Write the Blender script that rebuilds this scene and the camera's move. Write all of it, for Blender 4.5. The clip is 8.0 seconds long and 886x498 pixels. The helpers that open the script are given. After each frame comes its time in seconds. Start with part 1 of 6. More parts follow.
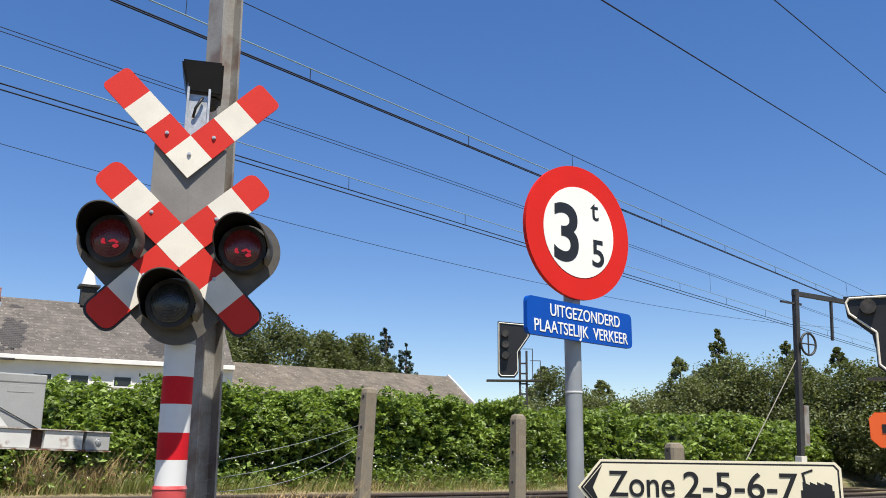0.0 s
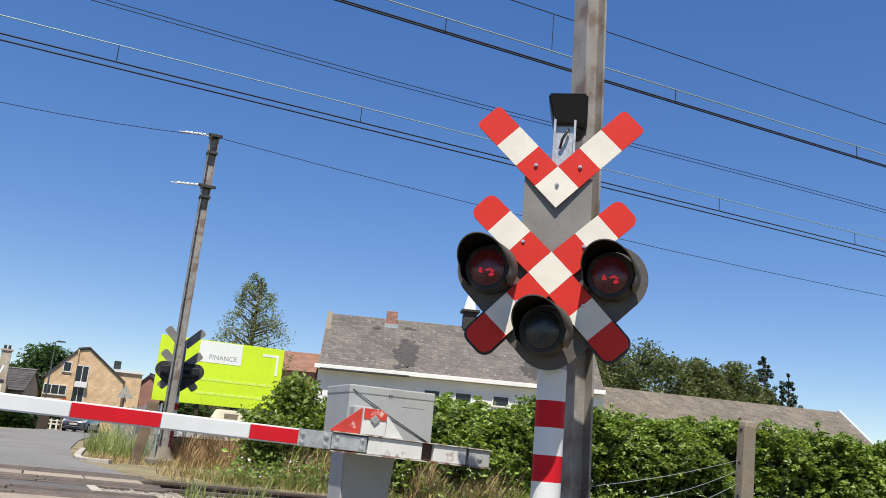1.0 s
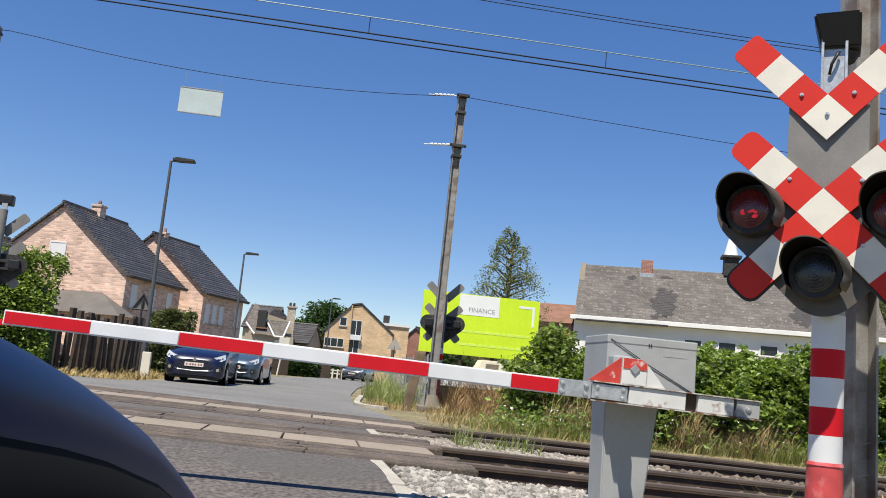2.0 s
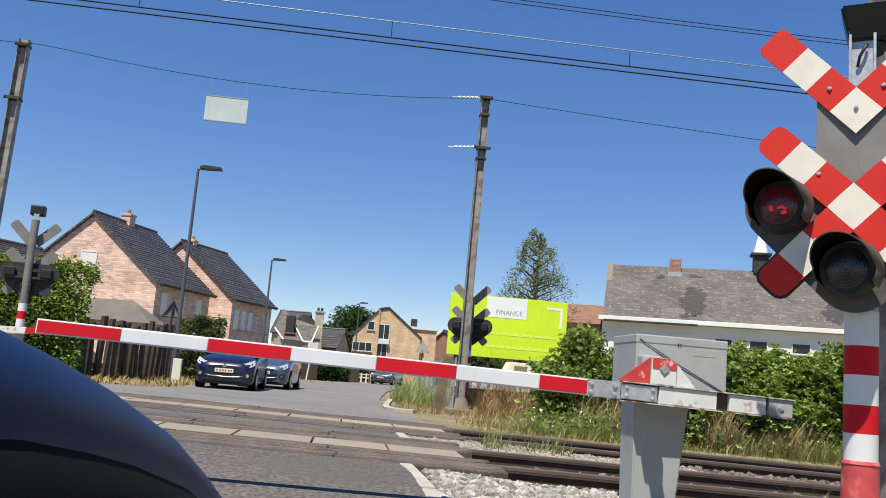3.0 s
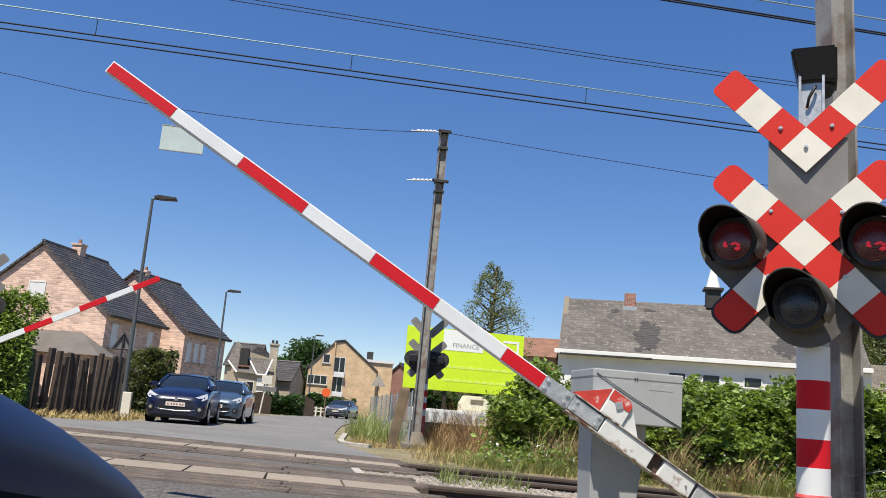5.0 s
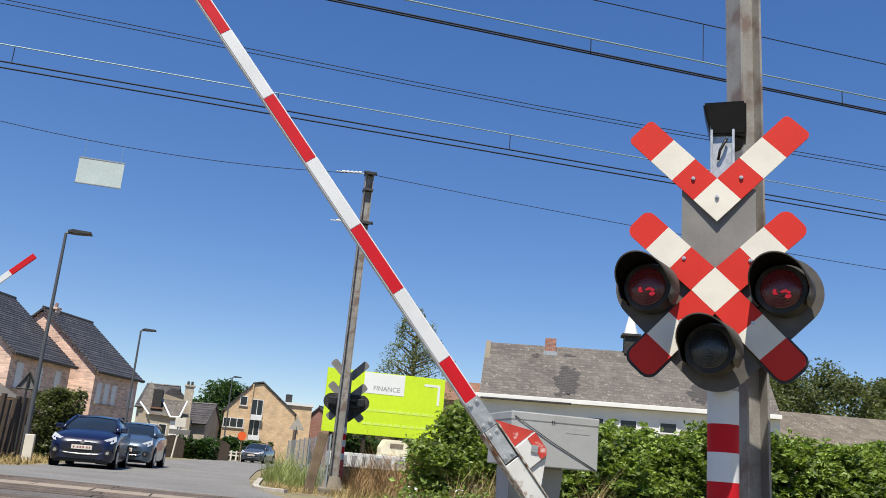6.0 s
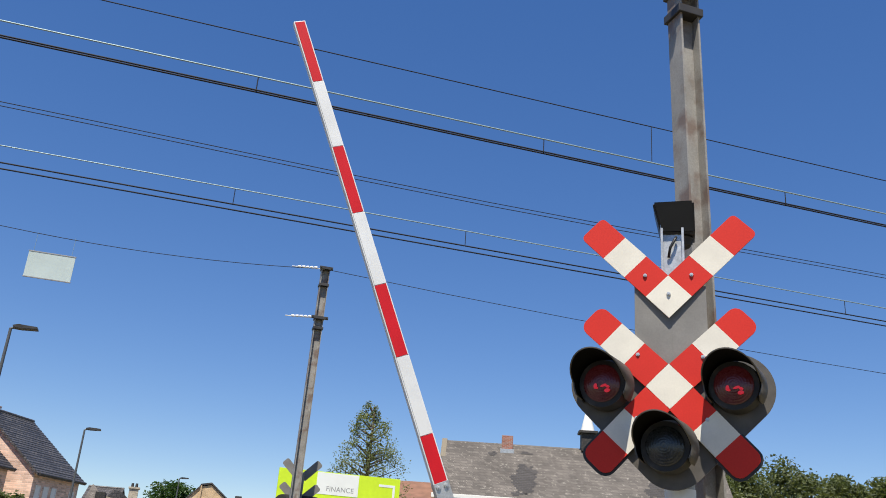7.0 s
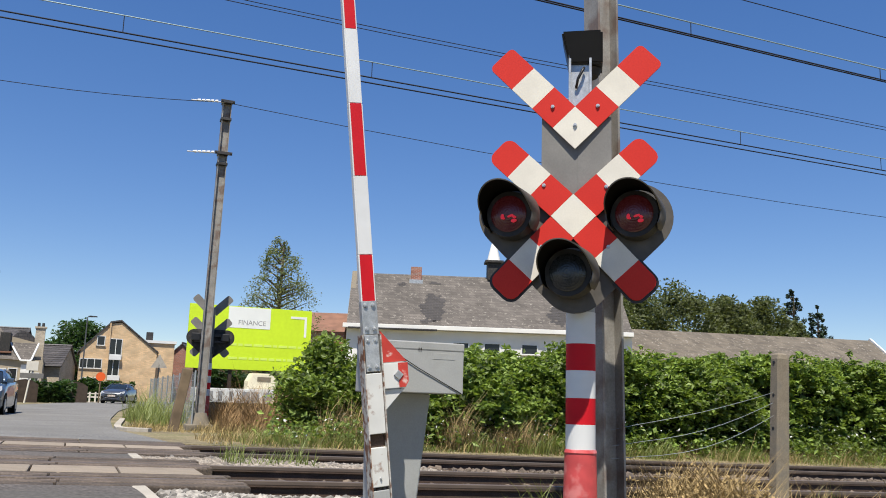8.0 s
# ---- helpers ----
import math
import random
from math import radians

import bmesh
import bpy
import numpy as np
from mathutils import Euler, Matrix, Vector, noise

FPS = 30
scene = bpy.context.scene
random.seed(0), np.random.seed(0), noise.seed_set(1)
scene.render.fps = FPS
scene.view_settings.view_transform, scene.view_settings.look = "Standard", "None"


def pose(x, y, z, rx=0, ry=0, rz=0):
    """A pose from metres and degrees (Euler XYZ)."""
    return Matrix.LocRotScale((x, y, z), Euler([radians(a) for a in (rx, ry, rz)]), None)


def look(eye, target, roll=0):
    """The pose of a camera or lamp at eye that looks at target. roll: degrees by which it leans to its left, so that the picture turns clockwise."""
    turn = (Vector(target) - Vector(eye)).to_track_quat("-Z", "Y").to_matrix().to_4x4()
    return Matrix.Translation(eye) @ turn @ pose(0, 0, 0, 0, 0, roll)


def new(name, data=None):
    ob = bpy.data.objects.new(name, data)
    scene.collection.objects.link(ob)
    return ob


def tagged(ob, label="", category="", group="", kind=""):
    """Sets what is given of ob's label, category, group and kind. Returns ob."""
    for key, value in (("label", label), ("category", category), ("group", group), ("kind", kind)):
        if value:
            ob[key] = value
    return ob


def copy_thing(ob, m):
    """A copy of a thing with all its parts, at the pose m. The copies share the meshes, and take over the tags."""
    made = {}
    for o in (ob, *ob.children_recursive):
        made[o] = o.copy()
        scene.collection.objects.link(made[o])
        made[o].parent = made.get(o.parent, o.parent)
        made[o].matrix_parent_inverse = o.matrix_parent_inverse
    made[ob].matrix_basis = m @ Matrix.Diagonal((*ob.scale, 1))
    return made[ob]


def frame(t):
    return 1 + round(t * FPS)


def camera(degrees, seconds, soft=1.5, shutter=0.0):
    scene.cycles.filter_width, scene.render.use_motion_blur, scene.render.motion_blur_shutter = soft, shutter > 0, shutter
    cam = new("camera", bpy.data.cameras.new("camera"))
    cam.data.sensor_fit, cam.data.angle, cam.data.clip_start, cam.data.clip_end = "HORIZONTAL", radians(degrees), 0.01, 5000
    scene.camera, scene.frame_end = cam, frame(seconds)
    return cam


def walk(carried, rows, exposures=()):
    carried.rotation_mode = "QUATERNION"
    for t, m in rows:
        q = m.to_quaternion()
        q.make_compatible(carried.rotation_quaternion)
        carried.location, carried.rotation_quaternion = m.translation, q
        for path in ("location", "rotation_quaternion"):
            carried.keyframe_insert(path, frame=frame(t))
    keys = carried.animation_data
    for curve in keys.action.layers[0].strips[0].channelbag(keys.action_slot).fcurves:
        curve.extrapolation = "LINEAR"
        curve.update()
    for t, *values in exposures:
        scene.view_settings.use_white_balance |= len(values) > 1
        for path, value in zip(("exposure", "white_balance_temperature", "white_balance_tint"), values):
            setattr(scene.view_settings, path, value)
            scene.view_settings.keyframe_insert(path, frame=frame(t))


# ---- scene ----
cam = camera(54.45, 8.0, soft=0.95)
EYE = 1.15
PATH = [
    (0, pose(-0.019, -0.036, EYE + -0.007, 102.79, -0.58, -49.05)),
    (0.5, pose(-0.003, -0.011, EYE + 0.008, 104.60, -3.37, -36.30)),
    (1, pose(-0.004, -0.020, EYE + 0.006, 103.30, -4.92, -25.27)),
    (1.5, pose(-0.002, -0.006, EYE + 0.007, 100.71, -5.48, -15.92)),
    (2, pose(-0.005, -0.005, EYE + 0.002, 98.56, -5.37, -8.39)),
    (2.2, pose(-0.006, -0.005, EYE + 0.001, 97.97, -5.06, -5.64)),
    (3.5, pose(0.003, 0.002, EYE + -0.000, 99.03, -4.35, -7.10)),
    (4, pose(-0.002, 0.003, EYE + 0.003, 99.26, -4.42, -7.35)),
    (4.2, pose(-0.006, 0.004, EYE + 0.005, 99.51, -4.54, -7.59)),
    (5.3, pose(-0.010, 0.009, EYE + 0.003, 101.30, -4.55, -11.15)),
    (5.5, pose(0.004, 0.006, EYE + -0.004, 101.32, -4.58, -12.67)),
    (6, pose(0.005, 0.006, EYE + -0.007, 104.26, -4.69, -14.63)),
    (6.5, pose(0.006, 0.001, EYE + -0.004, 108.84, -4.67, -15.77)),
    (7, pose(0.008, 0.002, EYE + -0.004, 110.81, -3.99, -17.47)),
    (7.5, pose(0.015, 0.025, EYE + -0.004, 106.00, -2.80, -20.42)),
    (8, pose(0.015, 0.026, EYE + -0.004, 100.09, -1.73, -23.16)),
]
walk(cam, PATH, exposures=((0.0, 0.72), (0.6, 0.7), (1.5, 0.62), (3.5, 0.60), (5.5, 0.62), (7.0, 0.60), (8.0, 0.58)))

# ---- world and sun ----
SUN_EL, SUN_X, SUN_Y = 65.0, -0.47, -0.88
world = bpy.data.worlds.new("sky")
scene.world = world
world.use_nodes = True
wn = world.node_tree.nodes
sky = wn.new("ShaderNodeTexSky")
sky.sky_type, sky.sun_disc = "NISHITA", False
sky.sun_elevation = radians(SUN_EL)
sky.sun_rotation = math.atan2(SUN_X, SUN_Y)
sky.air_density, sky.dust_density, sky.ozone_density = 0.85, 0.0, 2.6
wn["Background"].inputs["Strength"].default_value = 0.138
rich = wn.new("ShaderNodeHueSaturation")
rich.inputs["Saturation"].default_value = 1.48
rich.inputs["Hue"].default_value = 0.514
even = wn.new("ShaderNodeGamma")
even.inputs["Gamma"].default_value = 0.72
world.node_tree.links.new(sky.outputs[0], even.inputs["Color"])
world.node_tree.links.new(even.outputs[0], rich.inputs["Color"])
world.node_tree.links.new(rich.outputs[0], wn["Background"].inputs["Color"])
sun_data = bpy.data.lights.new("sun", "SUN")
sun_data.energy, sun_data.angle, sun_data.color = 5.0, radians(0.5), (1.0, 0.94, 0.83)
sun = new("sun", sun_data)
ce = math.cos(radians(SUN_EL))
sun.matrix_world = look((SUN_X * ce * 50, SUN_Y * ce * 50, math.sin(radians(SUN_EL)) * 50), (0, 0, 0))


# ---- materials ----
def mat(name, base, rough=0.7, metal=0.0, vary=0.25, size=0.5, grain=0.0, grain_size=0.02, bump=0.0, stain=None, stain_amount=0.0, stain_size=1.0, random_amount=0.0, coat=0.0, spec=0.5, stain_from=0.5):
    """A surface with broad variation, fine grain, stains, and relief; sizes in metres."""
    m = bpy.data.materials.new(name)
    m.use_nodes = True
    n, l = m.node_tree.nodes, m.node_tree.links
    b = n["Principled BSDF"]
    b.inputs["Roughness"].default_value, b.inputs["Metallic"].default_value = rough, metal
    b.inputs["Coat Weight"].default_value = coat
    b.inputs["Specular IOR Level"].default_value = spec
    geo = n.new("ShaderNodeNewGeometry")

    def noise_at(metres, detail=4.0):
        t = n.new("ShaderNodeTexNoise")
        t.inputs["Scale"].default_value = 1.0 / metres
        t.inputs["Detail"].default_value = detail
        l.new(tc.outputs["Object"], t.inputs["Vector"])
        return t.outputs["Fac"]

    tc = n.new("ShaderNodeTexCoord")

    def scaled(col, fac, amount):
        mr = n.new("ShaderNodeMapRange")
        mr.inputs["From Min"].default_value, mr.inputs["From Max"].default_value = 0.3, 0.7
        mr.inputs["To Min"].default_value, mr.inputs["To Max"].default_value = 1 - amount, 1 + amount
        l.new(fac, mr.inputs["Value"])
        v = n.new("ShaderNodeVectorMath")
        v.operation = "SCALE"
        l.new(col, v.inputs[0])
        l.new(mr.outputs[0], v.inputs["Scale"])
        return v.outputs[0]

    rgb = n.new("ShaderNodeRGB")
    rgb.outputs[0].default_value = (*[c * 0.88 for c in base], 1)
    col = rgb.outputs[0]
    if vary:
        col = scaled(col, noise_at(size), vary)
    if grain:
        col = scaled(col, noise_at(grain_size, 2.0), grain)
    if random_amount:
        inf = n.new("ShaderNodeObjectInfo")
        ad = n.new("ShaderNodeMath")
        ad.operation = "ADD"
        l.new(inf.outputs["Random"], ad.inputs[0])
        l.new(geo.outputs["Random Per Island"], ad.inputs[1])
        fr = n.new("ShaderNodeMath")
        fr.operation = "FRACT"
        l.new(ad.outputs[0], fr.inputs[0])
        mr2 = n.new("ShaderNodeMapRange")
        mr2.inputs["To Min"].default_value, mr2.inputs["To Max"].default_value = 0.3, 0.7
        l.new(fr.outputs[0], mr2.inputs["Value"])
        col = scaled(col, mr2.outputs[0], random_amount)
    if stain:
        mix = n.new("ShaderNodeMix")
        mix.data_type = "RGBA"
        ramp = n.new("ShaderNodeMapRange")
        ramp.inputs["From Min"].default_value, ramp.inputs["From Max"].default_value = stain_from, stain_from + 0.12
        ramp.inputs["To Max"].default_value = stain_amount
        l.new(noise_at(stain_size, 6.0), ramp.inputs["Value"])
        l.new(ramp.outputs[0], mix.inputs["Factor"])
        l.new(col, mix.inputs["A"])
        mix.inputs["B"].default_value = (*stain, 1)
        col = mix.outputs["Result"]
    l.new(col, b.inputs["Base Color"])
    if bump:
        bp = n.new("ShaderNodeBump")
        bp.inputs["Strength"].default_value, bp.inputs["Distance"].default_value = 0.6, bump
        l.new(noise_at(grain_size, 3.0), bp.inputs["Height"])
        l.new(bp.outputs[0], b.inputs["Normal"])
    return m


def masonry(name, base, mortar, w, h, gap, vary=0.3, rough=0.85, speck=0.0):
    """Bricks, slates or tiles on upright or sloping faces, laid along x or y and z."""
    m = mat(name, base, rough, vary=0.15, size=2.0)
    n, l = m.node_tree.nodes, m.node_tree.links
    b = n["Principled BSDF"]
    tc = n.new("ShaderNodeTexCoord")
    sep, com, add = n.new("ShaderNodeSeparateXYZ"), n.new("ShaderNodeCombineXYZ"), n.new("ShaderNodeMath")
    l.new(tc.outputs["Object"], sep.inputs[0])
    add.operation = "ADD"
    l.new(sep.outputs["X"], add.inputs[0])
    l.new(sep.outputs["Y"], add.inputs[1])
    l.new(add.outputs[0], com.inputs["X"])
    l.new(sep.outputs["Z"], com.inputs["Y"])
    br = n.new("ShaderNodeTexBrick")
    l.new(com.outputs[0], br.inputs["Vector"])
    br.inputs["Scale"].default_value = 1.0
    br.inputs["Brick Width"].default_value, br.inputs["Row Height"].default_value = w, h
    br.inputs["Mortar Size"].default_value = gap
    br.inputs["Color1"].default_value = (*[c * (1 + vary) * 0.88 for c in base], 1)
    br.inputs["Color2"].default_value = (*[c * (1 - vary) * 0.88 for c in base], 1)
    br.inputs["Mortar"].default_value = (*[c * 0.88 for c in mortar], 1)
    br.inputs["Bias"].default_value = 0.0
    nz = n.new("ShaderNodeTexNoise")
    nz.inputs["Scale"].default_value = 0.7
    nz.inputs["Detail"].default_value = 6
    l.new(tc.outputs["Object"], nz.inputs["Vector"])
    mr = n.new("ShaderNodeMapRange")
    mr.inputs["From Min"].default_value, mr.inputs["From Max"].default_value = 0.3, 0.7
    mr.inputs["To Min"].default_value, mr.inputs["To Max"].default_value = 0.8, 1.2
    l.new(nz.outputs["Fac"], mr.inputs["Value"])
    v = n.new("ShaderNodeVectorMath")
    v.operation = "SCALE"
    l.new(br.outputs["Color"], v.inputs[0])
    l.new(mr.outputs[0], v.inputs["Scale"])
    outc = v.outputs[0]
    if speck:
        sp = n.new("ShaderNodeTexNoise")
        sp.inputs["Scale"].default_value, sp.inputs["Detail"].default_value = 7.0, 8
        l.new(tc.outputs["Object"], sp.inputs["Vector"])
        rg = n.new("ShaderNodeMapRange")
        rg.inputs["From Min"].default_value, rg.inputs["From Max"].default_value, rg.inputs["To Max"].default_value = 0.6, 0.68, speck
        l.new(sp.outputs["Fac"], rg.inputs["Value"])
        mx_ = n.new("ShaderNodeMix")
        mx_.data_type = "RGBA"
        l.new(rg.outputs[0], mx_.inputs["Factor"])
        l.new(outc, mx_.inputs["A"])
        mx_.inputs["B"].default_value = (0.5, 0.46, 0.4, 1)
        outc = mx_.outputs["Result"]
    l.new(outc, b.inputs["Base Color"])
    bp = n.new("ShaderNodeBump")
    bp.inputs["Strength"].default_value, bp.inputs["Distance"].default_value = 0.5, 0.02
    bp.invert = True
    l.new(br.outputs["Fac"], bp.inputs["Height"])
    l.new(bp.outputs[0], b.inputs["Normal"])
    return m


def leaf_mat(name, base, vary=0.45):
    m = mat(name, base, 0.5, vary=0.3, size=1.2, random_amount=vary)
    b = m.node_tree.nodes["Principled BSDF"]
    b.inputs["Transmission Weight"].default_value = 0.0
    b.inputs["Subsurface Weight"].default_value = 0.0
    n, l = m.node_tree.nodes, m.node_tree.links
    tr = n.new("ShaderNodeBsdfTranslucent")
    mixer = n.new("ShaderNodeMixShader")
    mixer.inputs[0].default_value = 0.36
    l.new(b.outputs[0], mixer.inputs[1])
    l.new(tr.outputs[0], mixer.inputs[2])
    tr.inputs["Color"].default_value = (base[0] * 1.5, base[1] * 1.5, base[2] * 0.8, 1)
    l.new(mixer.outputs[0], n["Material Output"].inputs["Surface"])
    return m


M = dict(
    white=mat("white_enamel", (0.8, 0.75, 0.64), 0.35, vary=0.06, grain=0.03, grain_size=0.01, stain=(0.45, 0.42, 0.36), stain_amount=0.25, stain_size=0.25),
    red=mat("red_enamel", (0.62, 0.036, 0.026), 0.5, vary=0.08, grain=0.04, grain_size=0.01, spec=0.15),
    red_film=mat("red_reflective_film", (0.6, 0.01, 0.02), 0.6, spec=0.2, vary=0.07, size=0.15, grain=0.04, grain_size=0.006),
    white_film=mat("white_reflective_film", (0.75, 0.76, 0.76), 0.55, vary=0.05, size=0.15, stain=(0.5, 0.5, 0.48), stain_amount=0.3, stain_size=0.3),
    red_sleeve=mat("red_faded_sleeve", (0.55, 0.07, 0.07), 0.5, vary=0.2, size=0.1, stain=(0.7, 0.35, 0.33), stain_amount=0.4, stain_size=0.12),
    grey_paint=mat("grey_paint", (0.4, 0.41, 0.405), 0.5, vary=0.08, size=0.3, grain=0.05, grain_size=0.01, stain=(0.22, 0.22, 0.21), stain_amount=0.35, stain_size=0.3),
    grey_dark=mat("grey_weathered_plate", (0.2, 0.19, 0.175), 0.55, vary=0.15, size=0.2, grain=0.06, grain_size=0.01),
    black=mat("black_paint", (0.012, 0.012, 0.013), 0.45, vary=0.2, size=0.1),
    black_dull=mat("black_dull_plastic", (0.02, 0.019, 0.018), 0.7, vary=0.2, size=0.1, stain=(0.07, 0.06, 0.05), stain_amount=0.5, stain_size=0.1),
    hood=mat("hood_dark_metal", (0.085, 0.075, 0.064), 0.55, vary=0.25, size=0.08),
    galv=mat("galvanised_steel", (0.55, 0.56, 0.56), 0.4, metal=0.6, vary=0.2, size=0.05, grain=0.1, grain_size=0.008),
    steel=mat("grey_mast_steel", (0.3, 0.285, 0.26), 0.6, metal=0.1, vary=0.2, size=0.25, grain=0.12, grain_size=0.01, stain=(0.12, 0.055, 0.03), stain_amount=0.6, stain_size=0.22),
    dark_steel=mat("dark_steel", (0.05, 0.047, 0.045), 0.55, metal=0.3, vary=0.3, size=0.2),
    rail=mat("rail_steel", (0.15, 0.115, 0.09), 0.5, metal=0.25, vary=0.2, size=0.4),
    rust=mat("rusty_rail_web", (0.075, 0.047, 0.032), 0.85, vary=0.3, size=0.2, grain=0.3, grain_size=0.01, bump=0.004),
    worn_white=mat("chipped_white_paint", (0.7, 0.7, 0.67), 0.5, vary=0.08, size=0.2, stain=(0.2, 0.08, 0.035), stain_amount=0.9, stain_size=0.07, stain_from=0.59),
    worn_red=mat("chipped_red_paint", (0.55, 0.05, 0.035), 0.5, vary=0.15, size=0.1, stain=(0.7, 0.62, 0.56), stain_amount=0.75, stain_size=0.05, stain_from=0.57),
    concrete=mat("weathered_concrete", (0.22, 0.185, 0.135), 0.9, vary=0.25, size=0.15, grain=0.2, grain_size=0.008, bump=0.004, stain=(0.13, 0.12, 0.1), stain_amount=0.6, stain_size=0.15),
    panel=mat("crossing_concrete", (0.31, 0.255, 0.195), 0.9, vary=0.2, size=0.3, grain=0.15, grain_size=0.015, random_amount=0.15, stain=(0.15, 0.13, 0.11), stain_amount=0.5, stain_size=0.3, bump=0.003),
    timber=mat("crossing_timber", (0.1, 0.076, 0.057), 0.9, vary=0.45, size=0.2, grain=0.4, grain_size=0.02, random_amount=0.3, bump=0.006),
    kerb=mat("kerb_concrete", (0.4, 0.365, 0.31), 0.9, vary=0.15, size=0.3, grain=0.12, grain_size=0.01, random_amount=0.12),
    asphalt=mat("asphalt", (0.112, 0.1, 0.092), 0.9, spec=0.25, vary=0.15, size=1.5, grain=0.45, grain_size=0.03, bump=0.006, stain=(0.082, 0.08, 0.074), stain_amount=0.6, stain_size=1.2),
    dirt=mat("dry_verge_soil", (0.22, 0.18, 0.1), 0.95, vary=0.35, size=0.8, grain=0.4, grain_size=0.05, bump=0.02, stain=(0.1, 0.12, 0.035), stain_amount=0.7, stain_size=1.5),
    stone=mat("ballast_stone", (0.28, 0.245, 0.205), 0.9, vary=0.15, size=0.1, random_amount=0.4, stain=(0.2, 0.15, 0.11), stain_amount=0.4, stain_size=0.4),
    stone_pale=mat("pale_ballast_stone", (0.27, 0.25, 0.222), 0.9, vary=0.2, size=0.1, random_amount=0.6),
    stone_brown=mat("brown_ballast_stone", (0.15, 0.115, 0.085), 0.9, vary=0.2, size=0.1, random_amount=0.4),
    grass_dry=mat("dry_grass", (0.36, 0.27, 0.11), 0.8, vary=0.25, size=0.6, random_amount=0.35),
    grass=leaf_mat("green_grass", (0.19, 0.22, 0.055)),
    reed=leaf_mat("tall_green_grass", (0.26, 0.3, 0.1)),
    brown_weed=mat("dry_brown_weed", (0.3, 0.19, 0.085), 0.9, vary=0.3, size=0.4, random_amount=0.4),
    flower=mat("white_flower", (0.75, 0.75, 0.7), 0.8, vary=0.1),
    leaf=leaf_mat("hedge_leaf", (0.175, 0.245, 0.05), 0.8),
    leaf_dark=leaf_mat("dark_leaf", (0.04, 0.085, 0.018)),
    leaf_tree=leaf_mat("tree_leaf", (0.105, 0.125, 0.045)),
    leaf_birch=leaf_mat("birch_leaf", (0.16, 0.185, 0.075)),
    needle=mat("conifer_needle", (0.025, 0.05, 0.02), 0.8, vary=0.3, size=1.0, random_amount=0.4),
    # near-black colour that paints the shade deep between the hedge leaves
    inner=mat("hedge_inner_shade", (0.02, 0.03, 0.008), 0.95, vary=0.4, size=0.3),
    bark=mat("bark", (0.12, 0.09, 0.06), 0.95, vary=0.3, size=0.2, bump=0.01),
    brick_pink=masonry("pink_brick", (0.7, 0.47, 0.36), (0.68, 0.55, 0.46), 0.32, 0.1, 0.012, 0.3),
    brick_beige=masonry("beige_brick", (0.7, 0.48, 0.27), (0.58, 0.45, 0.3), 0.3, 0.1, 0.012, 0.12),
    brick_red=masonry("red_brick", (0.3, 0.11, 0.07), (0.35, 0.3, 0.27), 0.22, 0.075, 0.01, 0.2),
    brick_tan=masonry("tan_brick", (0.45, 0.38, 0.28), (0.5, 0.45, 0.38), 0.22, 0.08, 0.01, 0.15),
    tile=masonry("dark_roof_tile", (0.082, 0.074, 0.072), (0.028, 0.026, 0.026), 0.34, 0.26, 0.02, 0.22, 0.45),
    slate_old=masonry("old_grey_slate", (0.12, 0.105, 0.092), (0.075, 0.065, 0.058), 0.36, 0.17, 0.01, 0.22, speck=0.3),
    slate_patch=masonry("dark_slate_patch", (0.055, 0.05, 0.05), (0.06, 0.055, 0.05), 0.36, 0.17, 0.01, 0.1),
    barn_tile=masonry("lichen_barn_tile", (0.13, 0.11, 0.085), (0.15, 0.12, 0.09), 0.36, 0.22, 0.015, 0.25, speck=0.4),
    brown_tile=mat("brown_roof_tile", (0.22, 0.11, 0.07), 0.8, vary=0.2, size=0.5),
    orange_tile=mat("orange_roof_tile", (0.55, 0.16, 0.06), 0.8, vary=0.2, size=0.5),
    whitewash=mat("whitewashed_wall", (0.8, 0.79, 0.75), 0.85, vary=0.06, size=1.0, stain=(0.6, 0.58, 0.52), stain_amount=0.3, stain_size=1.5),
    window=mat("dark_window_pane", (0.025, 0.028, 0.03), 0.1, vary=0.2, size=1.0, spec=0.4),
    blind=mat("white_window_frame", (0.75, 0.75, 0.73), 0.5, vary=0.05),
    # cream darkened in its base colour for the wall's shaded front
    render_wall=mat("shaded_cream_render", (0.4, 0.34, 0.25), 0.85, vary=0.1, size=1.0),
    lime=mat("lime_yellow_board", (0.62, 0.83, 0.02), 0.5, vary=0.05, size=1.0, grain=0.03, grain_size=0.1),
    board_white=mat("board_white_print", (0.85, 0.86, 0.82), 0.5, vary=0.03),
    board_pale=mat("board_pale_lime_print", (0.68, 0.87, 0.14), 0.5, vary=0.03),
    pale_board=mat("pale_grey_green_board", (0.5, 0.58, 0.56), 0.5, vary=0.08, size=0.5),
    print_grey=mat("grey_print", (0.3, 0.3, 0.3), 0.5, vary=0.05),
    blue_sign=mat("blue_sign_face", (0.003, 0.075, 0.42), 0.5, vary=0.06, size=0.2, spec=0.15),
    pole_grey=mat("grey_sign_pole", (0.3, 0.32, 0.34), 0.45, metal=0.2, vary=0.1, size=0.2),
    sign_cream=mat("cream_sign_face", (0.85, 0.78, 0.58), 0.4, vary=0.05, size=0.3),
    sign_red=mat("red_sign_face", (0.64, 0.022, 0.016), 0.5, vary=0.05, size=0.2, spec=0.12),
    sign_white=mat("white_sign_face", (0.85, 0.85, 0.8), 0.45, vary=0.03, size=0.2),
    orange=mat("orange_sign_face", (0.85, 0.13, 0.02), 0.4, vary=0.05),
    own_blue=mat("navy_car_paint", (0.009, 0.026, 0.088), 0.4, vary=0.05, spec=0.03),
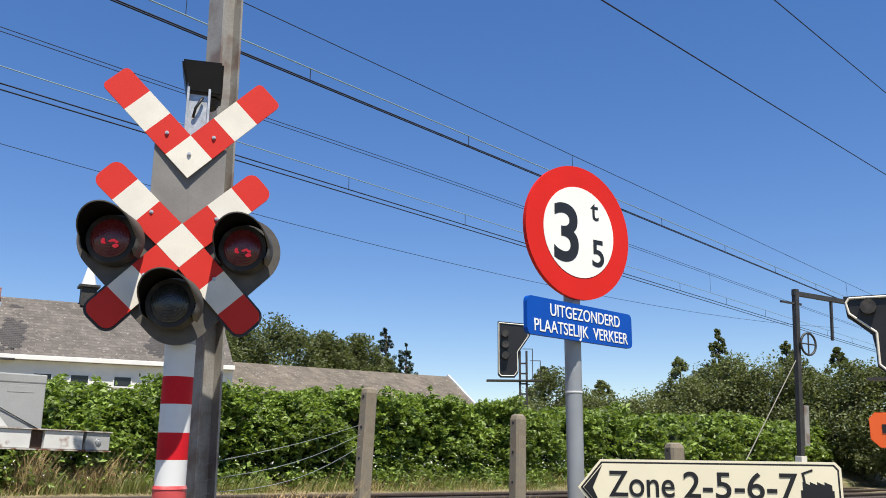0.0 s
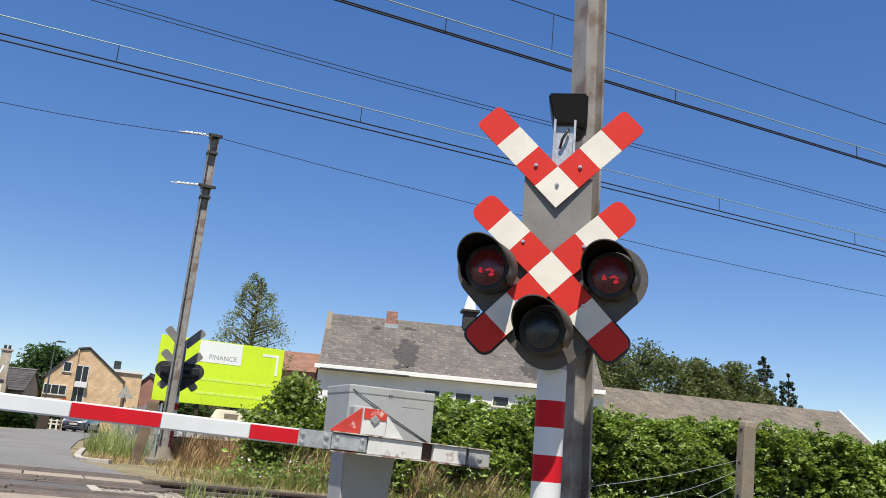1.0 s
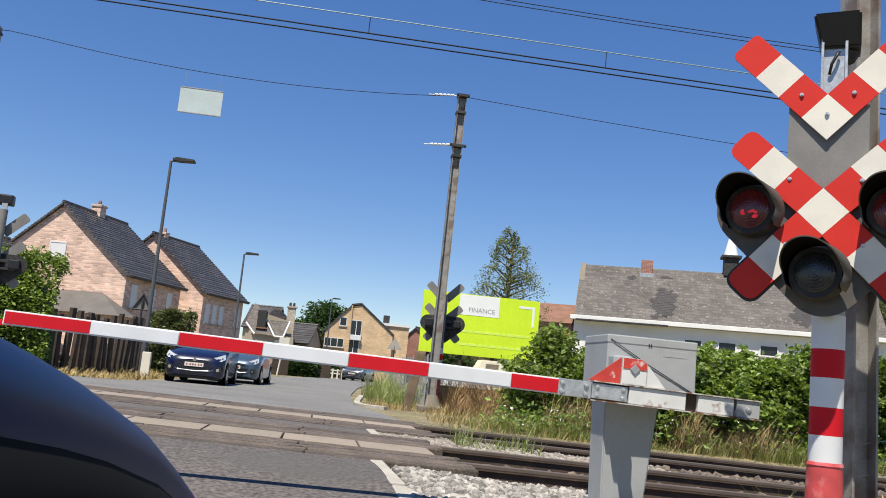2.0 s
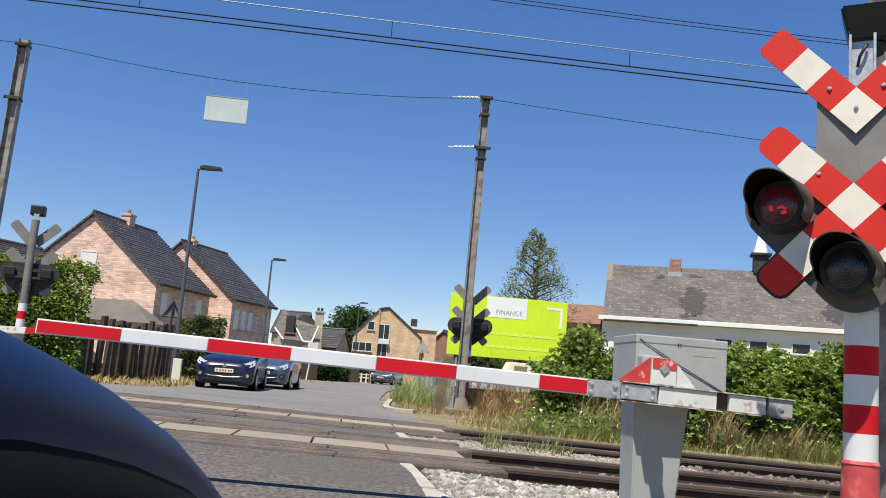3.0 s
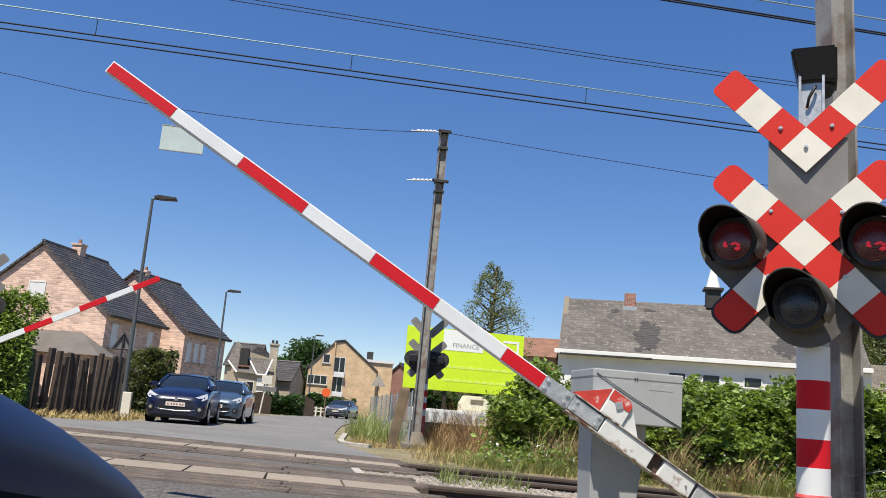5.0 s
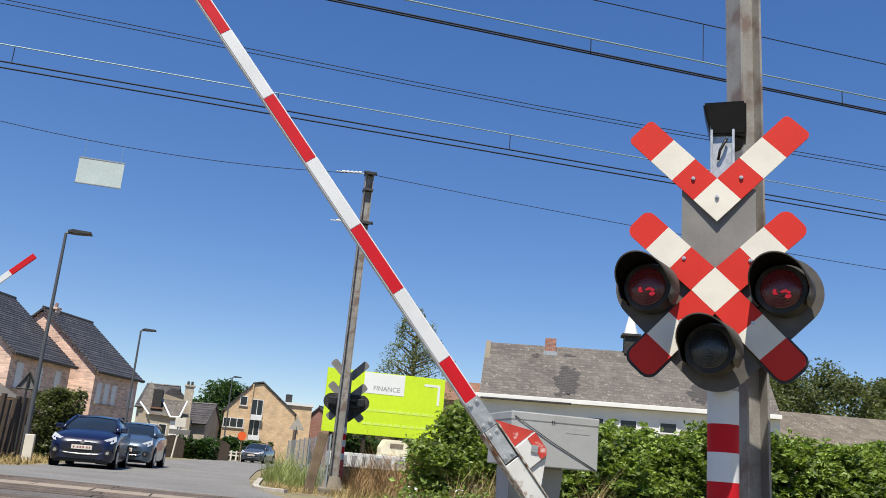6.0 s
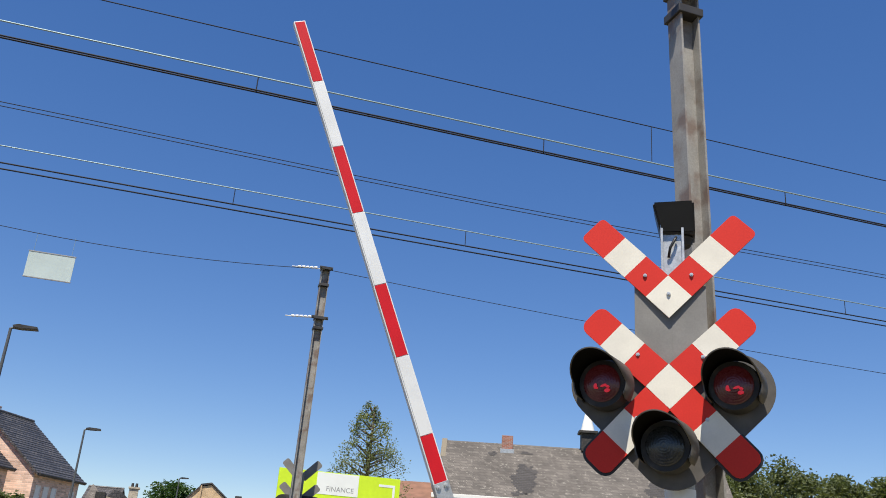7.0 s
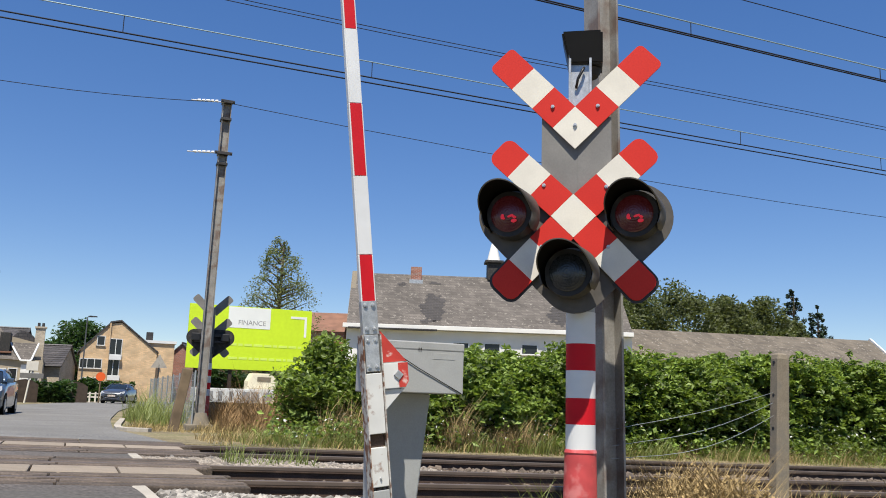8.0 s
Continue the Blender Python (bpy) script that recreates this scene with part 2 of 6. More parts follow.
    seal=mat("black_rubber_seal", (0.004, 0.004, 0.004), 0.9, vary=0.1, spec=0.1),
    car_blue=mat("dark_blue_car_paint", (0.006, 0.009, 0.04), 0.25, metal=0.1, vary=0.05, coat=0.5),
    car_silver=mat("blue_grey_car_paint", (0.09, 0.13, 0.18), 0.3, metal=0.5, vary=0.05, coat=1.0),
    tyre=mat("tyre_rubber", (0.015, 0.015, 0.015), 0.85, vary=0.2, size=0.1),
    chrome=mat("chrome", (0.75, 0.75, 0.76), 0.12, metal=1.0, vary=0.05),
    car_glass=mat("dark_car_glass", (0.015, 0.02, 0.022), 0.04, vary=0.1, spec=0.9),
    headlight=mat("headlight_glass", (0.42, 0.44, 0.47), 0.1, vary=0.2, size=0.06),
    lamp_grey=mat("dark_grey_lamp_pole", (0.1, 0.105, 0.11), 0.5, metal=0.2, vary=0.1),
    car_grey=mat("grey_car_paint", (0.1, 0.11, 0.13), 0.3, metal=0.5, vary=0.05, coat=1.0),
    wood_dark=mat("dark_fence_wood", (0.06, 0.042, 0.03), 0.9, vary=0.3, size=0.3, random_amount=0.3),
    wood_fence=mat("weathered_fence_board", (0.21, 0.15, 0.09), 0.9, vary=0.3, size=0.3, random_amount=0.25),
    wire=mat("copper_wire_dark", (0.022, 0.024, 0.03), 0.7, metal=0.0, spec=0.2, vary=0.1),
    wire_light=mat("bronze_wire_green", (0.3, 0.4, 0.4), 0.5, metal=0.3, vary=0.1),
    mesh=mat("galvanised_mesh_fence", (0.3, 0.33, 0.34), 0.6, vary=0.2),
)
red_lens = mat("red_signal_lens", (0.045, 0.022, 0.023), 0.14, vary=0.3, size=0.03, grain=0.4, grain_size=0.008, bump=0.002)
rb = red_lens.node_tree.nodes["Principled BSDF"]
rb.inputs["Emission Color"].default_value, rb.inputs["Emission Strength"].default_value = (1.0, 0.05, 0.06, 1), 0.01
M["own_glass"] = mat("tinted_side_glass", (0.02, 0.03, 0.04), 0.1, vary=0.1, spec=0.4)
M["lens_red"] = red_lens
M["asphalt_pale"] = mat("pale_worn_asphalt", (0.19, 0.185, 0.175), 0.9, vary=0.12, size=2.0, grain=0.35, grain_size=0.03, bump=0.005, stain=(0.13, 0.125, 0.118), stain_amount=0.6, stain_size=1.6, spec=0.25)
M["rust_edge"] = mat("rusting_painted_edge", (0.55, 0.52, 0.47), 0.7, vary=0.15, size=0.1, stain=(0.16, 0.065, 0.03), stain_amount=1.0, stain_size=0.06, stain_from=0.46, grain=0.15, grain_size=0.01)
M["straw"] = mat("dry_straw_weed", (0.36, 0.26, 0.115), 0.85, vary=0.25, size=0.3, random_amount=0.35)
M["plate_print"] = mat("faded_dark_red_print", (0.3, 0.08, 0.08), 0.6, vary=0.1)
M["shed_roof"] = mat("grey_brown_shed_roof", (0.125, 0.112, 0.1), 0.85, vary=0.15, size=0.6, grain=0.1, grain_size=0.05)
M["lens_dark"] = mat("clear_signal_lens", (0.03, 0.033, 0.035), 0.14, vary=0.3, size=0.03, grain=0.4, grain_size=0.008, bump=0.002)
M["led"] = mat("glowing_red_diode", (0.5, 0.02, 0.03), 0.4, vary=0.1)
led_b = M["led"].node_tree.nodes["Principled BSDF"]
led_b.inputs["Emission Color"].default_value, led_b.inputs["Emission Strength"].default_value = (1.0, 0.02, 0.04, 1), 0.2


# ---- mesh helpers ----
I4 = Matrix.Identity(4)


def box(bm, x0, x1, y0, y1, z0, z1, bevel=0.0, m=None):
    vs = [bm.verts.new((x, y, z)) for x in (x0, x1) for y in (y0, y1) for z in (z0, z1)]
    fs = [bm.faces.new([vs[i] for i in q]) for q in ((0, 1, 3, 2), (4, 6, 7, 5), (0, 4, 5, 1), (2, 3, 7, 6), (0, 2, 6, 4), (1, 5, 7, 3))]
    if bevel:
        es = list({e for f in fs for e in f.edges})
        r = bmesh.ops.bevel(bm, geom=es, offset=bevel, segments=2, affect="EDGES", profile=0.6)
        vs = list({v for f in r["faces"] for v in f.verts} | {v for v in vs if v.is_valid})
    if m is not None:
        bmesh.ops.transform(bm, matrix=m, verts=[v for v in vs if v.is_valid])
    return bm


def tube(bm, p0, p1, r0, r1=None, seg=14, cap=True):
    r1 = r0 if r1 is None else r1
    p0, p1 = Vector(p0), Vector(p1)
    q = (p1 - p0).to_track_quat("Z", "Y")
    rings = []
    for p, r in ((p0, r0), (p1, r1)):
        rings.append([bm.verts.new(p + q @ Vector((r * math.cos(a), r * math.sin(a), 0))) for a in (2 * math.pi * k / seg for k in range(seg))])
    for k in range(seg):
        f = bm.faces.new((rings[0][k], rings[0][(k + 1) % seg], rings[1][(k + 1) % seg], rings[1][k]))
        f.smooth = True
    if cap:
        for ring, flip in ((rings[0], -1), (rings[1], 1)):
            bm.faces.new([bm.verts.new(v.co) for v in ring[::flip]])
    return bm


def prism(bm, pts, depth, m=None, bevel=0.0):
    """A flat outline (x, z) from y = 0 to y = depth."""
    a = [bm.verts.new((x, 0, z)) for x, z in pts]
    b = [bm.verts.new((x, depth, z)) for x, z in pts]
    n = len(pts)
    fs = [bm.faces.new(a), bm.faces.new(b[::-1])]
    for k in range(n):
        fs.append(bm.faces.new((a[k], b[k], b[(k + 1) % n], a[(k + 1) % n])))
    vs = a + b
    if bevel:
        r = bmesh.ops.bevel(bm, geom=[e for e in fs[0].edges], offset=bevel, segments=2, affect="EDGES")
        vs = list({v for f in r["faces"] for v in f.verts} | {v for v in vs if v.is_valid})
    if m is not None:
        bmesh.ops.transform(bm, matrix=m, verts=[v for v in vs if v.is_valid])
    return bm


def sweep(bm, pts, w, h, seg=10):
    """A rounded bar along a run of points."""
    pts = [Vector(p) for p in pts]
    rings = []
    for i, p in enumerate(pts):
        d = (pts[min(i + 1, len(pts) - 1)] - pts[max(i - 1, 0)]).normalized()
        side = d.cross(Vector((0, 0, 1))).normalized()
        up = side.cross(d)
        rings.append([bm.verts.new(p + side * w * math.cos(a) + up * h * math.sin(a)) for a in (2 * math.pi * k / seg for k in range(seg))])
    for r0, r1 in zip(rings, rings[1:]):
        for k in range(seg):
            f = bm.faces.new((r0[k], r0[(k + 1) % seg], r1[(k + 1) % seg], r1[k]))
            f.smooth = True
    bm.faces.new(rings[0][::-1])
    bm.faces.new(rings[-1])
    return bm


def part(name, bm, material, parent=None, label="", m=None):
    bmesh.ops.recalc_face_normals(bm, faces=bm.faces)
    me = bpy.data.meshes.new(name)
    bm.to_mesh(me)
    bm.free()
    me.materials.append(material)
    ob = new(name, me)
    ob.parent = parent
    if m is not None:
        ob.matrix_basis = m
    return tagged(ob, label)


def B():
    return bmesh.new()


def thing(name, m, label, category, group=""):
    ob = new(name)
    ob.empty_display_size = 0.1
    ob.matrix_basis = m
    return tagged(ob, label, category, group)


def raw(name, verts, faces, material, parent=None, smooth=False):
    me = bpy.data.meshes.new(name)
    me.from_pydata([tuple(v) for v in verts], [], [tuple(f) for f in faces])
    me.materials.append(material)
    if smooth:
        me.polygons.foreach_set("use_smooth", [True] * len(me.polygons))
    ob = new(name, me)
    ob.parent = parent
    return ob


def leaves(name, centres, size, material, parent=None, seed=1, up=0.4):
    """Folded leaves at the given centres: an (n, 3) array."""
    r = np.random.RandomState(seed)
    n = len(centres)
    a = r.normal(size=(n, 3))
    a[:, 2] *= 0.6
    a /= np.linalg.norm(a, axis=1)[:, None]
    nrm = r.normal(size=(n, 3))
    nrm[:, 2] = np.abs(nrm[:, 2]) + up
    s = np.cross(a, nrm)
    s /= np.linalg.norm(s, axis=1)[:, None] + 1e-9
    nn = np.cross(s, a)
    L = (size * (0.6 + 0.8 * r.rand(n)))[:, None]
    base, tip = centres - a * L * 0.5, centres + a * L * 0.5
    left = centres + s * L * 0.3 + nn * L * 0.12
    right = centres - s * L * 0.3 + nn * L * 0.12
    v = np.stack([base, left, tip, right], 1).reshape(-1, 3)
    k = np.arange(n)[:, None] * 4
    f = np.concatenate([k + [0, 1, 2], k + [0, 2, 3]], 0)
    return raw(name, v.tolist(), f.tolist(), material, parent)


def blades(name, centres, height, lean, material, parent=None, seed=1, width=0.012):
    r = np.random.RandomState(seed)
    n = len(centres)
    ang = r.rand(n) * 6.283
    d = np.stack([np.cos(ang), np.sin(ang), np.zeros(n)], 1)
    side = np.stack([-np.sin(ang + 0.7), np.cos(ang + 0.7), np.zeros(n)], 1) * width
    patch = np.array([0.8 + 1.3 * bumpy(x, y, 3.7 + seed, 1.3) + 0.6 * bumpy(x, y, 9.1 + seed, 4.0) for x, y, _ in centres])
    h = (height * (0.5 + 0.8 * r.rand(n)) * np.clip(patch, 0.25, 2.0))[:, None]
    up = np.array([[0, 0, 1.0]])
    mid = centres + up * h * 0.55 + d * h * lean * 0.3
    tip = centres + up * h + d * h * lean
    v = np.stack([centres - side, centres + side, mid + side * 0.7, mid - side * 0.7, tip], 1).reshape(-1, 3)
    k = np.arange(n)[:, None] * 5
    faces = (k + [0, 1, 2, 3]).tolist() + (k + [3, 2, 4]).tolist()
    return raw(name, v.tolist(), faces, material, parent)


def writing(txt, size, material, parent, m, name="lettering", align="LEFT", squeeze=1.0, bold=0.0):
    cu = bpy.data.curves.new(name, "FONT")
    cu.body, cu.size, cu.align_x, cu.extrude, cu.offset = txt, size, align, 0.001, bold
    tmp = new("lettering_source", cu)
    me = bpy.data.meshes.new_from_object(tmp.evaluated_get(bpy.context.evaluated_depsgraph_get()))
    bpy.data.objects.remove(tmp)
    me.materials.clear()
    me.materials.append(material)
    ob = new(name, me)
    ob.parent = parent
    ob.matrix_basis = m @ Matrix.Diagonal((squeeze, 1, 1, 1))
    return ob


UPRIGHT = pose(0, 0, 0, 90, 0, 0)


# ---- ground ----
RAIL_Z = 0.43


def lie(y):
    """Height of the road along y."""
    if y < 2.0:
        return 0.0
    if y < 6.4:
        s = (y - 2.0) / 4.4
        return RAIL_Z * s * s * (3 - 2 * s)
    if y < 14:
        return RAIL_Z
    return max(0.36, RAIL_Z - 0.006 * (y - 14))


FALL, LEVEL_X = 0.025, 3.3
TILT = Matrix.Translation((LEVEL_X, 0, RAIL_Z)) @ Matrix.Rotation(math.atan(FALL), 4, "Y") @ Matrix.Translation((-LEVEL_X, 0, -RAIL_Z))


def fall(x, y):
    """The railway falls gently along x; the land beside it evens out."""
    far = 24.0 if x < LEVEL_X else 15.2
    s = min(1.0, max(0.0, (y - 2.0) / 4.4)) if y < 13.4 else max(0.0, (far - y) / (far - 13.4))
    return -FALL * (min(45.0, max(-20.0, x)) - LEVEL_X) * s * s * (3 - 2 * s)


def soil(y, x=LEVEL_X):
    """Height of the soil beside the road."""
    if 6.1 < y < 13.4:
        return 0.20 + fall(x, y)
    return lie(y) - 0.04 + fall(x, y)


ROAD_MID = [(-30, -1.9), (0, -1.9), (18, -1.9), (28, -1.55), (40, -0.75), (52, 0.55), (64, 2.6), (80, 6.2), (110, 14.5), (150, 28)]


def mid_x(y):
    return float(np.interp(y, [p[0] for p in ROAD_MID], [p[1] for p in ROAD_MID]))


ys = [-400, -100, -30, -5, 2] + [2.5 + 0.5 * k for k in range(8)] + [6.1, 6.15, 8, 10, 12, 13.35, 13.4, 14, 14.6, 15.2, 16, 18, 20, 22, 24, 26, 40, 60, 100, 200, 500, 1500, 4500]
xs = [-4500, -600, -100, -40, -20, -10, -5, 0, 3, 6, 10, 15, 20, 30, 60, 120, 300, 1000, 4500]
ground = tagged(raw("ground", [(x, y, soil(y, x)) for y in ys for x in xs], [(j * len(xs) + i, j * len(xs) + i + 1, (j + 1) * len(xs) + i + 1, (j + 1) * len(xs) + i) for j in range(len(ys) - 1) for i in range(len(xs) - 1)], M["dirt"]), "dry grassy soil beside the road and railway", "ground", kind="structure")


def road_piece(name, y0, y1, x0f, x1f, material, step=1.0, thick=0.3):
    n = max(2, int((y1 - y0) / step) + 1)
    v, f = [], []
    for k in range(n):
        y = y0 + (y1 - y0) * k / (n - 1)
        xa, xb = x0f(y), x1f(y)
        za, zb = lie(y) + fall(xa, y), lie(y) + fall(xb, y)
        v += [(xa, y, za), (xb, y, zb), (xb, y, zb - thick), (xa, y, za - thick)]
    for k in range(n - 1):
        a, b = 4 * k, 4 * k + 4
        f += [(a, a + 1, b + 1, b), (a + 1, a + 2, b + 2, b + 1), (a + 2, a + 3, b + 3, b + 2), (a + 3, a, b, b + 3)]
    f += [(0, 3, 2, 1), (4 * n - 4, 4 * n - 3, 4 * n - 2, 4 * n - 1)]
    return tagged(raw(name, v, f, material), "worn grey asphalt of the level crossing road", "road", kind="structure")


ROAD_L, ROAD_R = -6.2, 0.62
def road_edge(y):
    """Right edge of the road before the tracks."""
    return 0.56 + 0.08 * (5.55 - y)


road_piece("road", -30, 6.62, lambda y: ROAD_L, lambda y: road_edge(y) + 0.01 if y > 2.5 else ROAD_R, M["asphalt"], 0.5)
road_piece("road", 9.42, 10.08, lambda y: ROAD_L, lambda y: 0.66, M["asphalt"], 0.3)
road_piece("road", 12.95, 150, lambda y: mid_x(y) - 2.7, lambda y: mid_x(y) + 2.75 + 0.5 * max(0.0, (17.9 - y) / 4.9), M["asphalt_pale"], 2.0)

# ---- rails ----
RAILS = (7.25, 8.75, 10.77, 12.27)


def rail_section(y, x0, x1):
    t = thing("rail", TILT @ pose(0, y, RAIL_Z), "brown rusty steel railway rail with worn shiny head", "rail", "rails of the two tracks")
    b = B()
    box(b, x0, x1, -0.036, 0.036, -0.035, 0.0, 0.006)
    part("rail_head", b, M["rail"], t, "worn bright running surface")
    b = B()
    box(b, x0, x1, -0.034, 0.034, -0.05, -0.036)
    box(b, x0, x1, -0.012, 0.012, -0.15, -0.05)
    box(b, x0, x1, -0.07, 0.07, -0.172, -0.15)
    part("rail_web", b, M["rust"], t)
    return t


for ry_ in RAILS:
    rail_section(ry_, -20, 45)
sleeper_mesh = B()
box(sleeper_mesh, -0.12, 0.12, -1.25, 1.25, -0.14, 0, 0.01)
first = None
for yc in (8.0, 11.52):
    for k in range(46):
        x = 1.95 + 0.6 * k
        if first is None:
            first = part("sleeper", sleeper_mesh, M["timber"], None)
            first.matrix_basis = TILT @ pose(x, yc, RAIL_Z - 0.175)
            tagged(first, "dark weathered timber railway sleeper under the rails", "sleeper", "sleepers")
        else:
            copy_thing(first, TILT @ pose(x, yc, RAIL_Z - 0.175))

# ballast: loose stones beside the crossing and between the tracks
rs = np.random.RandomState(5)
ICO_V = np.array([(0, 0, 1), (0.89, 0, 0.45), (0.28, 0.85, 0.45), (-0.72, 0.53, 0.45), (-0.72, -0.53, 0.45), (0.28, -0.85, 0.45), (0.72, 0.53, -0.45), (-0.28, 0.85, -0.45), (-0.89, 0, -0.45), (-0.28, -0.85, -0.45), (0.72, -0.53, -0.45), (0, 0, -1)])
ICO_F = np.array([(0, 1, 2), (0, 2, 3), (0, 3, 4), (0, 4, 5), (0, 5, 1), (1, 6, 2), (2, 7, 3), (3, 8, 4), (4, 9, 5), (5, 10, 1), (6, 7, 2), (7, 8, 3), (8, 9, 4), (9, 10, 5), (10, 6, 1), (11, 7, 6), (11, 8, 7), (11, 9, 8), (11, 10, 9), (11, 6, 10)])


def stones(name, n, x0, x1, y0, y1, zf, size, material, label):
    c = np.stack([x0 + (x1 - x0) * rs.rand(n), y0 + (y1 - y0) * rs.rand(n), np.zeros(n)], 1)
    c[:, 2] = [zf(x, y) + fall(x, y) + 0.025 * rs.rand() for x, y in c[:, :2]]
    s = size * (0.6 + 0.8 * rs.rand(n, 1, 1)) * (0.7 + 0.6 * rs.rand(n, 1, 3))
    qa = rs.normal(size=(n, 4))
    qa /= np.linalg.norm(qa, axis=1)[:, None]
    w_, x_, y_, z_ = qa.T
    rot = np.stack([1 - 2 * (y_ * y_ + z_ * z_), 2 * (x_ * y_ - z_ * w_), 2 * (x_ * z_ + y_ * w_), 2 * (x_ * y_ + z_ * w_), 1 - 2 * (x_ * x_ + z_ * z_), 2 * (y_ * z_ - x_ * w_), 2 * (x_ * z_ - y_ * w_), 2 * (y_ * z_ + x_ * w_), 1 - 2 * (x_ * x_ + y_ * y_)], 1).reshape(n, 3, 3)
    v = np.einsum("nij,nkj->nki", rot, ICO_V[None] * s * (0.85 + 0.3 * rs.rand(n, 12, 1))) + c[:, None, :]
    f = (ICO_F[None] + 12 * np.arange(n)[:, None, None]).reshape(-1, 3)
    return tagged(raw(name, v.reshape(-1, 3).tolist(), f.tolist(), material), label, "ballast", kind="stuff")


stones("ballast", 7500, 0.66, 2.35, 5.2, 7.0, lambda x, y: soil(y) - 0.005 if y < 6.1 else 0.38 - (0.05 + 0.12 * min(1.0, max(0.0, x - 0.9))) * (y - 6.1), 0.03, M["stone_pale"], "pale grey loose ballast stones beside the crossing")
stones("ballast", 6500, 0.78, 4.2, 9.15, 10.4, lambda x, y: 0.36 - 0.02 * max(0.0, x - 1.5), 0.032, M["stone"], "grey ballast stones between the two tracks")
stones("ballast", 4500, 2.2, 14, 5.9, 7.0, lambda x, y: 0.24, 0.04, M["stone_brown"], "brown dusty ballast beside the near rail")
stones("ballast", 3000, 1.6, 16, 7.3, 8.7, lambda x, y: 0.25, 0.045, M["stone_brown"], "brown rust-stained ballast between the rails")
stones("ballast", 3000, 1.8, 20, 10.85, 12.2, lambda x, y: 0.25, 0.045, M["stone_brown"], "brown rust-stained ballast between far rails")
stones("ballast", 4500, 4.0, 24, 9.0, 10.6, lambda x, y: 0.28, 0.05, M["stone_brown"], "brown ballast between the two tracks further along")


# ---- near crossing signal ----
def arm_squares(parent, cx, cz, ang, seq, y, start=0.0, rounded=True, w=0.174, s=0.1645, r=0.05, tip=0.0):
    """One arm of a warning cross from its centre outwards: bands of the given colours."""
    m = pose(cx, y, cz, 0, -ang, 0)
    at = start
    for k, c in enumerate(seq):
        last = k == len(seq) - 1
        s += tip if last else 0.0
        b = B()
        if last and rounded:
            pts = [(at, -w / 2), (at + s - r, -w / 2)] + [(at + s - r + r * math.sin(q), -w / 2 + r - r * math.cos(q)) for q in (0.4, 0.8, 1.2, 1.571)] + [(at + s - r + r * math.cos(q), w / 2 - r + r * math.sin(q)) for q in (0, 0.4, 0.8, 1.2, 1.571)] + [(at, w / 2)]
            prism(b, pts, 0.012)
        else:
            prism(b, [(at, -w / 2), (at + s, -w / 2), (at + s, w / 2), (at, w / 2)], 0.012)
        part("cross_band", b, c, parent, m=m)
        at += s


def lamp(parent, x, z, y, lens, turn=0.0, name="signal_lamp", r=0.105, glowing=False):
    m = pose(x, y, z, 0, 0, turn)
    b = B()
    tube(b, (0, 0.0, 0), (0, -0.085, 0), r + 0.03, r + 0.022, 28)
    housing = part(name, b, M["black_dull"], parent, m=m)
    b = B()
    n, prev = 40, None
    for j in range(15):
        q = (r - 0.004) * (1 - j / 15)
        yy = -0.087 - 0.028 * (1 - (q / r) ** 2) - (0.0006 if j % 2 else 0.0)
        ring = [b.verts.new((q * math.cos(a), yy, q * math.sin(a))) for a in (6.2832 * k / n for k in range(n))]
        if prev:
            for k in range(n):
                b.faces.new((prev[k], prev[(k + 1) % n], ring[(k + 1) % n], ring[k]))
        prev = ring
    b.faces.new(prev)
    part("lens", b, lens, housing)
    if glowing:
        for dx, dz, w, h, tilt in ((-0.027, -0.02, 0.009, 0.015, 10), (-0.02, -0.03, 0.008, 0.006, 0), (0.018, -0.018, 0.018, 0.006, -20), (0.04, -0.024, 0.012, 0.007, 15), (0.038, -0.045, 0.016, 0.01, -10)):
            b = B()
            prism(b, [(w * math.cos(a), h * math.sin(a)) for a in (6.2832 * k / 10 for k in range(10))], 0.008, pose(dx, -0.119, dz, 0, tilt, 0))
            part("diode", b, M["led"], housing, "glowing red diode")
    # visor: a scoop over the top and sides, cut back towards the bottom
    b = B()
    ro, ri, seg = r + 0.05, r + 0.044, 30
    prev = None
    for k in range(seg + 1):
        a = radians(-35 + 250 * k / seg)
        reach = 0.12 + 0.17 * max(0.0, math.sin(a)) ** 0.7
        if k in (0, seg):
            reach = 0.05
        row = [b.verts.new((q * math.cos(a), yy, q * math.sin(a))) for q, yy in ((ro, -0.01), (ro - 0.008, -0.01 - reach), (ri - 0.008, -0.01 - reach), (ri, -0.01))]
        if prev:
            for i in range(3):
                b.faces.new((prev[i], row[i], row[i + 1], prev[i + 1])).smooth = i != 1
        prev = row
    part("visor", b, M["hood"], housing, "dark scuffed visor")
    b = B()
    prev = None
    for k in range(seg + 1):
        a = radians(-35 + 250 * k / seg)
        reach = 0.118 + 0.168 * max(0.0, math.sin(a)) ** 0.7 if 0 < k < seg else 0.05
        row = [b.verts.new((q * math.cos(a), yy, q * math.sin(a))) for q, yy in ((ri - 0.0105, -0.01 - reach), (ri - 0.003, -0.01))]
        if prev:
            b.faces.new((prev[0], row[0], row[1], prev[1])).smooth = True
        prev = row
    part("visor_lining", b, M["seal"], housing, "matt black visor inside")
    return housing


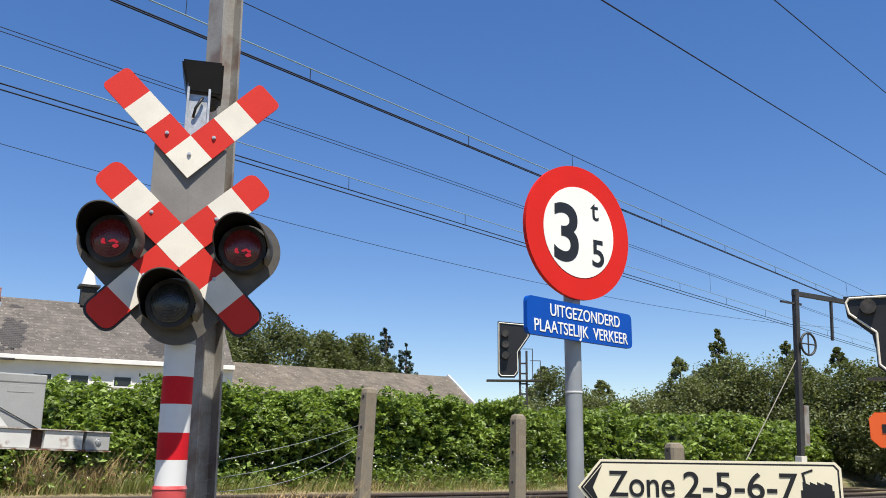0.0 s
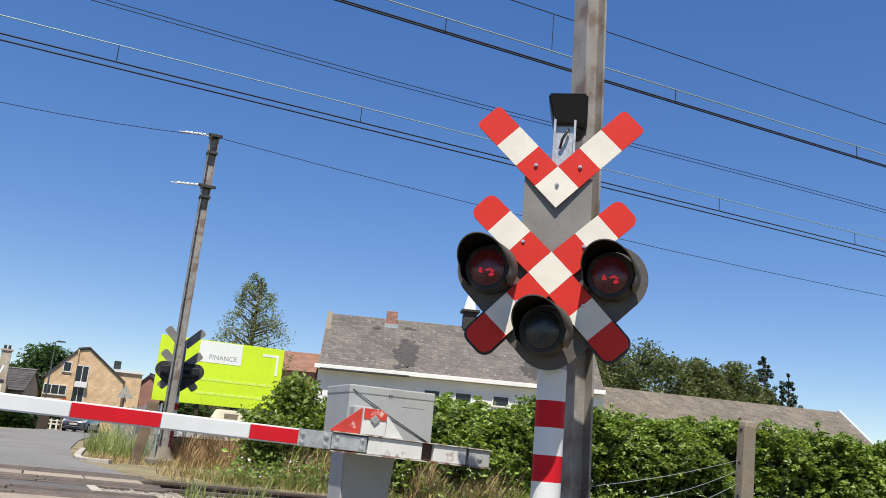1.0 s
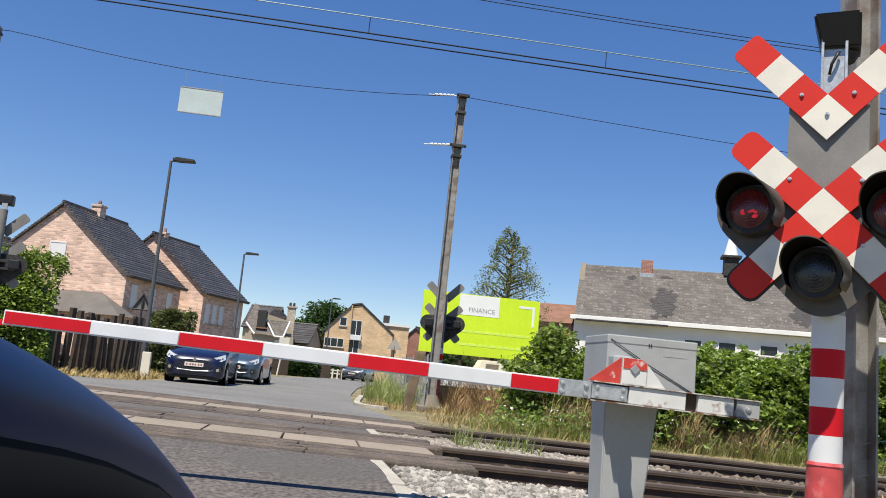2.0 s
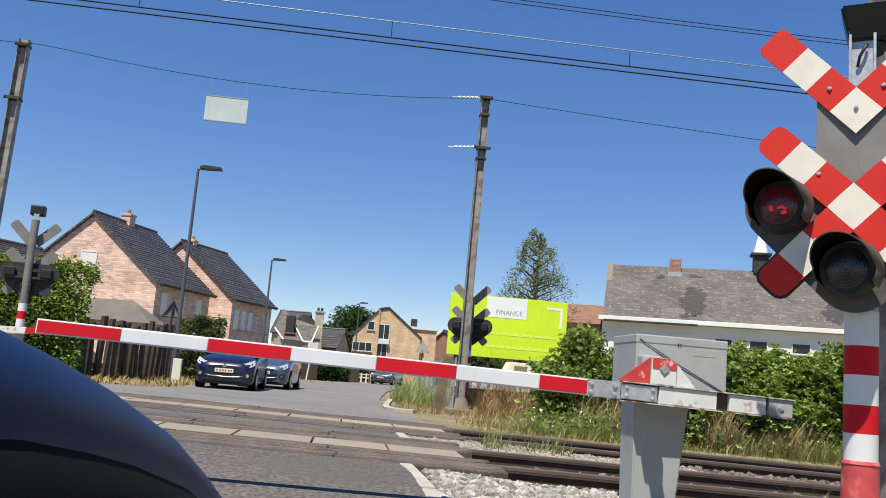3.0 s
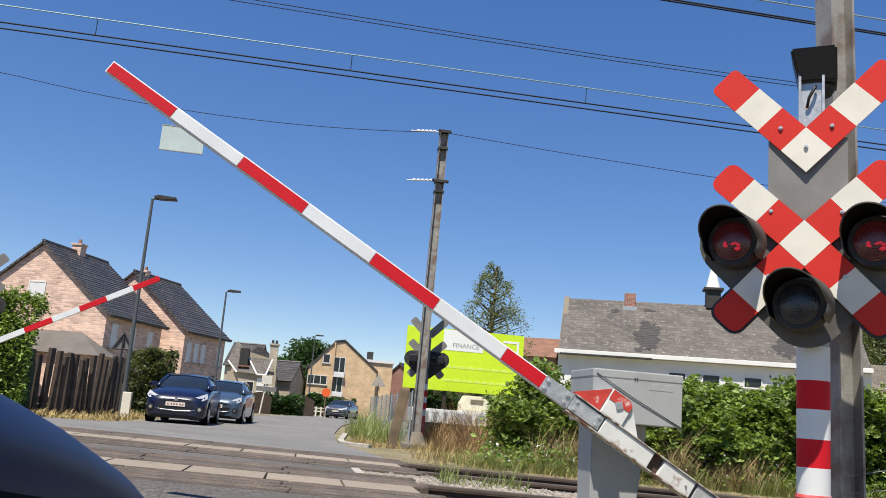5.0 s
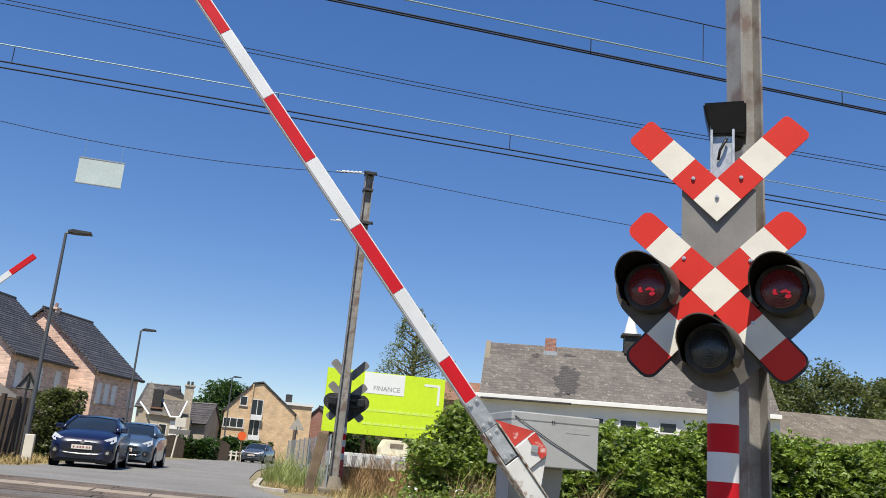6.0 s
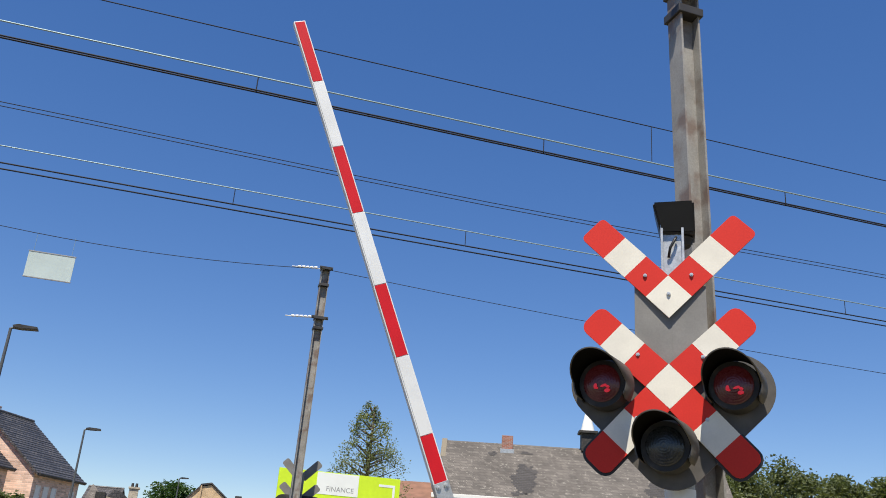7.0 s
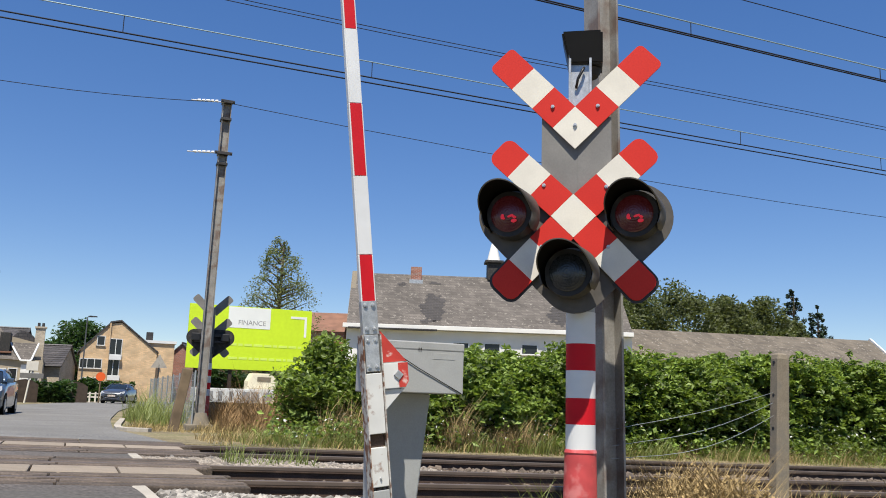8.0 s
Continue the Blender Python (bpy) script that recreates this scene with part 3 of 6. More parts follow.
def hull_plate(parent, discs, y, depth, material, name="backplate"):
    pts = []
    for cx, cz, r in discs:
        pts += [(cx + r * math.cos(a), cz + r * math.sin(a)) for a in (6.2832 * k / 40 for k in range(40))]
    pts = sorted(set((round(a, 5), round(c, 5)) for a, c in pts))

    def half(seq):
        h = []
        for p in seq:
            while len(h) > 1 and (h[-1][0] - h[-2][0]) * (p[1] - h[-2][1]) - (h[-1][1] - h[-2][1]) * (p[0] - h[-2][0]) <= 0:
                h.pop()
            h.append(p)
        return h[:-1]
    b = B()
    prism(b, half(pts) + half(pts[::-1]), depth, pose(0, y, 0))
    return part(name, b, material, parent)


def bolt(parent, x, z, y, r=0.012):
    b = B()
    tube(b, (0, 0, 0), (0, -0.007, 0), r, r * 0.9, 6)
    tube(b, (0, -0.007, 0), (0, -0.011, 0), r * 0.5, r * 0.4, 8)
    return part("bolt", b, M["galv"], parent, m=pose(x, y, z))


W_, R_ = M["white"], M["red"]
sig = thing("crossing_signal", pose(2.48, 4.02, 0, 0, 0, -31.67), "level crossing signal with double red-white cross and faintly red lamps", "railway signal")
b = B()
prism(b, [(-0.185, 2.3), (0.015, 2.3), (0.015, 2.74), (-0.185, 2.74)], 0.012, pose(0, -0.002, 0, 0, 0, 4))
prism(b, [(0.015, 2.3), (0.2, 2.3), (0.2, 2.74), (0.015, 2.74)], 0.012, pose(0, -0.002, 0, 0, 0, -4))
part("grey_panel", b, M["grey_dark"], sig, "weathered folded grey panel")
hull_plate(sig, ((-0.34, 2.18, 0.19), (0.34, 2.17, 0.19), (0.0, 1.83, 0.19)), 0.0, 0.02, M["hood"])
for a, st in ((135, 0.087), (45, 0.087)):
    arm_squares(sig, 0.0, 2.677, a, (R_, W_, R_), -0.03, st, r=0.028, tip=0.016)
b = B()
prism(b, [(0, -0.123), (0.123, 0), (0, 0.123), (-0.123, 0)], 0.012)
part("cross_band", b, W_, sig, m=pose(0, -0.03, 2.677))
for a in (137, 43, 227, 313):
    arm_squares(sig, -0.008, 2.173, a, (R_, W_, R_), -0.034 if a > 180 or a == 137 else -0.032, 0.087, tip=0.0 if a > 180 else -0.01)
    if a > 180:
        b = B()
        x0, x1, hw_, rr = 0.42, 0.596, 0.1, 0.062
        prism(b, [(x0, -hw_), (x1 - rr, -hw_)] + [(x1 - rr + rr * math.sin(q), -hw_ + rr - rr * math.cos(q)) for q in (0.4, 0.8, 1.2, 1.571)] + [(x1 - rr + rr * math.cos(q), hw_ - rr + rr * math.sin(q)) for q in (0, 0.4, 0.8, 1.2, 1.571)] + [(x0, hw_)], 0.008)
        part("arm_rim", b, M["black"], sig, "black rim round the arm's end", m=pose(-0.008, -0.02, 2.173, 0, -a, 0))
b = B()
prism(b, [(0, -0.123), (0.123, 0), (0, 0.123), (-0.123, 0)], 0.012)
part("cross_band", b, W_, sig, m=pose(-0.008, -0.034, 2.173))
for x, z in ((0, 2.69), (-0.125, 2.8), (0.125, 2.8), (-0.17, 2.345), (0.17, 2.335), (-0.18, 2.0), (0.18, 2.0)):
    bolt(sig, x, z, -0.032)
lamp(sig, -0.335, 2.168, -0.02, M["lens_red"], -14, glowing=True)
lamp(sig, 0.335, 2.168, -0.02, M["lens_red"], -14, glowing=True)
lamp(sig, -0.015, 1.842, -0.055, M["lens_dark"], -14)
zs = [1.66, 1.485, 1.339, 1.19, 1.049, 0.915]
b = B()
tube(b, (0.035, 0.16, 0.2), (0.035, 0.16, 2.7), 0.077, 0.077, 24)
part("post", b, M["grey_paint"], sig)
for k in range(5):
    b = B()
    tube(b, (0.035, 0.16, zs[k]), (0.035, 0.16, zs[k + 1]), 0.081, 0.081, 28)
    part("post_band", b, (M["white_film"], M["red_film"])[k % 2], sig)
b = B()
tube(b, (0.03, 0.16, 0.05), (0.035, 0.16, 0.9), 0.105, 0.086, 28)
tube(b, (0.035, 0.16, 0.9), (0.035, 0.16, 0.917), 0.09, 0.084, 28)
part("sleeve", b, M["red_sleeve"], sig, "faded scratched red plastic sleeve")
b = B()
for x in (-0.03, 0.085):
    box(b, x - 0.007, x + 0.007, -0.012, 0.03, 2.72, 3.12, 0.002)
box(b, -0.03, 0.085, 0.02, 0.032, 2.72, 3.07, 0.002)
part("bell_bracket", b, M["galv"], sig, "galvanised bracket with two flat bars")
b = B()
sweep(b, [(0.05, 0.0, 3.04), (0.04, -0.01, 3.02), (0.015, -0.012, 2.97), (0.005, 0.01, 2.92)], 0.008, 0.008, 8)
part("cable", b, M["black"], sig)
b = B()
vs = [b.verts.new(p) for p in ((-0.035, -0.0, 3.065), (0.155, -0.0, 3.065), (0.155, 0.2, 3.065), (-0.035, 0.2, 3.065), (-0.08, -0.07, 3.235), (0.152, -0.07, 3.24), (0.16, 0.16, 3.25), (-0.072, 0.16, 3.245))]
for q in ((0, 1, 5, 4), (1, 2, 6, 5), (2, 3, 7, 6), (3, 0, 4, 7), (0, 3, 2, 1), (4, 5, 6, 7)):
    b.faces.new([vs[i] for i in q])
bmesh.ops.bevel(b, geom=list(b.edges), offset=0.012, segments=2, affect="EDGES")
part("bell_box", b, M["black"], sig, "black tapered bell housing")
b = B()
tube(b, (0.07, 0.1, 3.02), (0.07, 0.1, 3.06), 0.06, 0.08, 20)
part("bell_mouth", b, M["black_dull"], sig)


# ---- masts ----
def h_mast(m, height, s, lean_x, label, clamps, group="catenary masts"):
    t = thing("catenary_mast", m, label, "mast", group)
    b = B()
    w, f, web = s / 2, 0.014, 0.005
    out = [(-w, -w), (-w + f, -w), (-w + f, -web), (w - f, -web), (w - f, -w), (w, -w), (w, w), (w - f, w), (w - f, web), (-w + f, web), (-w + f, w), (-w, w)]
    lo = [b.verts.new((x, y, 0)) for x, y in out]
    hi = [b.verts.new((x + lean_x * height, y, height)) for x, y in out]
    for k in range(12):
        b.faces.new((lo[k], lo[(k + 1) % 12], hi[(k + 1) % 12], hi[k]))
    b.faces.new(hi)
    b.faces.new(lo[::-1])
    part("beam", b, M["steel"], t)
    for z, wide in clamps:
        b = B()
        dx = lean_x * z
        box(b, dx - w - 0.02, dx + w + 0.02, -w - 0.02, w + 0.02, z - 0.03, z + 0.03, 0.004)
        if wide:
            box(b, dx - wide, dx + wide, -w - 0.06, -w - 0.01, z - 0.035, z + 0.035, 0.004)
            for sx in (-1, 1):
                tube(b, (dx + sx * (wide - 0.03), -w - 0.09, z), (dx + sx * (wide - 0.03), -w + 0.02, z), 0.018, 0.018, 8)
        part("clamp", b, M["dark_steel"], t)
    return t


c32, s32 = math.cos(radians(31.67)), math.sin(radians(31.67))


def from_sign(u, v):
    return 2.48 + u * c32 + v * s32, 4.02 - u * s32 + v * c32


mx, my = from_sign(0.2, 0.5)
h_mast(pose(mx, my, 0, 0, 0, 2), 7.5, 0.15, -0.014, "tall grey steel H-beam catenary mast with rust stains", ((5.05, 0.2), (4.86, 0)))
mast_far = h_mast(pose(2.72, 20.2, 0.4), 7.62, 0.2, 0.0115, "tall grey steel catenary mast on a concrete foot beside the road", ((7.62, 0.16), (6.35, 0.2), (6.1, 0), (7.2, 0)))
b = B()
box(b, -0.3, 0.3, -0.3, 0.3, -0.3, 0.1, 0.04)
tube(b, (0, 0, 0.08), (0, 0, 0.35), 0.27, 0.16, 10)
part("foot", b, M["concrete"], mast_far, "rough concrete foot")
for z in (7.6, 6.35):
    b = B()
    for k in range(5):
        tube(b, (-0.14 - 0.1 * k, -0.1, z - 0.01 * k), (-0.21 - 0.1 * k, -0.1, z - 0.01 * k), 0.035, 0.02, 10)
    tube(b, (0.06, -0.1, z), (-0.75, -0.1, z - 0.06), 0.012, 0.012, 6)
    part("insulator", b, M["blind"], mast_far, "white ribbed insulator")
h_mast(pose(-8.25, 20.3, 0.35), 7.85, 0.22, 0.012, "grey steel catenary mast behind a garden hedge", ((7.7, 0.16), (6.4, 0.2)))


# ---- barrier near the camera ----
PIVX, PIVY, PIVZ = 1.865, 5.05, 1.335
barrier = thing("crossing_barrier", pose(PIVX, PIVY, 0), "grey level crossing barrier machine with red and white arm", "barrier")
b = B()
vs = []
for z, x0, x1, y0, y1 in ((0.15, 0.015, 0.262, 0.39, 0.63), (1.2, -0.005, 0.366, 0.37, 0.65)):
    vs.append([b.verts.new(p) for p in ((x0, y0, z), (x1, y0, z), (x1, y1, z), (x0, y1, z))])
for k in range(4):
    b.faces.new((vs[0][k], vs[0][(k + 1) % 4], vs[1][(k + 1) % 4], vs[1][k]))
b.faces.new(vs[0][::-1])
b.faces.new(vs[1])
bmesh.ops.bevel(b, geom=list(b.edges), offset=0.008, segments=2, affect="EDGES")
part("pedestal", b, M["grey_paint"], barrier, "grey painted steel pedestal")
b = B()
box(b, -0.07, 0.525, 0.2, 0.66, 1.2, 1.5, 0.006)
cab = part("cabinet", b, M["grey_paint"], barrier, "grey sheet steel machine cabinet")
b = B()
box(b, -0.073, 0.528, 0.197, 0.663, 1.475, 1.53, 0.008)
part("lid", b, M["grey_paint"], cab)
b = B()
sweep(b, [(-0.05, 0.194, 1.5), (0.2, 0.194, 1.36), (0.51, 0.196, 1.205)], 0.003, 0.003, 6)
part("stay_rod", b, M["black"], barrier)
b = B()
box(b, 0.3, 0.46, 0.1985, 0.202, 1.42, 1.46, 0.001)
part("plate", b, M["grey_paint"], cab)
b = B()
for x in (0.2, 0.215):
    box(b, x, x + 0.006, 0.194, 0.2, 1.475, 1.49)
part("marks", b, M["black"], cab)
b = B()
box(b, -0.06, 0.06, 0.1, 0.2, PIVZ - 0.06, PIVZ + 0.06, 0.01)
tube(b, (0, 0.03, PIVZ), (0, 0.3, PIVZ), 0.045, 0.045, 16)
part("shaft_housing", b, M["grey_paint"], barrier)

arm = new("arm")
arm.parent = barrier
tagged(arm, "red and white banded barrier arm with chipped counterweight beam")
CZ, HH = -0.175, 0.048
edges = (-3.585, -3.12, -2.64, -2.17, -1.68, -1.21, -0.715, -0.425)
for k in range(7):
    b = B()
    x0, x1 = edges[k], edges[k + 1]
    hh = 0.041 + 0.007 * (k / 6)
    box(b, x0, x1, -0.022, 0.022, CZ - hh, CZ + hh, 0.004)
    band = part("band", b, M["white_film"], arm)
    b = B()
    e = 0.008
    box(b, x0 + e * (k == 0), x1 - 0.004, -0.0255, 0.0255, CZ - hh + 0.008, CZ + hh - 0.008, 0.001)
    part("film", b, (M["red_film"], M["white_film"])[k % 2], band)
b = B()
box(b, -0.43, -0.225, -0.026, 0.026, CZ - 0.05, CZ + 0.05, 0.003)
part("splice_plate", b, M["galv"], arm, "bolted galvanised splice plate")
b = B()
box(b, -0.222, 0.0, -0.03, 0.03, CZ - 0.045, CZ + 0.045, 0.003)
part("clamp_block", b, M["galv"], arm, "bolted steel clamp block")
for x in (-0.405, -0.26, -0.19, -0.03):
    for z in (CZ - 0.025, CZ + 0.025):
        bolt(arm, x, z, -0.028, 0.016)
b = B()
for z0, z1 in ((CZ - 0.06, CZ - 0.053), (CZ + 0.053, CZ + 0.06)):
    box(b, -0.225, 0.86, -0.04, 0.06, z0, z1, 0.001)
box(b, -0.2, 0.84, 0.025, 0.032, CZ - 0.053, CZ + 0.053)
part("channel_beam", b, M["rust_edge"], arm, "white channel beam with rusty edges")
for x0, x1, c in ((0.01, 0.37, "worn_white"), (0.37, 0.45, "rust"), (0.45, 0.68, "worn_white"), (0.70, 0.85, "grey_paint")):
    b = B()
    d = -0.03 if c != "rust" else 0.0
    box(b, x0, x1, d, 0.022, CZ - 0.051, CZ + 0.051, 0.004)
    part("counterweight", b, M[c], arm)
bolt(arm, 0.775, CZ, -0.03, 0.02)
bolt(arm, 0.63, CZ, -0.03, 0.008)
b = B()
prism(b, [(-0.045, CZ + 0.06), (0.11, CZ + 0.06), (0.11, 0.02), (0.075, 0.045), (-0.045, 0.045)], 0.03, pose(0, -0.035, 0), 0.004)
bracket = part("bracket", b, M["worn_white"], arm, "chipped red and white pivot bracket")
b = B()
prism(b, [(-0.043, -0.02), (0.012, -0.02), (0.03, -0.005), (0.045, -0.02), (0.105, -0.02), (0.105, 0.02), (0.074, 0.043), (-0.043, 0.043)], 0.002, pose(0, -0.0385, 0))
part("red_patch", b, M["worn_red"], bracket)
b = B()
prism(b, [(-0.245, CZ + 0.06), (-0.05, CZ + 0.06), (-0.05, 0.045)], 0.012, pose(0, -0.02, 0), 0.002)
part("red_rib", b, M["worn_red"], bracket)
b = B()
prism(b, [(0.115, CZ + 0.06), (0.24, CZ + 0.06), (0.115, 0.02)], 0.012, pose(0, -0.02, 0), 0.002)
part("white_rib", b, M["worn_white"], bracket)
b = B()
prism(b, [(0.0, 0.0), (0.03, -0.03), (0.06, 0.0), (0.03, 0.03)], 0.008, pose(0, -0.044, -0.02))
part("shaft_nut", b, M["galv"], bracket)


# ---- far side signals ----
def signal_back(m, label, with_bell, drop=0.0):
    """A crossing signal seen from behind: grey cross arms, dark lamp plate, banded post."""
    t = thing("crossing_signal", m, label, "railway signal", "signals on the far side")
    for a, c in ((135, 3.05), (45, 3.05), (137, 2.52), (43, 2.52), (227, 2.52), (313, 2.52)):
        arm_squares(t, 0, c - drop, a, (M["grey_dark"],), 0.03, 0.05, True, 0.185, 0.54)
    hull_plate(t, ((-0.36, 2.5 - drop, 0.19), (0.36, 2.5 - drop, 0.19), (0.0, 2.2 - drop, 0.19)), 0.0, 0.02, M["black_dull"])
    for x, z in ((-0.33, 2.5 - drop), (0.33, 2.5 - drop), (0, 2.2 - drop)):
        b = B()
        box(b, x - 0.1, x + 0.1, -0.14, 0.0, z - 0.09, z + 0.09, 0.02)
        part("lamp_box", b, M["black"], t)
    b = B()
    box(b, -0.38, 0.38, -0.1, -0.06, 2.52 - drop, 2.58 - drop, 0.004)
    box(b, -0.36, 0.36, -0.1, -0.06, 2.38 - drop, 2.42 - drop, 0.004)
    part("bracket", b, M["dark_steel"], t)
    b = B()
    tube(b, (0, -0.09, 0), (0, -0.09, 3.2), 0.075, 0.075, 16)
    part("post", b, M["grey_dark"], t)
    for k in range(5):
        b = B()
        tube(b, (0, -0.09, 1.9 - drop - 0.15 * k), (0, -0.09, 1.75 - drop - 0.15 * k), 0.08, 0.08, 20)
        part("post_band", b, (M["white_film"], M["red_film"])[k % 2], t)
    b = B()
    tube(b, (0, -0.09, 0), (0, -0.09, 1.15 - drop), 0.1, 0.085, 18)
    part("sleeve", b, M["red_sleeve"], t)
    if with_bell:
        b = B()
        box(b, -0.13, 0.13, -0.1, 0.15, 3.3, 3.5, 0.03, pose(0, 0, 0, 0, 0, 0))
        part("bell_box", b, M["black"], t)
        b = B()
        box(b, -0.05, 0.05, -0.11, -0.06, 2.6, 3.32, 0.004)
        part("bell_bracket", b, M["galv"], t)
    return t


signal_back(pose(2.94, 20.9, -0.02, 0, 0, -8), "back of a dark crossing signal behind a steel mast", False)
signal_back(pose(-6.24, 17.4, 0.36, 0, 0, 8), "back of a crossing signal with black bell beside a hedge", True, 0.33)

far_barrier = thing("crossing_barrier", pose(-6.25, 16.6, 0), "far level crossing barrier beside the hedge with thin banded arm", "barrier")
b = B()
box(b, -0.25, 0.25, 0.1, 0.5, 0.2, 1.05, 0.01)
part("pedestal", b, M["grey_paint"], far_barrier)
b = B()
box(b, -0.5, 0.2, 0.08, 0.52, 1.06, 1.45, 0.01)
part("cabinet", b, M["grey_paint"], far_barrier)
far_arm = new("arm")
far_arm.parent = far_barrier
tagged(far_arm, "thin red and white banded far barrier arm")
for k in range(7):
    b = B()
    box(b, 0.4 + 0.5 * k, 0.9 + 0.5 * k, -0.025, 0.025, -0.05, 0.05, 0.004)
    part("band", b, (M["red_film"], M["white_film"])[k % 2], far_arm)
b = B()
box(b, -0.8, 0.4, -0.03, 0.03, -0.06, 0.06, 0.005)
part("counterweight", b, M["worn_white"], far_arm)


# ---- overhead wires ----
def wire_line(pts, r, material, label, name="overhead_wire"):
    b = B()
    sweep(b, pts, r, r, 6) if abs(pts[-1][2] - pts[0][2]) < 1.6 * math.hypot(pts[-1][0] - pts[0][0], pts[-1][1] - pts[0][1]) else tube(b, pts[0], pts[1], r, r, 6)
    ob = part(name, b, material)
    return tagged(ob, label, "wire", "overhead wires")


def span(y, z, x0, x1, sag=0.0, n=24, period=None):
    """Points of a wire along the track."""
    out = []
    for k in range(n + 1):
        x = x0 + (x1 - x0) * k / n
        q = 2 * k / n - 1
        out.append((x, y, z - sag * (1 - q * q)))
    return out


NEAR_Y, FAR_Y = 8.0, 11.52
NZ, FZ = EYE + 0.563 * NEAR_Y, EYE + 0.4035 * FAR_Y
for dy in (-0.02, 0.02):
    wire_line(span(NEAR_Y + dy, NZ, -60, 120), 0.009, M["wire"], "dark contact wire over the near track")
wire_line(span(NEAR_Y, NZ + 0.17, -60, 120), 0.008, M["wire_light"], "pale auxiliary wire over the near track")
wire_line(span(NEAR_Y, EYE + 0.644 * NEAR_Y, -60, 120), 0.006, M["wire"], "carrying wire high over the near track")
wire_line(span(FAR_Y, FZ, -60, 120), 0.0105, M["wire"], "dark contact wire over the far track")
wire_line(span(FAR_Y, FZ - 0.085, -60, 120), 0.0105, M["wire"], "second contact wire over the far track")
wire_line(span(FAR_Y, FZ + 0.24, -60, 120), 0.008, M["wire_light"], "pale auxiliary wire over the far track")
for dz in (0.0, 0.06):
    wire_line([(x, y, z - 0.11 * math.exp(-((x - 4.0) / 6.0) ** 2)) for x, y, z in span(FAR_Y, EYE + 0.476 * FAR_Y + dz, -60, 120, n=90)], 0.006, M["wire"], "carrying wire high over the far track")
for k in range(-6, 14):
    x = 0.18 + 3.2 * k
    wire_line([(x, NEAR_Y, NZ), (x, NEAR_Y, NZ + 0.17)], 0.006, M["wire"], "short dropper between wires over the near track", "wire_dropper")
    x = 0.2 + 3.44 * k
    wire_line([(x, FAR_Y, FZ), (x, FAR_Y, FZ + 0.24)], 0.006, M["wire"], "short dropper between wires over the far track", "wire_dropper")
for x in (-24, 26.5, 52):
    wire_line([(x, FAR_Y, FZ + 0.24), (x, FAR_Y, EYE + 0.476 * FAR_Y + 0.07)], 0.004, M["wire"], "long dropper over the far track", "wire_dropper")
for k in (-2, 0, 1, 3):
    x = 4.75 + 8.0 * k
    wire_line([(x, NEAR_Y, NZ + 0.17), (x, NEAR_Y, EYE + 0.644 * NEAR_Y)], 0.005, M["wire"], "long dropper over the near track", "wire_dropper")
top = (2.73, 20.1, 8.0)
wire_line([(-7.8, 20.2, 8.1)] + [(-7.8 + (2.73 - 7.8 * 0 + 7.8) * k / 16, 20.1, 8.1 - 0.1 * k / 16 - 0.35 * (1 - (k / 8 - 1) ** 2)) for k in range(1, 16)] + [top], 0.008, M["wire"], "feeder wire between two masts")
wire_line([top] + [(2.73 + 50 * k / 16, 20.1 - 0.3 * k, 8.0 - 1.0 * (1 - (k / 8 - 1) ** 2)) for k in range(1, 17)], 0.008, M["wire"], "feeder wire along the track")
wire_line([(-7.8, 20.2, 8.1), (-30, 20.2, 7.6), (-60, 20.2, 8.1)], 0.008, M["wire"], "feeder wire along the track behind the hedge")
wire_line([(2.85, 4.25, 5.45), (7.6, 4.33, 5.92), (20.6, 4.65, 7.2), (40, 5.1, 9.1)], 0.009, M["wire"], "single wire leaving the mast along the track")
wire_line([(2.8, 4.25, 5.84), (10.45, 3.43, 6.81), (16.61, 3.6, 7.59), (36, 3.9, 10.05)], 0.008, M["wire"], "single high wire leaving the mast along the track")
# white board hung on a wire over the road
t = thing("hanging_board", pose(-3.35, 20.1, 7.0), "blank white board hung high on a wire over the road", "sign")
b = B()
box(b, -0.49, 0.49, -0.01, 0.01, -0.29, 0.29, 0.003)
part("panel", b, M["pale_board"], t)
for z in (-0.3, 0.3):
    b = B()
    box(b, -0.5, 0.5, -0.016, 0.016, z - 0.012, z + 0.012, 0.002)
    part("rail", b, M["print_grey"], t)
for x in (-0.4, 0.4):
    b = B()
    tube(b, (x, 0, 0.3), (x, 0, 0.75), 0.004, 0.004, 6)
    part("hanger", b, M["wire_light"], t)

# ---- weight limit sign, plate and direction sign ----
post = thing("traffic_sign", pose(3.97, 2.5, 0), "weight limit sign on a grey pole with blue plate under it", "traffic sign")
b = B()
tube(b, (0, 0, 0), (0, 0, 2.45), 0.045, 0.045, 20)
part("pole", b, M["pole_grey"], post)
b = B()
for z in (1.42,):
    tube(b, (0, 0, z), (0, 0, z + 0.008), 0.048, 0.048, 20)
part("pole_strap", b, M["white_film"], post)
b = B()
tube(b, (0, -0.075, 0), (0, -0.05, 0), 0.378, 0.378, 56)
disc = part("disc", b, M["sign_red"], post, "round red-rimmed weight limit disc", m=pose(0.008, 0.006, 2.295, 0, 0, -15.5))
b = B()
tube(b, (0, -0.0775, 0), (0, -0.075, 0), 0.257, 0.257, 48)
part("disc_centre", b, M["sign_white"], disc)
b = B()
box(b, -0.05, 0.05, -0.05, 0.03, -0.1, 0.1, 0.004)
part("clamp", b, M["galv"], disc)
writing("3", 0.45, M["black"], disc, pose(-0.207, -0.078, -0.168) @ UPRIGHT, "figure", bold=0.008)
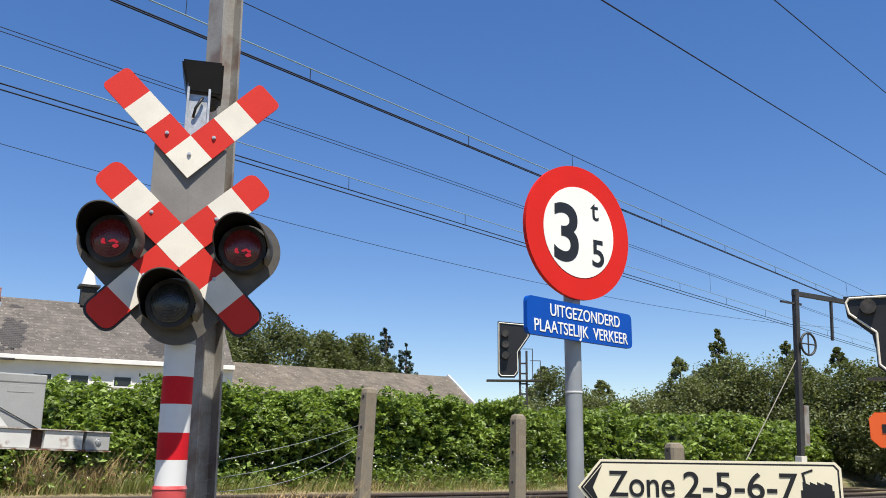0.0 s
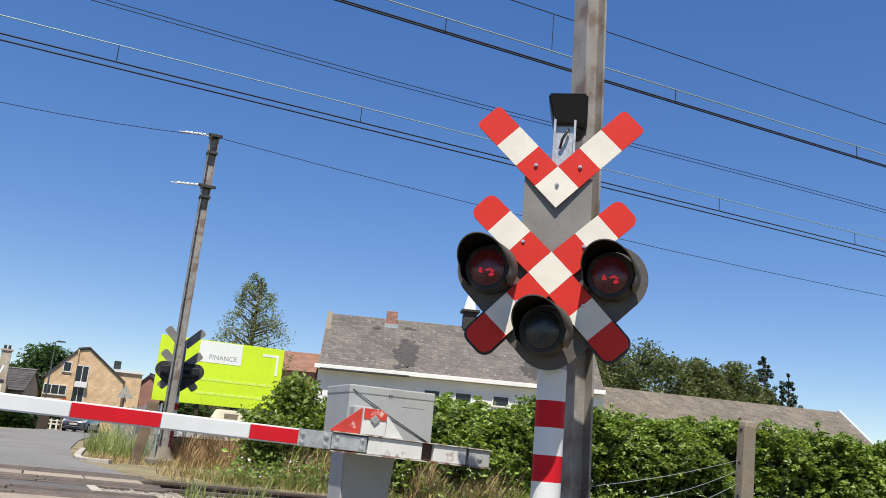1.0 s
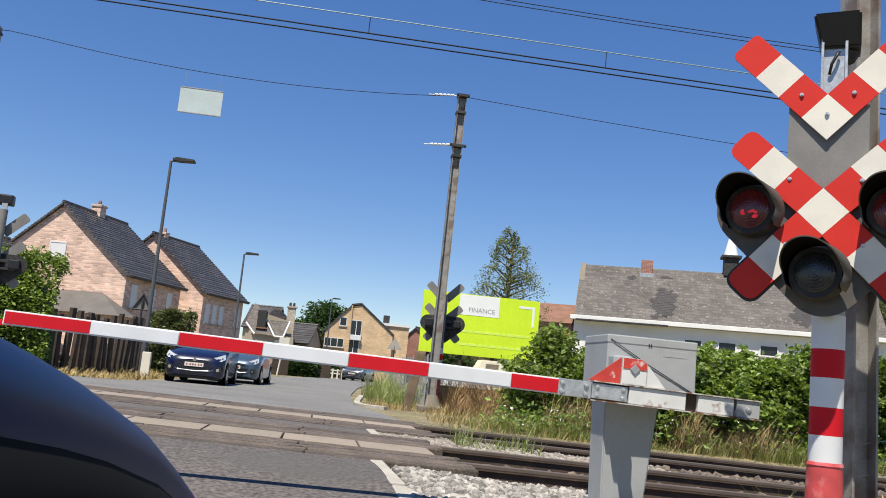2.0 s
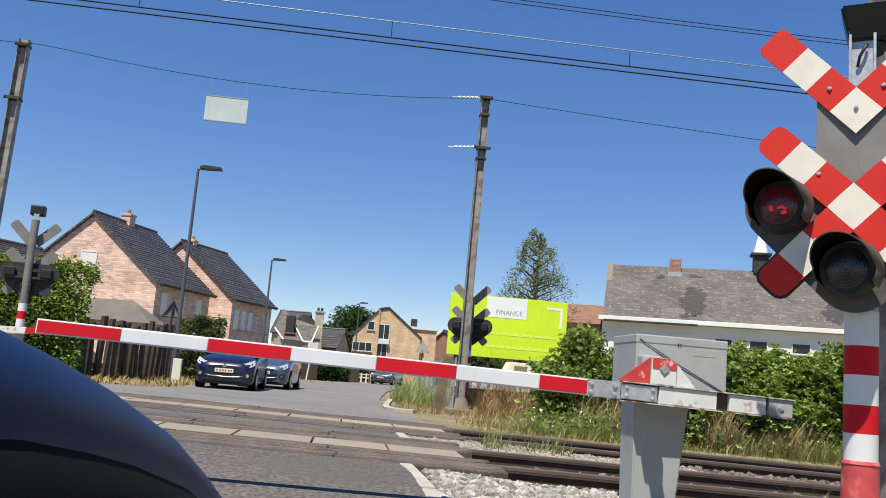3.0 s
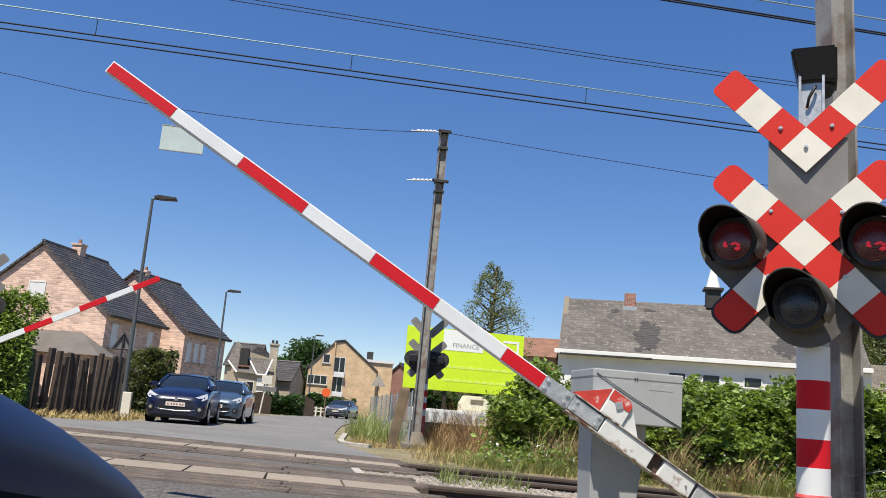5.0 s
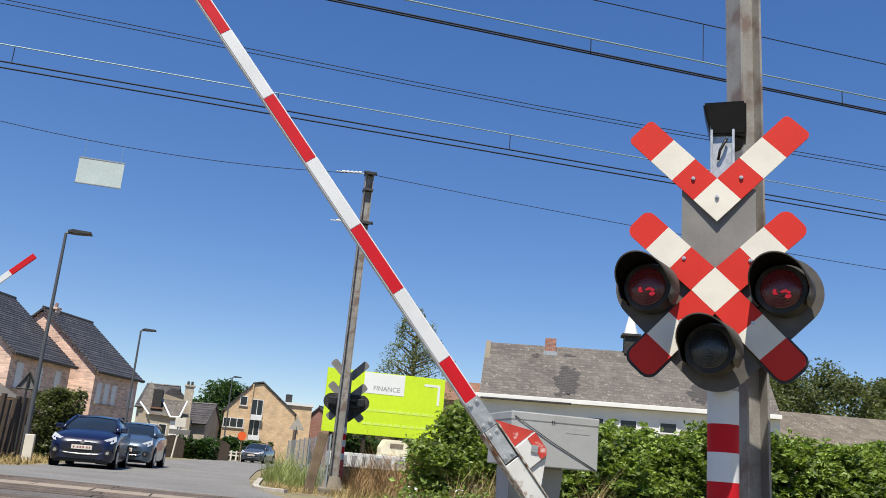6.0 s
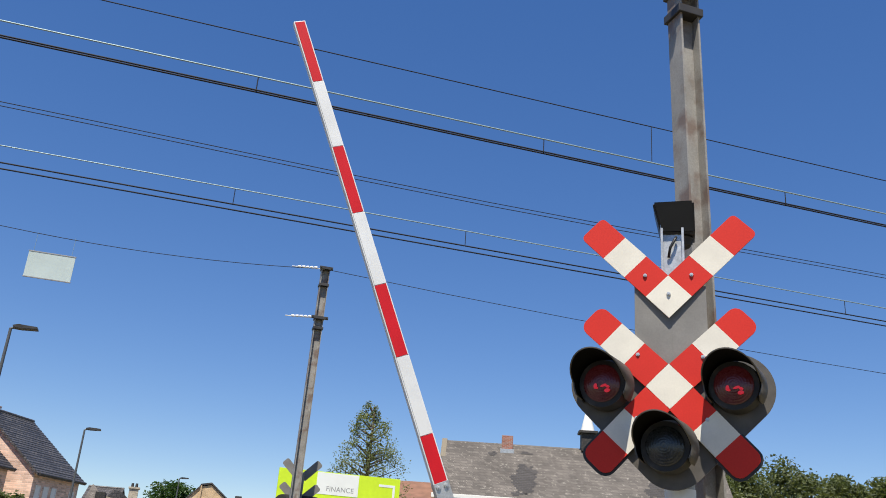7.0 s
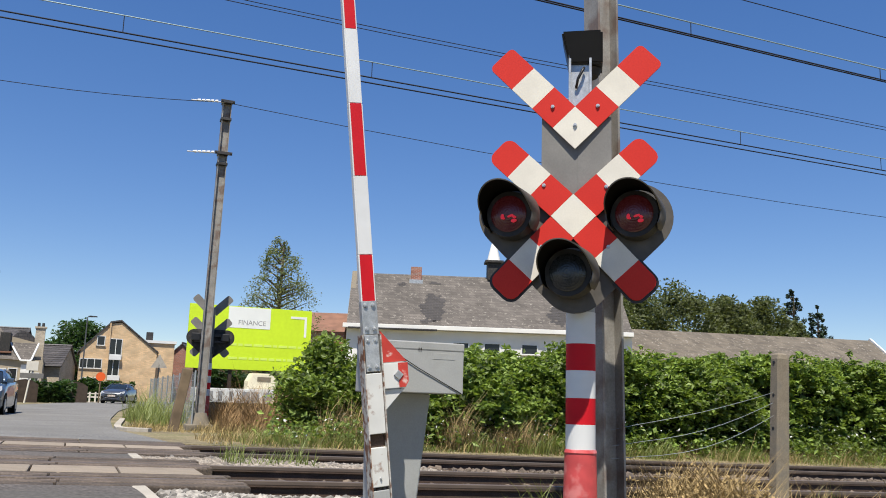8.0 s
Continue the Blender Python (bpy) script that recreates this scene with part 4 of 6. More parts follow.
writing("5", 0.215, M["black"], disc, pose(0.082, -0.078, -0.178) @ UPRIGHT, "figure", bold=0.003)
writing("t", 0.175, M["black"], disc, pose(0.088, -0.078, 0.085) @ UPRIGHT, "letter", bold=0.001)
b = B()
rr = 0.03
pw, ph = 0.47, 0.098
pts = []
for cx, cz, a0 in ((pw - rr, ph - rr, 0), (-pw + rr, ph - rr, 90), (-pw + rr, -ph + rr, 180), (pw - rr, -ph + rr, 270)):
    pts += [(cx + rr * math.cos(radians(a0 + q)), cz + rr * math.sin(radians(a0 + q))) for q in (0, 30, 60, 90)]
prism(b, pts, 0.025)
plate = part("plate", b, M["blue_sign"], post, "blue plate with white lettering", m=pose(-0.025, -0.085, 1.785, 0, 0, -4))
writing("UITGEZONDERD", 0.09, M["sign_white"], plate, pose(0.03, -0.0015, 0.012) @ UPRIGHT, "lettering", "CENTER", 0.93, 0.0004)
writing("PLAATSELIJK  VERKEER", 0.09, M["sign_white"], plate, pose(0, -0.0015, -0.077) @ UPRIGHT, "lettering", "CENTER", 0.93, 0.0004)

zone = thing("direction_sign", pose(3.925, 2.38, 0, 0, 0, -62), "cream arrow-shaped direction sign lettered Zone 2-5-6-7", "traffic sign")
def arrow_board(inset, y):
    """The sign's outline, drawn in by inset metres, and its depth from y back."""
    b = B()
    i = inset
    prism(b, [(-0.065 + 1.3 * i, 0.94), (0.05 + 0.5 * i, 1.078 - i), (1.165 - 0.6 * i, 1.078 - i), (1.19 - i, 1.05 - 0.6 * i), (1.19 - i, 0.83 + 0.6 * i), (1.165 - 0.6 * i, 0.802 + i), (0.05 + 0.5 * i, 0.802 + i)], -0.005 - y, pose(0, y, 0))
    return b


zp = part("panel", arrow_board(0.0, -0.030), M["sign_cream"], zone)
part("black_line", arrow_board(0.011, -0.033), M["black"], zp)
part("face", arrow_board(0.02, -0.036), M["sign_cream"], zp)
b = B()
prism(b, [(-0.035, 0.94), (0.06, 1.052), (0.01, 0.94), (0.06, 0.828)], 0.003, pose(0, -0.039, 0))
part("arrow", b, M["black"], zp)
writing("Zone", 0.178, M["black"], zp, pose(0.09, -0.038, 0.9) @ UPRIGHT, "lettering", "LEFT", 0.84, 0.0012)
writing("2-5-6-7", 0.178, M["black"], zp, pose(0.45, -0.038, 0.9) @ UPRIGHT, "lettering", "LEFT", 1.02, 0.0012)
b = B()
for k in range(4):
    prism(b, [(1.01 + 0.033 * k, 0.945), (1.043 + 0.033 * k, 0.945), (1.043 + 0.033 * k, 0.97), (1.01 + 0.033 * k, 0.985)], 0.002, pose(0, -0.038, 0))
box(b, 1.0, 1.15, -0.038, -0.036, 0.87, 0.945)
prism(b, [(1.015, 0.98), (1.025, 0.98), (1.02, 1.02), (1.06, 1.035), (1.058, 1.045), (1.008, 1.026)], 0.002, pose(0, -0.038, 0))
part("factory_symbol", b, M["black"], zp)


# ---- concrete posts ----
def concrete_post(x, y, z0, z1, w, turn, lean=0.0, group="concrete fence posts"):
    t = thing("concrete_post", pose(x, y, z0, 0, 0, turn) @ pose(0, 0, 0, 0, lean, 0), "weathered concrete fence post with bolt holes", "post", group)
    h = z1 - z0
    c = w * 0.16
    sec = [(-w / 2 + c, -w / 2), (w / 2 - c, -w / 2), (w / 2, -w / 2 + c), (w / 2, w / 2 - c), (w / 2 - c, w / 2), (-w / 2 + c, w / 2), (-w / 2, w / 2 - c), (-w / 2, -w / 2 + c)]
    rp_ = random.Random(int(100 * x))
    b = B()
    rows = [[b.verts.new((px * q + rp_.uniform(-0.002, 0.002), py * q + rp_.uniform(-0.002, 0.002), z)) for px, py in sec] for z, q in ((0, 1.0), (0.25 * h, 0.98), (0.5 * h, 0.96), (0.75 * h, 0.94), (h - 0.05, 0.92), (h - 0.015, 0.78), (h, 0.45))]
    for r0, r1 in zip(rows, rows[1:]):
        for k in range(8):
            b.faces.new((r0[k], r0[(k + 1) % 8], r1[(k + 1) % 8], r1[k]))
    b.faces.new(rows[-1])
    p = part("shaft", b, M["concrete"], t)
    for k in range(4):
        b = B()
        tube(b, (-w * 0.487, 0, h - 0.08 - 0.26 * k), (-w * 0.44, 0, h - 0.08 - 0.26 * k), 0.014, 0.012, 10)
        part("hole", b, M["black"], p)
    return t


concrete_post(5.19, 5.41, 0.15, 1.62, 0.125, -6, 3.0)
concrete_post(6.43, 4.69, 0.15, 1.42, 0.13, -12, 1.5)
concrete_post(8.23, 4.04, 0.1, 1.185, 0.17, -30)
for za, zb, dz in ((1.02, 1.3, 0.06), (0.93, 1.22, 0.16), (0.86, 1.12, 0.24)):
    wire_line([(mx - 0.05, my - 0.1, za)] + [(mx + 0.283 * k, my + 0.133 * k, za + (zb - za) * k / 8 - dz * math.sin(k / 8 * 3.14) * 0.4) for k in range(1, 9)], 0.0018, M["mesh"], "loose thin fence wire tied to the mast", "fence_wire")

# ---- small railway signal and mast with pulley further along ----
t = thing("railway_signal", pose(20.75, 15.3, 0.2, 0, 0, -50), "black railway signal head with white edge on a lattice post", "railway signal")
b = B()
HEAD = [(-0.42, 2.98), (-0.34, 2.9), (0.08, 2.9), (0.19, 3.05), (0.19, 3.65), (0.55, 4.15), (0.55, 4.5), (-0.42, 4.58)]
prism(b, HEAD, 0.12, None, 0.02)
part("head", b, M["black"], t)
b = B()
for p, q in zip(HEAD, HEAD[1:] + HEAD[:1]):
    p, q = [(0.9 * x - 0.01, 3.75 + 0.94 * (z - 3.75)) for x, z in (p, q)]
    tube(b, (p[0], -0.01, p[1]), (q[0], -0.01, q[1]), 0.016, 0.016, 6)
part("white_edge", b, M["white"], t)
for z in (3.55, 3.87, 4.2):
    b = B()
    tube(b, (-0.2, 0, z), (-0.2, -0.16, z), 0.11, 0.11, 14)
    part("lamp_ring", b, M["black_dull"], t)
b = B()
for x in (0.24, 0.44):
    box(b, x - 0.03, x + 0.03, 0.05, 0.13, -0.2, 3.7, 0.004)
for k in range(11):
    box(b, 0.24, 0.44, 0.08, 0.1, 0.3 + 0.3 * k, 0.35 + 0.3 * k)
part("lattice_post", b, M["dark_steel"], t)
b = B()
box(b, -0.75, 0.9, -0.02, 0.5, 2.8, 2.84)
for x, z in ((0.62, 3.75), (0.85, 3.4), (0.85, 2.84)):
    box(b, x - 0.012, x + 0.012, 0.1, 0.12, 2.84, z + 0.012)
    box(b, x - 0.3, x + 0.012, 0.1, 0.12, z, z + 0.02)
part("platform", b, M["dark_steel"], t, "thin steel platform with rail")

t = thing("catenary_gantry", Matrix.Translation((22.41, 7.69, 0.2)) @ Matrix.Rotation(radians(2.4), 4, (0.95, 0.31, 0)) @ pose(0, 0, 0, 0, 0, -20), "dark steel catenary mast with top arm and tension wheel", "mast")
b = B()
box(b, -0.065, 0.065, -0.065, 0.065, 0, 4.95, 0.01)
box(b, -0.09, 3.6, -0.05, 0.05, 4.78, 4.9, 0.005)
box(b, -0.55, 0.2, -0.03, 0.03, 4.55, 4.6)
box(b, 1.35, 1.41, -0.03, 0.03, 3.75, 4.8)
part("frame", b, M["dark_steel"], t)
b = B()
for k in range(16):
    a, a2 = 6.2832 * k / 16, 6.2832 * (k + 1) / 16
    tube(b, (0.28 + 0.28 * math.cos(a), -0.12, 3.55 + 0.28 * math.sin(a)), (0.28 + 0.28 * math.cos(a2), -0.12, 3.55 + 0.28 * math.sin(a2)), 0.03, 0.03, 6)
    if k % 4 == 0:
        tube(b, (0.28, -0.12, 3.55), (0.28 + 0.28 * math.cos(a), -0.12, 3.55 + 0.28 * math.sin(a)), 0.02, 0.02, 5)
part("wheel", b, M["dark_steel"], t)
b = B()
tube(b, (0, 0, 3.2), (-1.7, 0.2, 0.6), 0.012, 0.012, 6)
part("stay", b, M["kerb"], t)
b = B()
box(b, 0.12, 0.3, -0.05, 0.05, 1.0, 2.0, 0.01)
part("weight", b, M["steel"], t)
b = B()
box(b, -0.1, 0.1, -0.1, 0.1, 0.0, 0.75, 0.01)
part("white_base", b, M["white"], t)

t = thing("railway_signal", pose(8.75, 2.1, 0, 0, 0, -76), "large black railway signal head with white outline", "railway signal")
b = B()
prism(b, [(-0.34, 2.57), (0.75, 2.57), (0.75, 1.8), (-0.02, 1.82), (-0.1, 1.9), (-0.1, 2.2), (-0.32, 2.38)], 0.15, None, 0.02)
part("head", b, M["black"], t)
b = B()
for p, q in (((-0.29, 2.545), (0.75, 2.545)), ((-0.29, 2.545), (-0.32, 2.5)), ((-0.32, 2.5), (-0.3, 2.4)), ((-0.3, 2.4), (-0.08, 2.21)), ((-0.08, 2.21), (-0.08, 1.91)), ((-0.08, 1.91), (-0.01, 1.84)), ((-0.01, 1.84), (0.75, 1.82))):
    tube(b, (p[0], -0.012, p[1]), (q[0], -0.012, q[1]), 0.012, 0.012, 6)
part("white_edge", b, M["white"], t)
b = B()
tube(b, (-0.13, 0, 2.45), (-0.13, -0.08, 2.45), 0.07, 0.07, 16)
part("lamp_ring", b, M["black_dull"], t)
b = B()
tube(b, (0.12, 0.08, 0), (0.12, 0.08, 1.9), 0.06, 0.06, 14)
box(b, -0.2, 0.75, -0.1, 0.06, 1.76, 1.79)
tube(b, (0.12, -0.06, 1.5), (0.12, 0.06, 1.5), 0.07, 0.07, 16)
part("post", b, M["dark_steel"], t)
t = thing("diversion_sign", pose(6.59, 1.58, 0.17, 0, 0, -76), "orange rounded diversion sign on a thin post", "traffic sign")
b = B()
prism(b, [(-0.16, 1.18), (-0.12, 1.22), (0.5, 1.22), (0.5, 0.98), (-0.1, 0.98), (-0.16, 1.04)], 0.02, None, 0.003)
part("panel", b, M["orange"], t)
b = B()
box(b, -0.08, 0.0, -0.004, 0.0, 1.08, 1.14)
box(b, 0.02, 0.2, -0.004, 0.0, 1.08, 1.14)
part("print_bar", b, M["black"], t)
b = B()
tube(b, (0.3, 0.04, -0.2), (0.3, 0.04, 1.25), 0.03, 0.03, 12)
part("post", b, M["pole_grey"], t)


# ---- hedges, grass ----
def bumpy(x, y, z, s):
    return noise.noise(Vector((x * s, y * s, z * s)))


def hedge(name, x0, x1, y0, y1, z0, z1, n, size, material, label, seed, category="hedge", lumps=0.5, shoots=0.0):
    """Leaves over a lumpy body, coloured near-black as the shade inside."""
    r = np.random.RandomState(seed)
    t = thing(name, I4, label, category)
    nx, nz = max(4, int((x1 - x0) / 0.35)), 12
    prof = [(y0, z0), (y0 - 0.05, z0 + 0.4 * (z1 - z0)), (y0 + 0.05, z0 + 0.75 * (z1 - z0)), (y0 + 0.35, z1), ((y0 + y1) / 2, z1 + 0.05), (y1, z1 - 0.15), (y1, z0)]
    v, f = [], []
    for i in range(nx + 1):
        x = x0 + 0.2 + (x1 - x0 - 0.4) * i / nx
        for y, z in prof:
            k = lumps * bumpy(x, y, z, 0.7) + 0.25 * bumpy(x, y, z, 2.1)
            end = 0.8 if i in (0, nx) else 0.25 if i in (1, nx - 1) else 0.0
            v.append((x, y - k * 0.8 + 0.18 + end * (0.5 * (y0 + y1) - y), z + k * 0.6 * (z > z0 + 0.1) - 0.14 * (z > z0 + 0.1) - end * (z - z0) * 0.5))
    m_ = len(prof)
    for i in range(nx):
        for j in range(m_ - 1):
            f.append((i * m_ + j, (i + 1) * m_ + j, (i + 1) * m_ + j + 1, i * m_ + j + 1))
    f.append(tuple(range(m_)))
    f.append(tuple(range((nx + 1) * m_ - 1, nx * m_ - 1, -1)))
    # solid dark hull in place of the shaded depth of the hedge
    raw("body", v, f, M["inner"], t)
    fr = np.cumsum([0] + [math.hypot(prof[j + 1][0] - prof[j][0], prof[j + 1][1] - prof[j][1]) for j in range(4)])
    per = 26 if shoots else 1
    pts = []
    for _ in range(n // per):
        x = x0 + (x1 - x0) * r.rand()
        q = r.rand() * fr[-1]
        y = float(np.interp(q, fr, [p[0] for p in prof[:5]]))
        z = float(np.interp(q, fr, [p[1] for p in prof[:5]]))
        k = lumps * bumpy(x, y, z, 0.7) + 0.25 * bumpy(x, y, z, 2.1) + 0.13 * r.normal()
        c = np.array((x, y - k * 0.8, z + k * 0.6 * (z > z0 + 0.1) + 0.04 * r.normal()))
        if per == 1:
            pts.append(c[None])
            continue
        # an arching shoot: it rises outwards from its root, then bends over and hangs
        a_ = r.normal() * 0.9
        lead = np.array((math.sin(a_), -math.cos(a_), 0.0)) * (0.2 + 0.3 * r.rand()) * shoots
        lift = (0.12 + 0.26 * r.rand() + 0.25 * (z > z1 - 0.25) * r.rand()) * shoots
        u = r.rand(per, 1)
        run = c + u * lead + np.array((0, 0, 1.0)) * lift * (1.9 * u - 1.5 * u * u)
        pts.append(run + r.normal(size=(per, 3)) * np.array((0.055, 0.055, 0.03)) * shoots)
    pts = np.concatenate(pts)
    lv = leaves("foliage", pts, size, material, t, seed, 0.9)
    tagged(lv, kind="stuff")
    return t


hedge("shrub_hedge", 5.4, 13, 14.6, 17.5, 0.35, 1.66, 52000, 0.115, M["leaf"], "dense green broad-leaved wild hedge behind the railway", 11, lumps=0.8, shoots=1.0)
hedge("shrub_hedge", 12.6, 24, 14.6, 17.5, 0.35, 1.72, 56000, 0.125, M["leaf"], "dense green wild hedge along the railway", 12, lumps=0.8, shoots=1.0)
hedge("shrub_hedge", 23.5, 48, 14.9, 18.5, 0.3, 1.75, 26000, 0.2, M["leaf"], "green wild hedge running on along the railway", 13, lumps=0.8, shoots=1.5)
hedge("garden_hedge", -14, -5.5, 18.9, 20.4, 0.3, 2.78, 46000, 0.09, M["leaf"], "tall dark clipped garden hedge behind the signal", 15, lumps=0.15)
hedge("shrub", -6.7, -4.85, 34.8, 36.4, 0.36, 2.55, 7000, 0.12, M["leaf_tree"], "round dark garden shrub beside the fence", 16, "bush")


def scatter(n, x0, x1, y0, y1, seed, patch=0.0):
    r = np.random.RandomState(seed)
    out = []
    while len(out) < n:
        x, y = x0 + (x1 - x0) * r.rand(), y0 + (y1 - y0) * r.rand()
        if patch and bumpy(x, y, seed, 1.1) < patch * (r.rand() - 0.5):
            continue
        out.append((x, y, soil(y, x)))
    return np.array(out)


def stuff(ob, label, category="grass"):
    return tagged(ob, label, category, kind="stuff")


stuff(blades("grass", scatter(38000, 2.6, 26, 13.4, 16.6, 21, 1.2), 0.22, 0.6, M["grass"], None, 21, 0.0055), "green wild grass between railway and hedge")
stuff(blades("dry_grass", scatter(13000, 2.0, 28, 13.2, 15.6, 22, 1.3), 0.2, 0.8, M["grass_dry"], None, 22, 0.005), "dry yellow grass between railway and hedge")
stuff(blades("tall_dry_grass", scatter(1500, 6.0, 8.3, 13.7, 14.5, 33, 1.0), 0.5, 0.5, M["straw"], None, 33, 0.006), "tall dry straw grass before the hedge")
stuff(blades("tall_dry_grass", scatter(700, 3.9, 4.9, 13.9, 14.9, 34, 0.8), 0.65, 0.5, M["straw"], None, 34, 0.006), "tall dry straw grass at the hedge's end")
stuff(blades("dry_grass", scatter(2600, 1.3, 3.4, 18.5, 22.5, 23, 1.4), 0.16, 0.6, M["grass_dry"], None, 23, 0.006), "dry straw grass at the road corner")
stuff(blades("brown_weeds", scatter(2400, 3.1, 5.2, 19.2, 21.4, 24, 1.2), 0.85, 0.6, M["brown_weed"], None, 24, 0.008), "dry brown weeds round the mast", "weeds")
stuff(blades("tall_grass", scatter(1700, 1.6, 2.7, 21.0, 30, 25, 0.9), 0.75, 0.5, M["reed"], None, 25, 0.009), "tall green grass before the mesh fence")
stuff(blades("dry_grass", scatter(5000, -9, -4.7, 20.5, 34, 26), 0.14, 0.7, M["grass_dry"], None, 26, 0.015), "short dry yellow roadside grass")
stuff(blades("grass", scatter(420, 1.6, 2.6, 9.3, 10.3, 27), 0.42, 0.4, M["reed"], None, 27, 0.01), "green grass tuft growing between the tracks")
stuff(blades("dry_grass", scatter(1300, 3.6, 9.0, 4.3, 6.2, 28, 1.2), 0.24, 0.7, M["straw"], None, 28, 0.004), "dry tall straw grass beside the concrete posts")
stuff(blades("grass", scatter(1500, 3.0, 12.0, 3.4, 6.0, 29, 0.5), 0.2, 0.6, M["grass"], None, 29, 0.004), "wild grass beside the concrete posts")
stuff(blades("dry_weeds", scatter(1500, 3.6, 4.6, 4.7, 5.5, 34, 0.4), 0.42, 0.6, M["straw"], None, 34, 0.004), "dense dry straw-coloured weeds beside the near track", "weeds")
r_ = np.random.RandomState(31)
sd = scatter(5200, 3.65, 4.5, 4.7, 5.4, 35, 0.4) + np.array([0, 0, 0.22]) + r_.normal(size=(5200, 3)) * np.array([0.03, 0.03, 0.09])
stuff(leaves("seed_heads", sd, 0.028, M["straw"], None, 35), "dry straw-coloured seed heads", "weeds")
stuff(blades("brown_weeds", scatter(700, 4.0, 13, 14.2, 15.1, 36, 1.6), 0.6, 0.5, M["brown_weed"], None, 36, 0.006), "dry brown weed stalks under the hedge", "weeds")
stuff(leaves("low_weeds", scatter(6500, 3, 25, 13.7, 14.9, 37, 1.2) + np.array([0, 0, 0.22]) + r_.normal(size=(6500, 3)) * np.array([0.12, 0.1, 0.14]), 0.1, M["leaf"], None, 37), "leafy green weeds in front of the hedge", "weeds")
fl = np.concatenate([np.stack([3 + 22 * r_.rand(520), 13.6 + 1.0 * r_.rand(520), 0.5 + 0.4 * r_.rand(520)], 1), np.stack([-7.5 + 1.5 * r_.rand(60), 20 + 1.0 * r_.rand(60), 0.5 + 0.4 * r_.rand(60)], 1)])
stuff(leaves("wild_flowers", fl, 0.05, M["flower"], None, 32, 2.0), "small white wild flowers in the grass", "flowers")
stuff(leaves("low_weeds", scatter(3500, 6, 24, 13.8, 14.9, 33, 0.7) + np.array([0, 0, 0.2]) + 0.12 * r_.normal(size=(3500, 3)), 0.11, M["leaf"], None, 33), "low green weeds under the hedge", "weeds")


# ---- trees and bushes ----
def tree(x, y, z, height, rx, clear, n, leaf_size, material, label, seed, conifer=False, clumps=100, name="tree"):
    r = np.random.RandomState(seed)
    t = thing(name, pose(x, y, z), label, "bush" if name == "shrub" else "tree", "bushes" if name == "shrub" else "trees")
    b = B()
    top = height * (0.98 if conifer else 0.8)
    tube(b, (0, 0, -0.2), (0.02 * height, 0, top), 0.022 * height, 0.004 * height, 8)
    cl = []
    for k in range(clumps):
        q = r.rand()
        h = clear + (height - clear) * (q if not conifer else q ** 1.3)
        s = (h - clear) / (height - clear)
        w = rx * ((1 - s) ** 0.75 * (0.3 + 0.7 * math.sqrt(r.rand())) + 0.02) if conifer else rx * (math.sin(math.pi * (0.12 + 0.85 * s)) ** 0.8) * (0.35 + 0.65 * math.sqrt(r.rand()))
        a = 6.2832 * r.rand()
        c = (w * math.cos(a), w * math.sin(a), h)
        cl.append((c, 0.1 + 0.9 * (1 - s) if conifer else 1.0))
        if k % 2 == 0:
            tube(b, (0, 0, max(clear * 0.6, h - 0.35 * w - 0.1)), c, 0.006 * height, 0.001 * height, 5, False)
    part("trunk", b, M["bark"], t)
    pts = []
    per = n // clumps
    for c, w in cl:
        sp = rx * (0.025 + 0.13 * w if conifer else 0.26) * (0.6 + 0.7 * r.rand())
        q3 = r.normal(size=(per, 3))
        q3 *= (r.rand(per, 1) ** 0.4) / np.linalg.norm(q3, axis=1)[:, None]
        pts.append(np.array(c) + q3 * np.array([sp, sp, sp * (1.0 if conifer else 0.8)]) * 1.5)
    tagged(leaves("crown", np.concatenate(pts), leaf_size, material, t, seed), kind="stuff")
    return t


tree(7.4, 34.7, 0.3, 7.3, 2.8, 1.5, 15000, 0.085, M["leaf_birch"], "airy light birch behind the yellow board", 41, True, 320)
tree(5.05, 17.8, 0.35, 1.85, 1.0, 0.1, 8000, 0.12, M["leaf"], "green bush with broad leaves before the yellow board", 14, False, 60, "shrub")
tree(5.8, 17.3, 0.35, 1.75, 0.9, 0.1, 6000, 0.12, M["leaf"], "green bush with broad leaves beside the hedge end", 17, False, 45, "shrub")
tree(1.0, 112, 0.3, 8.6, 4.2, 1.0, 14000, 0.4, M["leaf_dark"], "round dark broadleaf tree behind the houses", 42)
tree(-2.5, 118, 0.3, 6.5, 2.5, 0.8, 5000, 0.4, M["leaf_dark"], "round dark broadleaf tree behind the houses", 43)
k = 50
for x, y, h, w in ((44, 62, 11.0, 4.2), (50, 63, 11.6, 4.0), (55, 62, 10.4, 3.2), (60, 64, 11.4, 3.2), (64.5, 66, 9.2, 2.4), (39, 60, 10.0, 3.8), (57.5, 66, 11.4, 2.2), (67.5, 67, 9.8, 1.8)):
    tree(x, y, 0.2, h, w, 1.0, 19000, 0.3, M["leaf_tree"], "tall green broadleaf tree behind the barn roof", k)
    k += 1
for x, y, h, w in ((72.3, 72, 14.2, 3.5), (75.8, 72, 12.8, 3.0)):
    tree(x, y, 0.2, h, w, 2.0, 5500, 0.26, M["needle"], "dark narrow spruce behind the barn roof", k, True, 130)
    k += 1
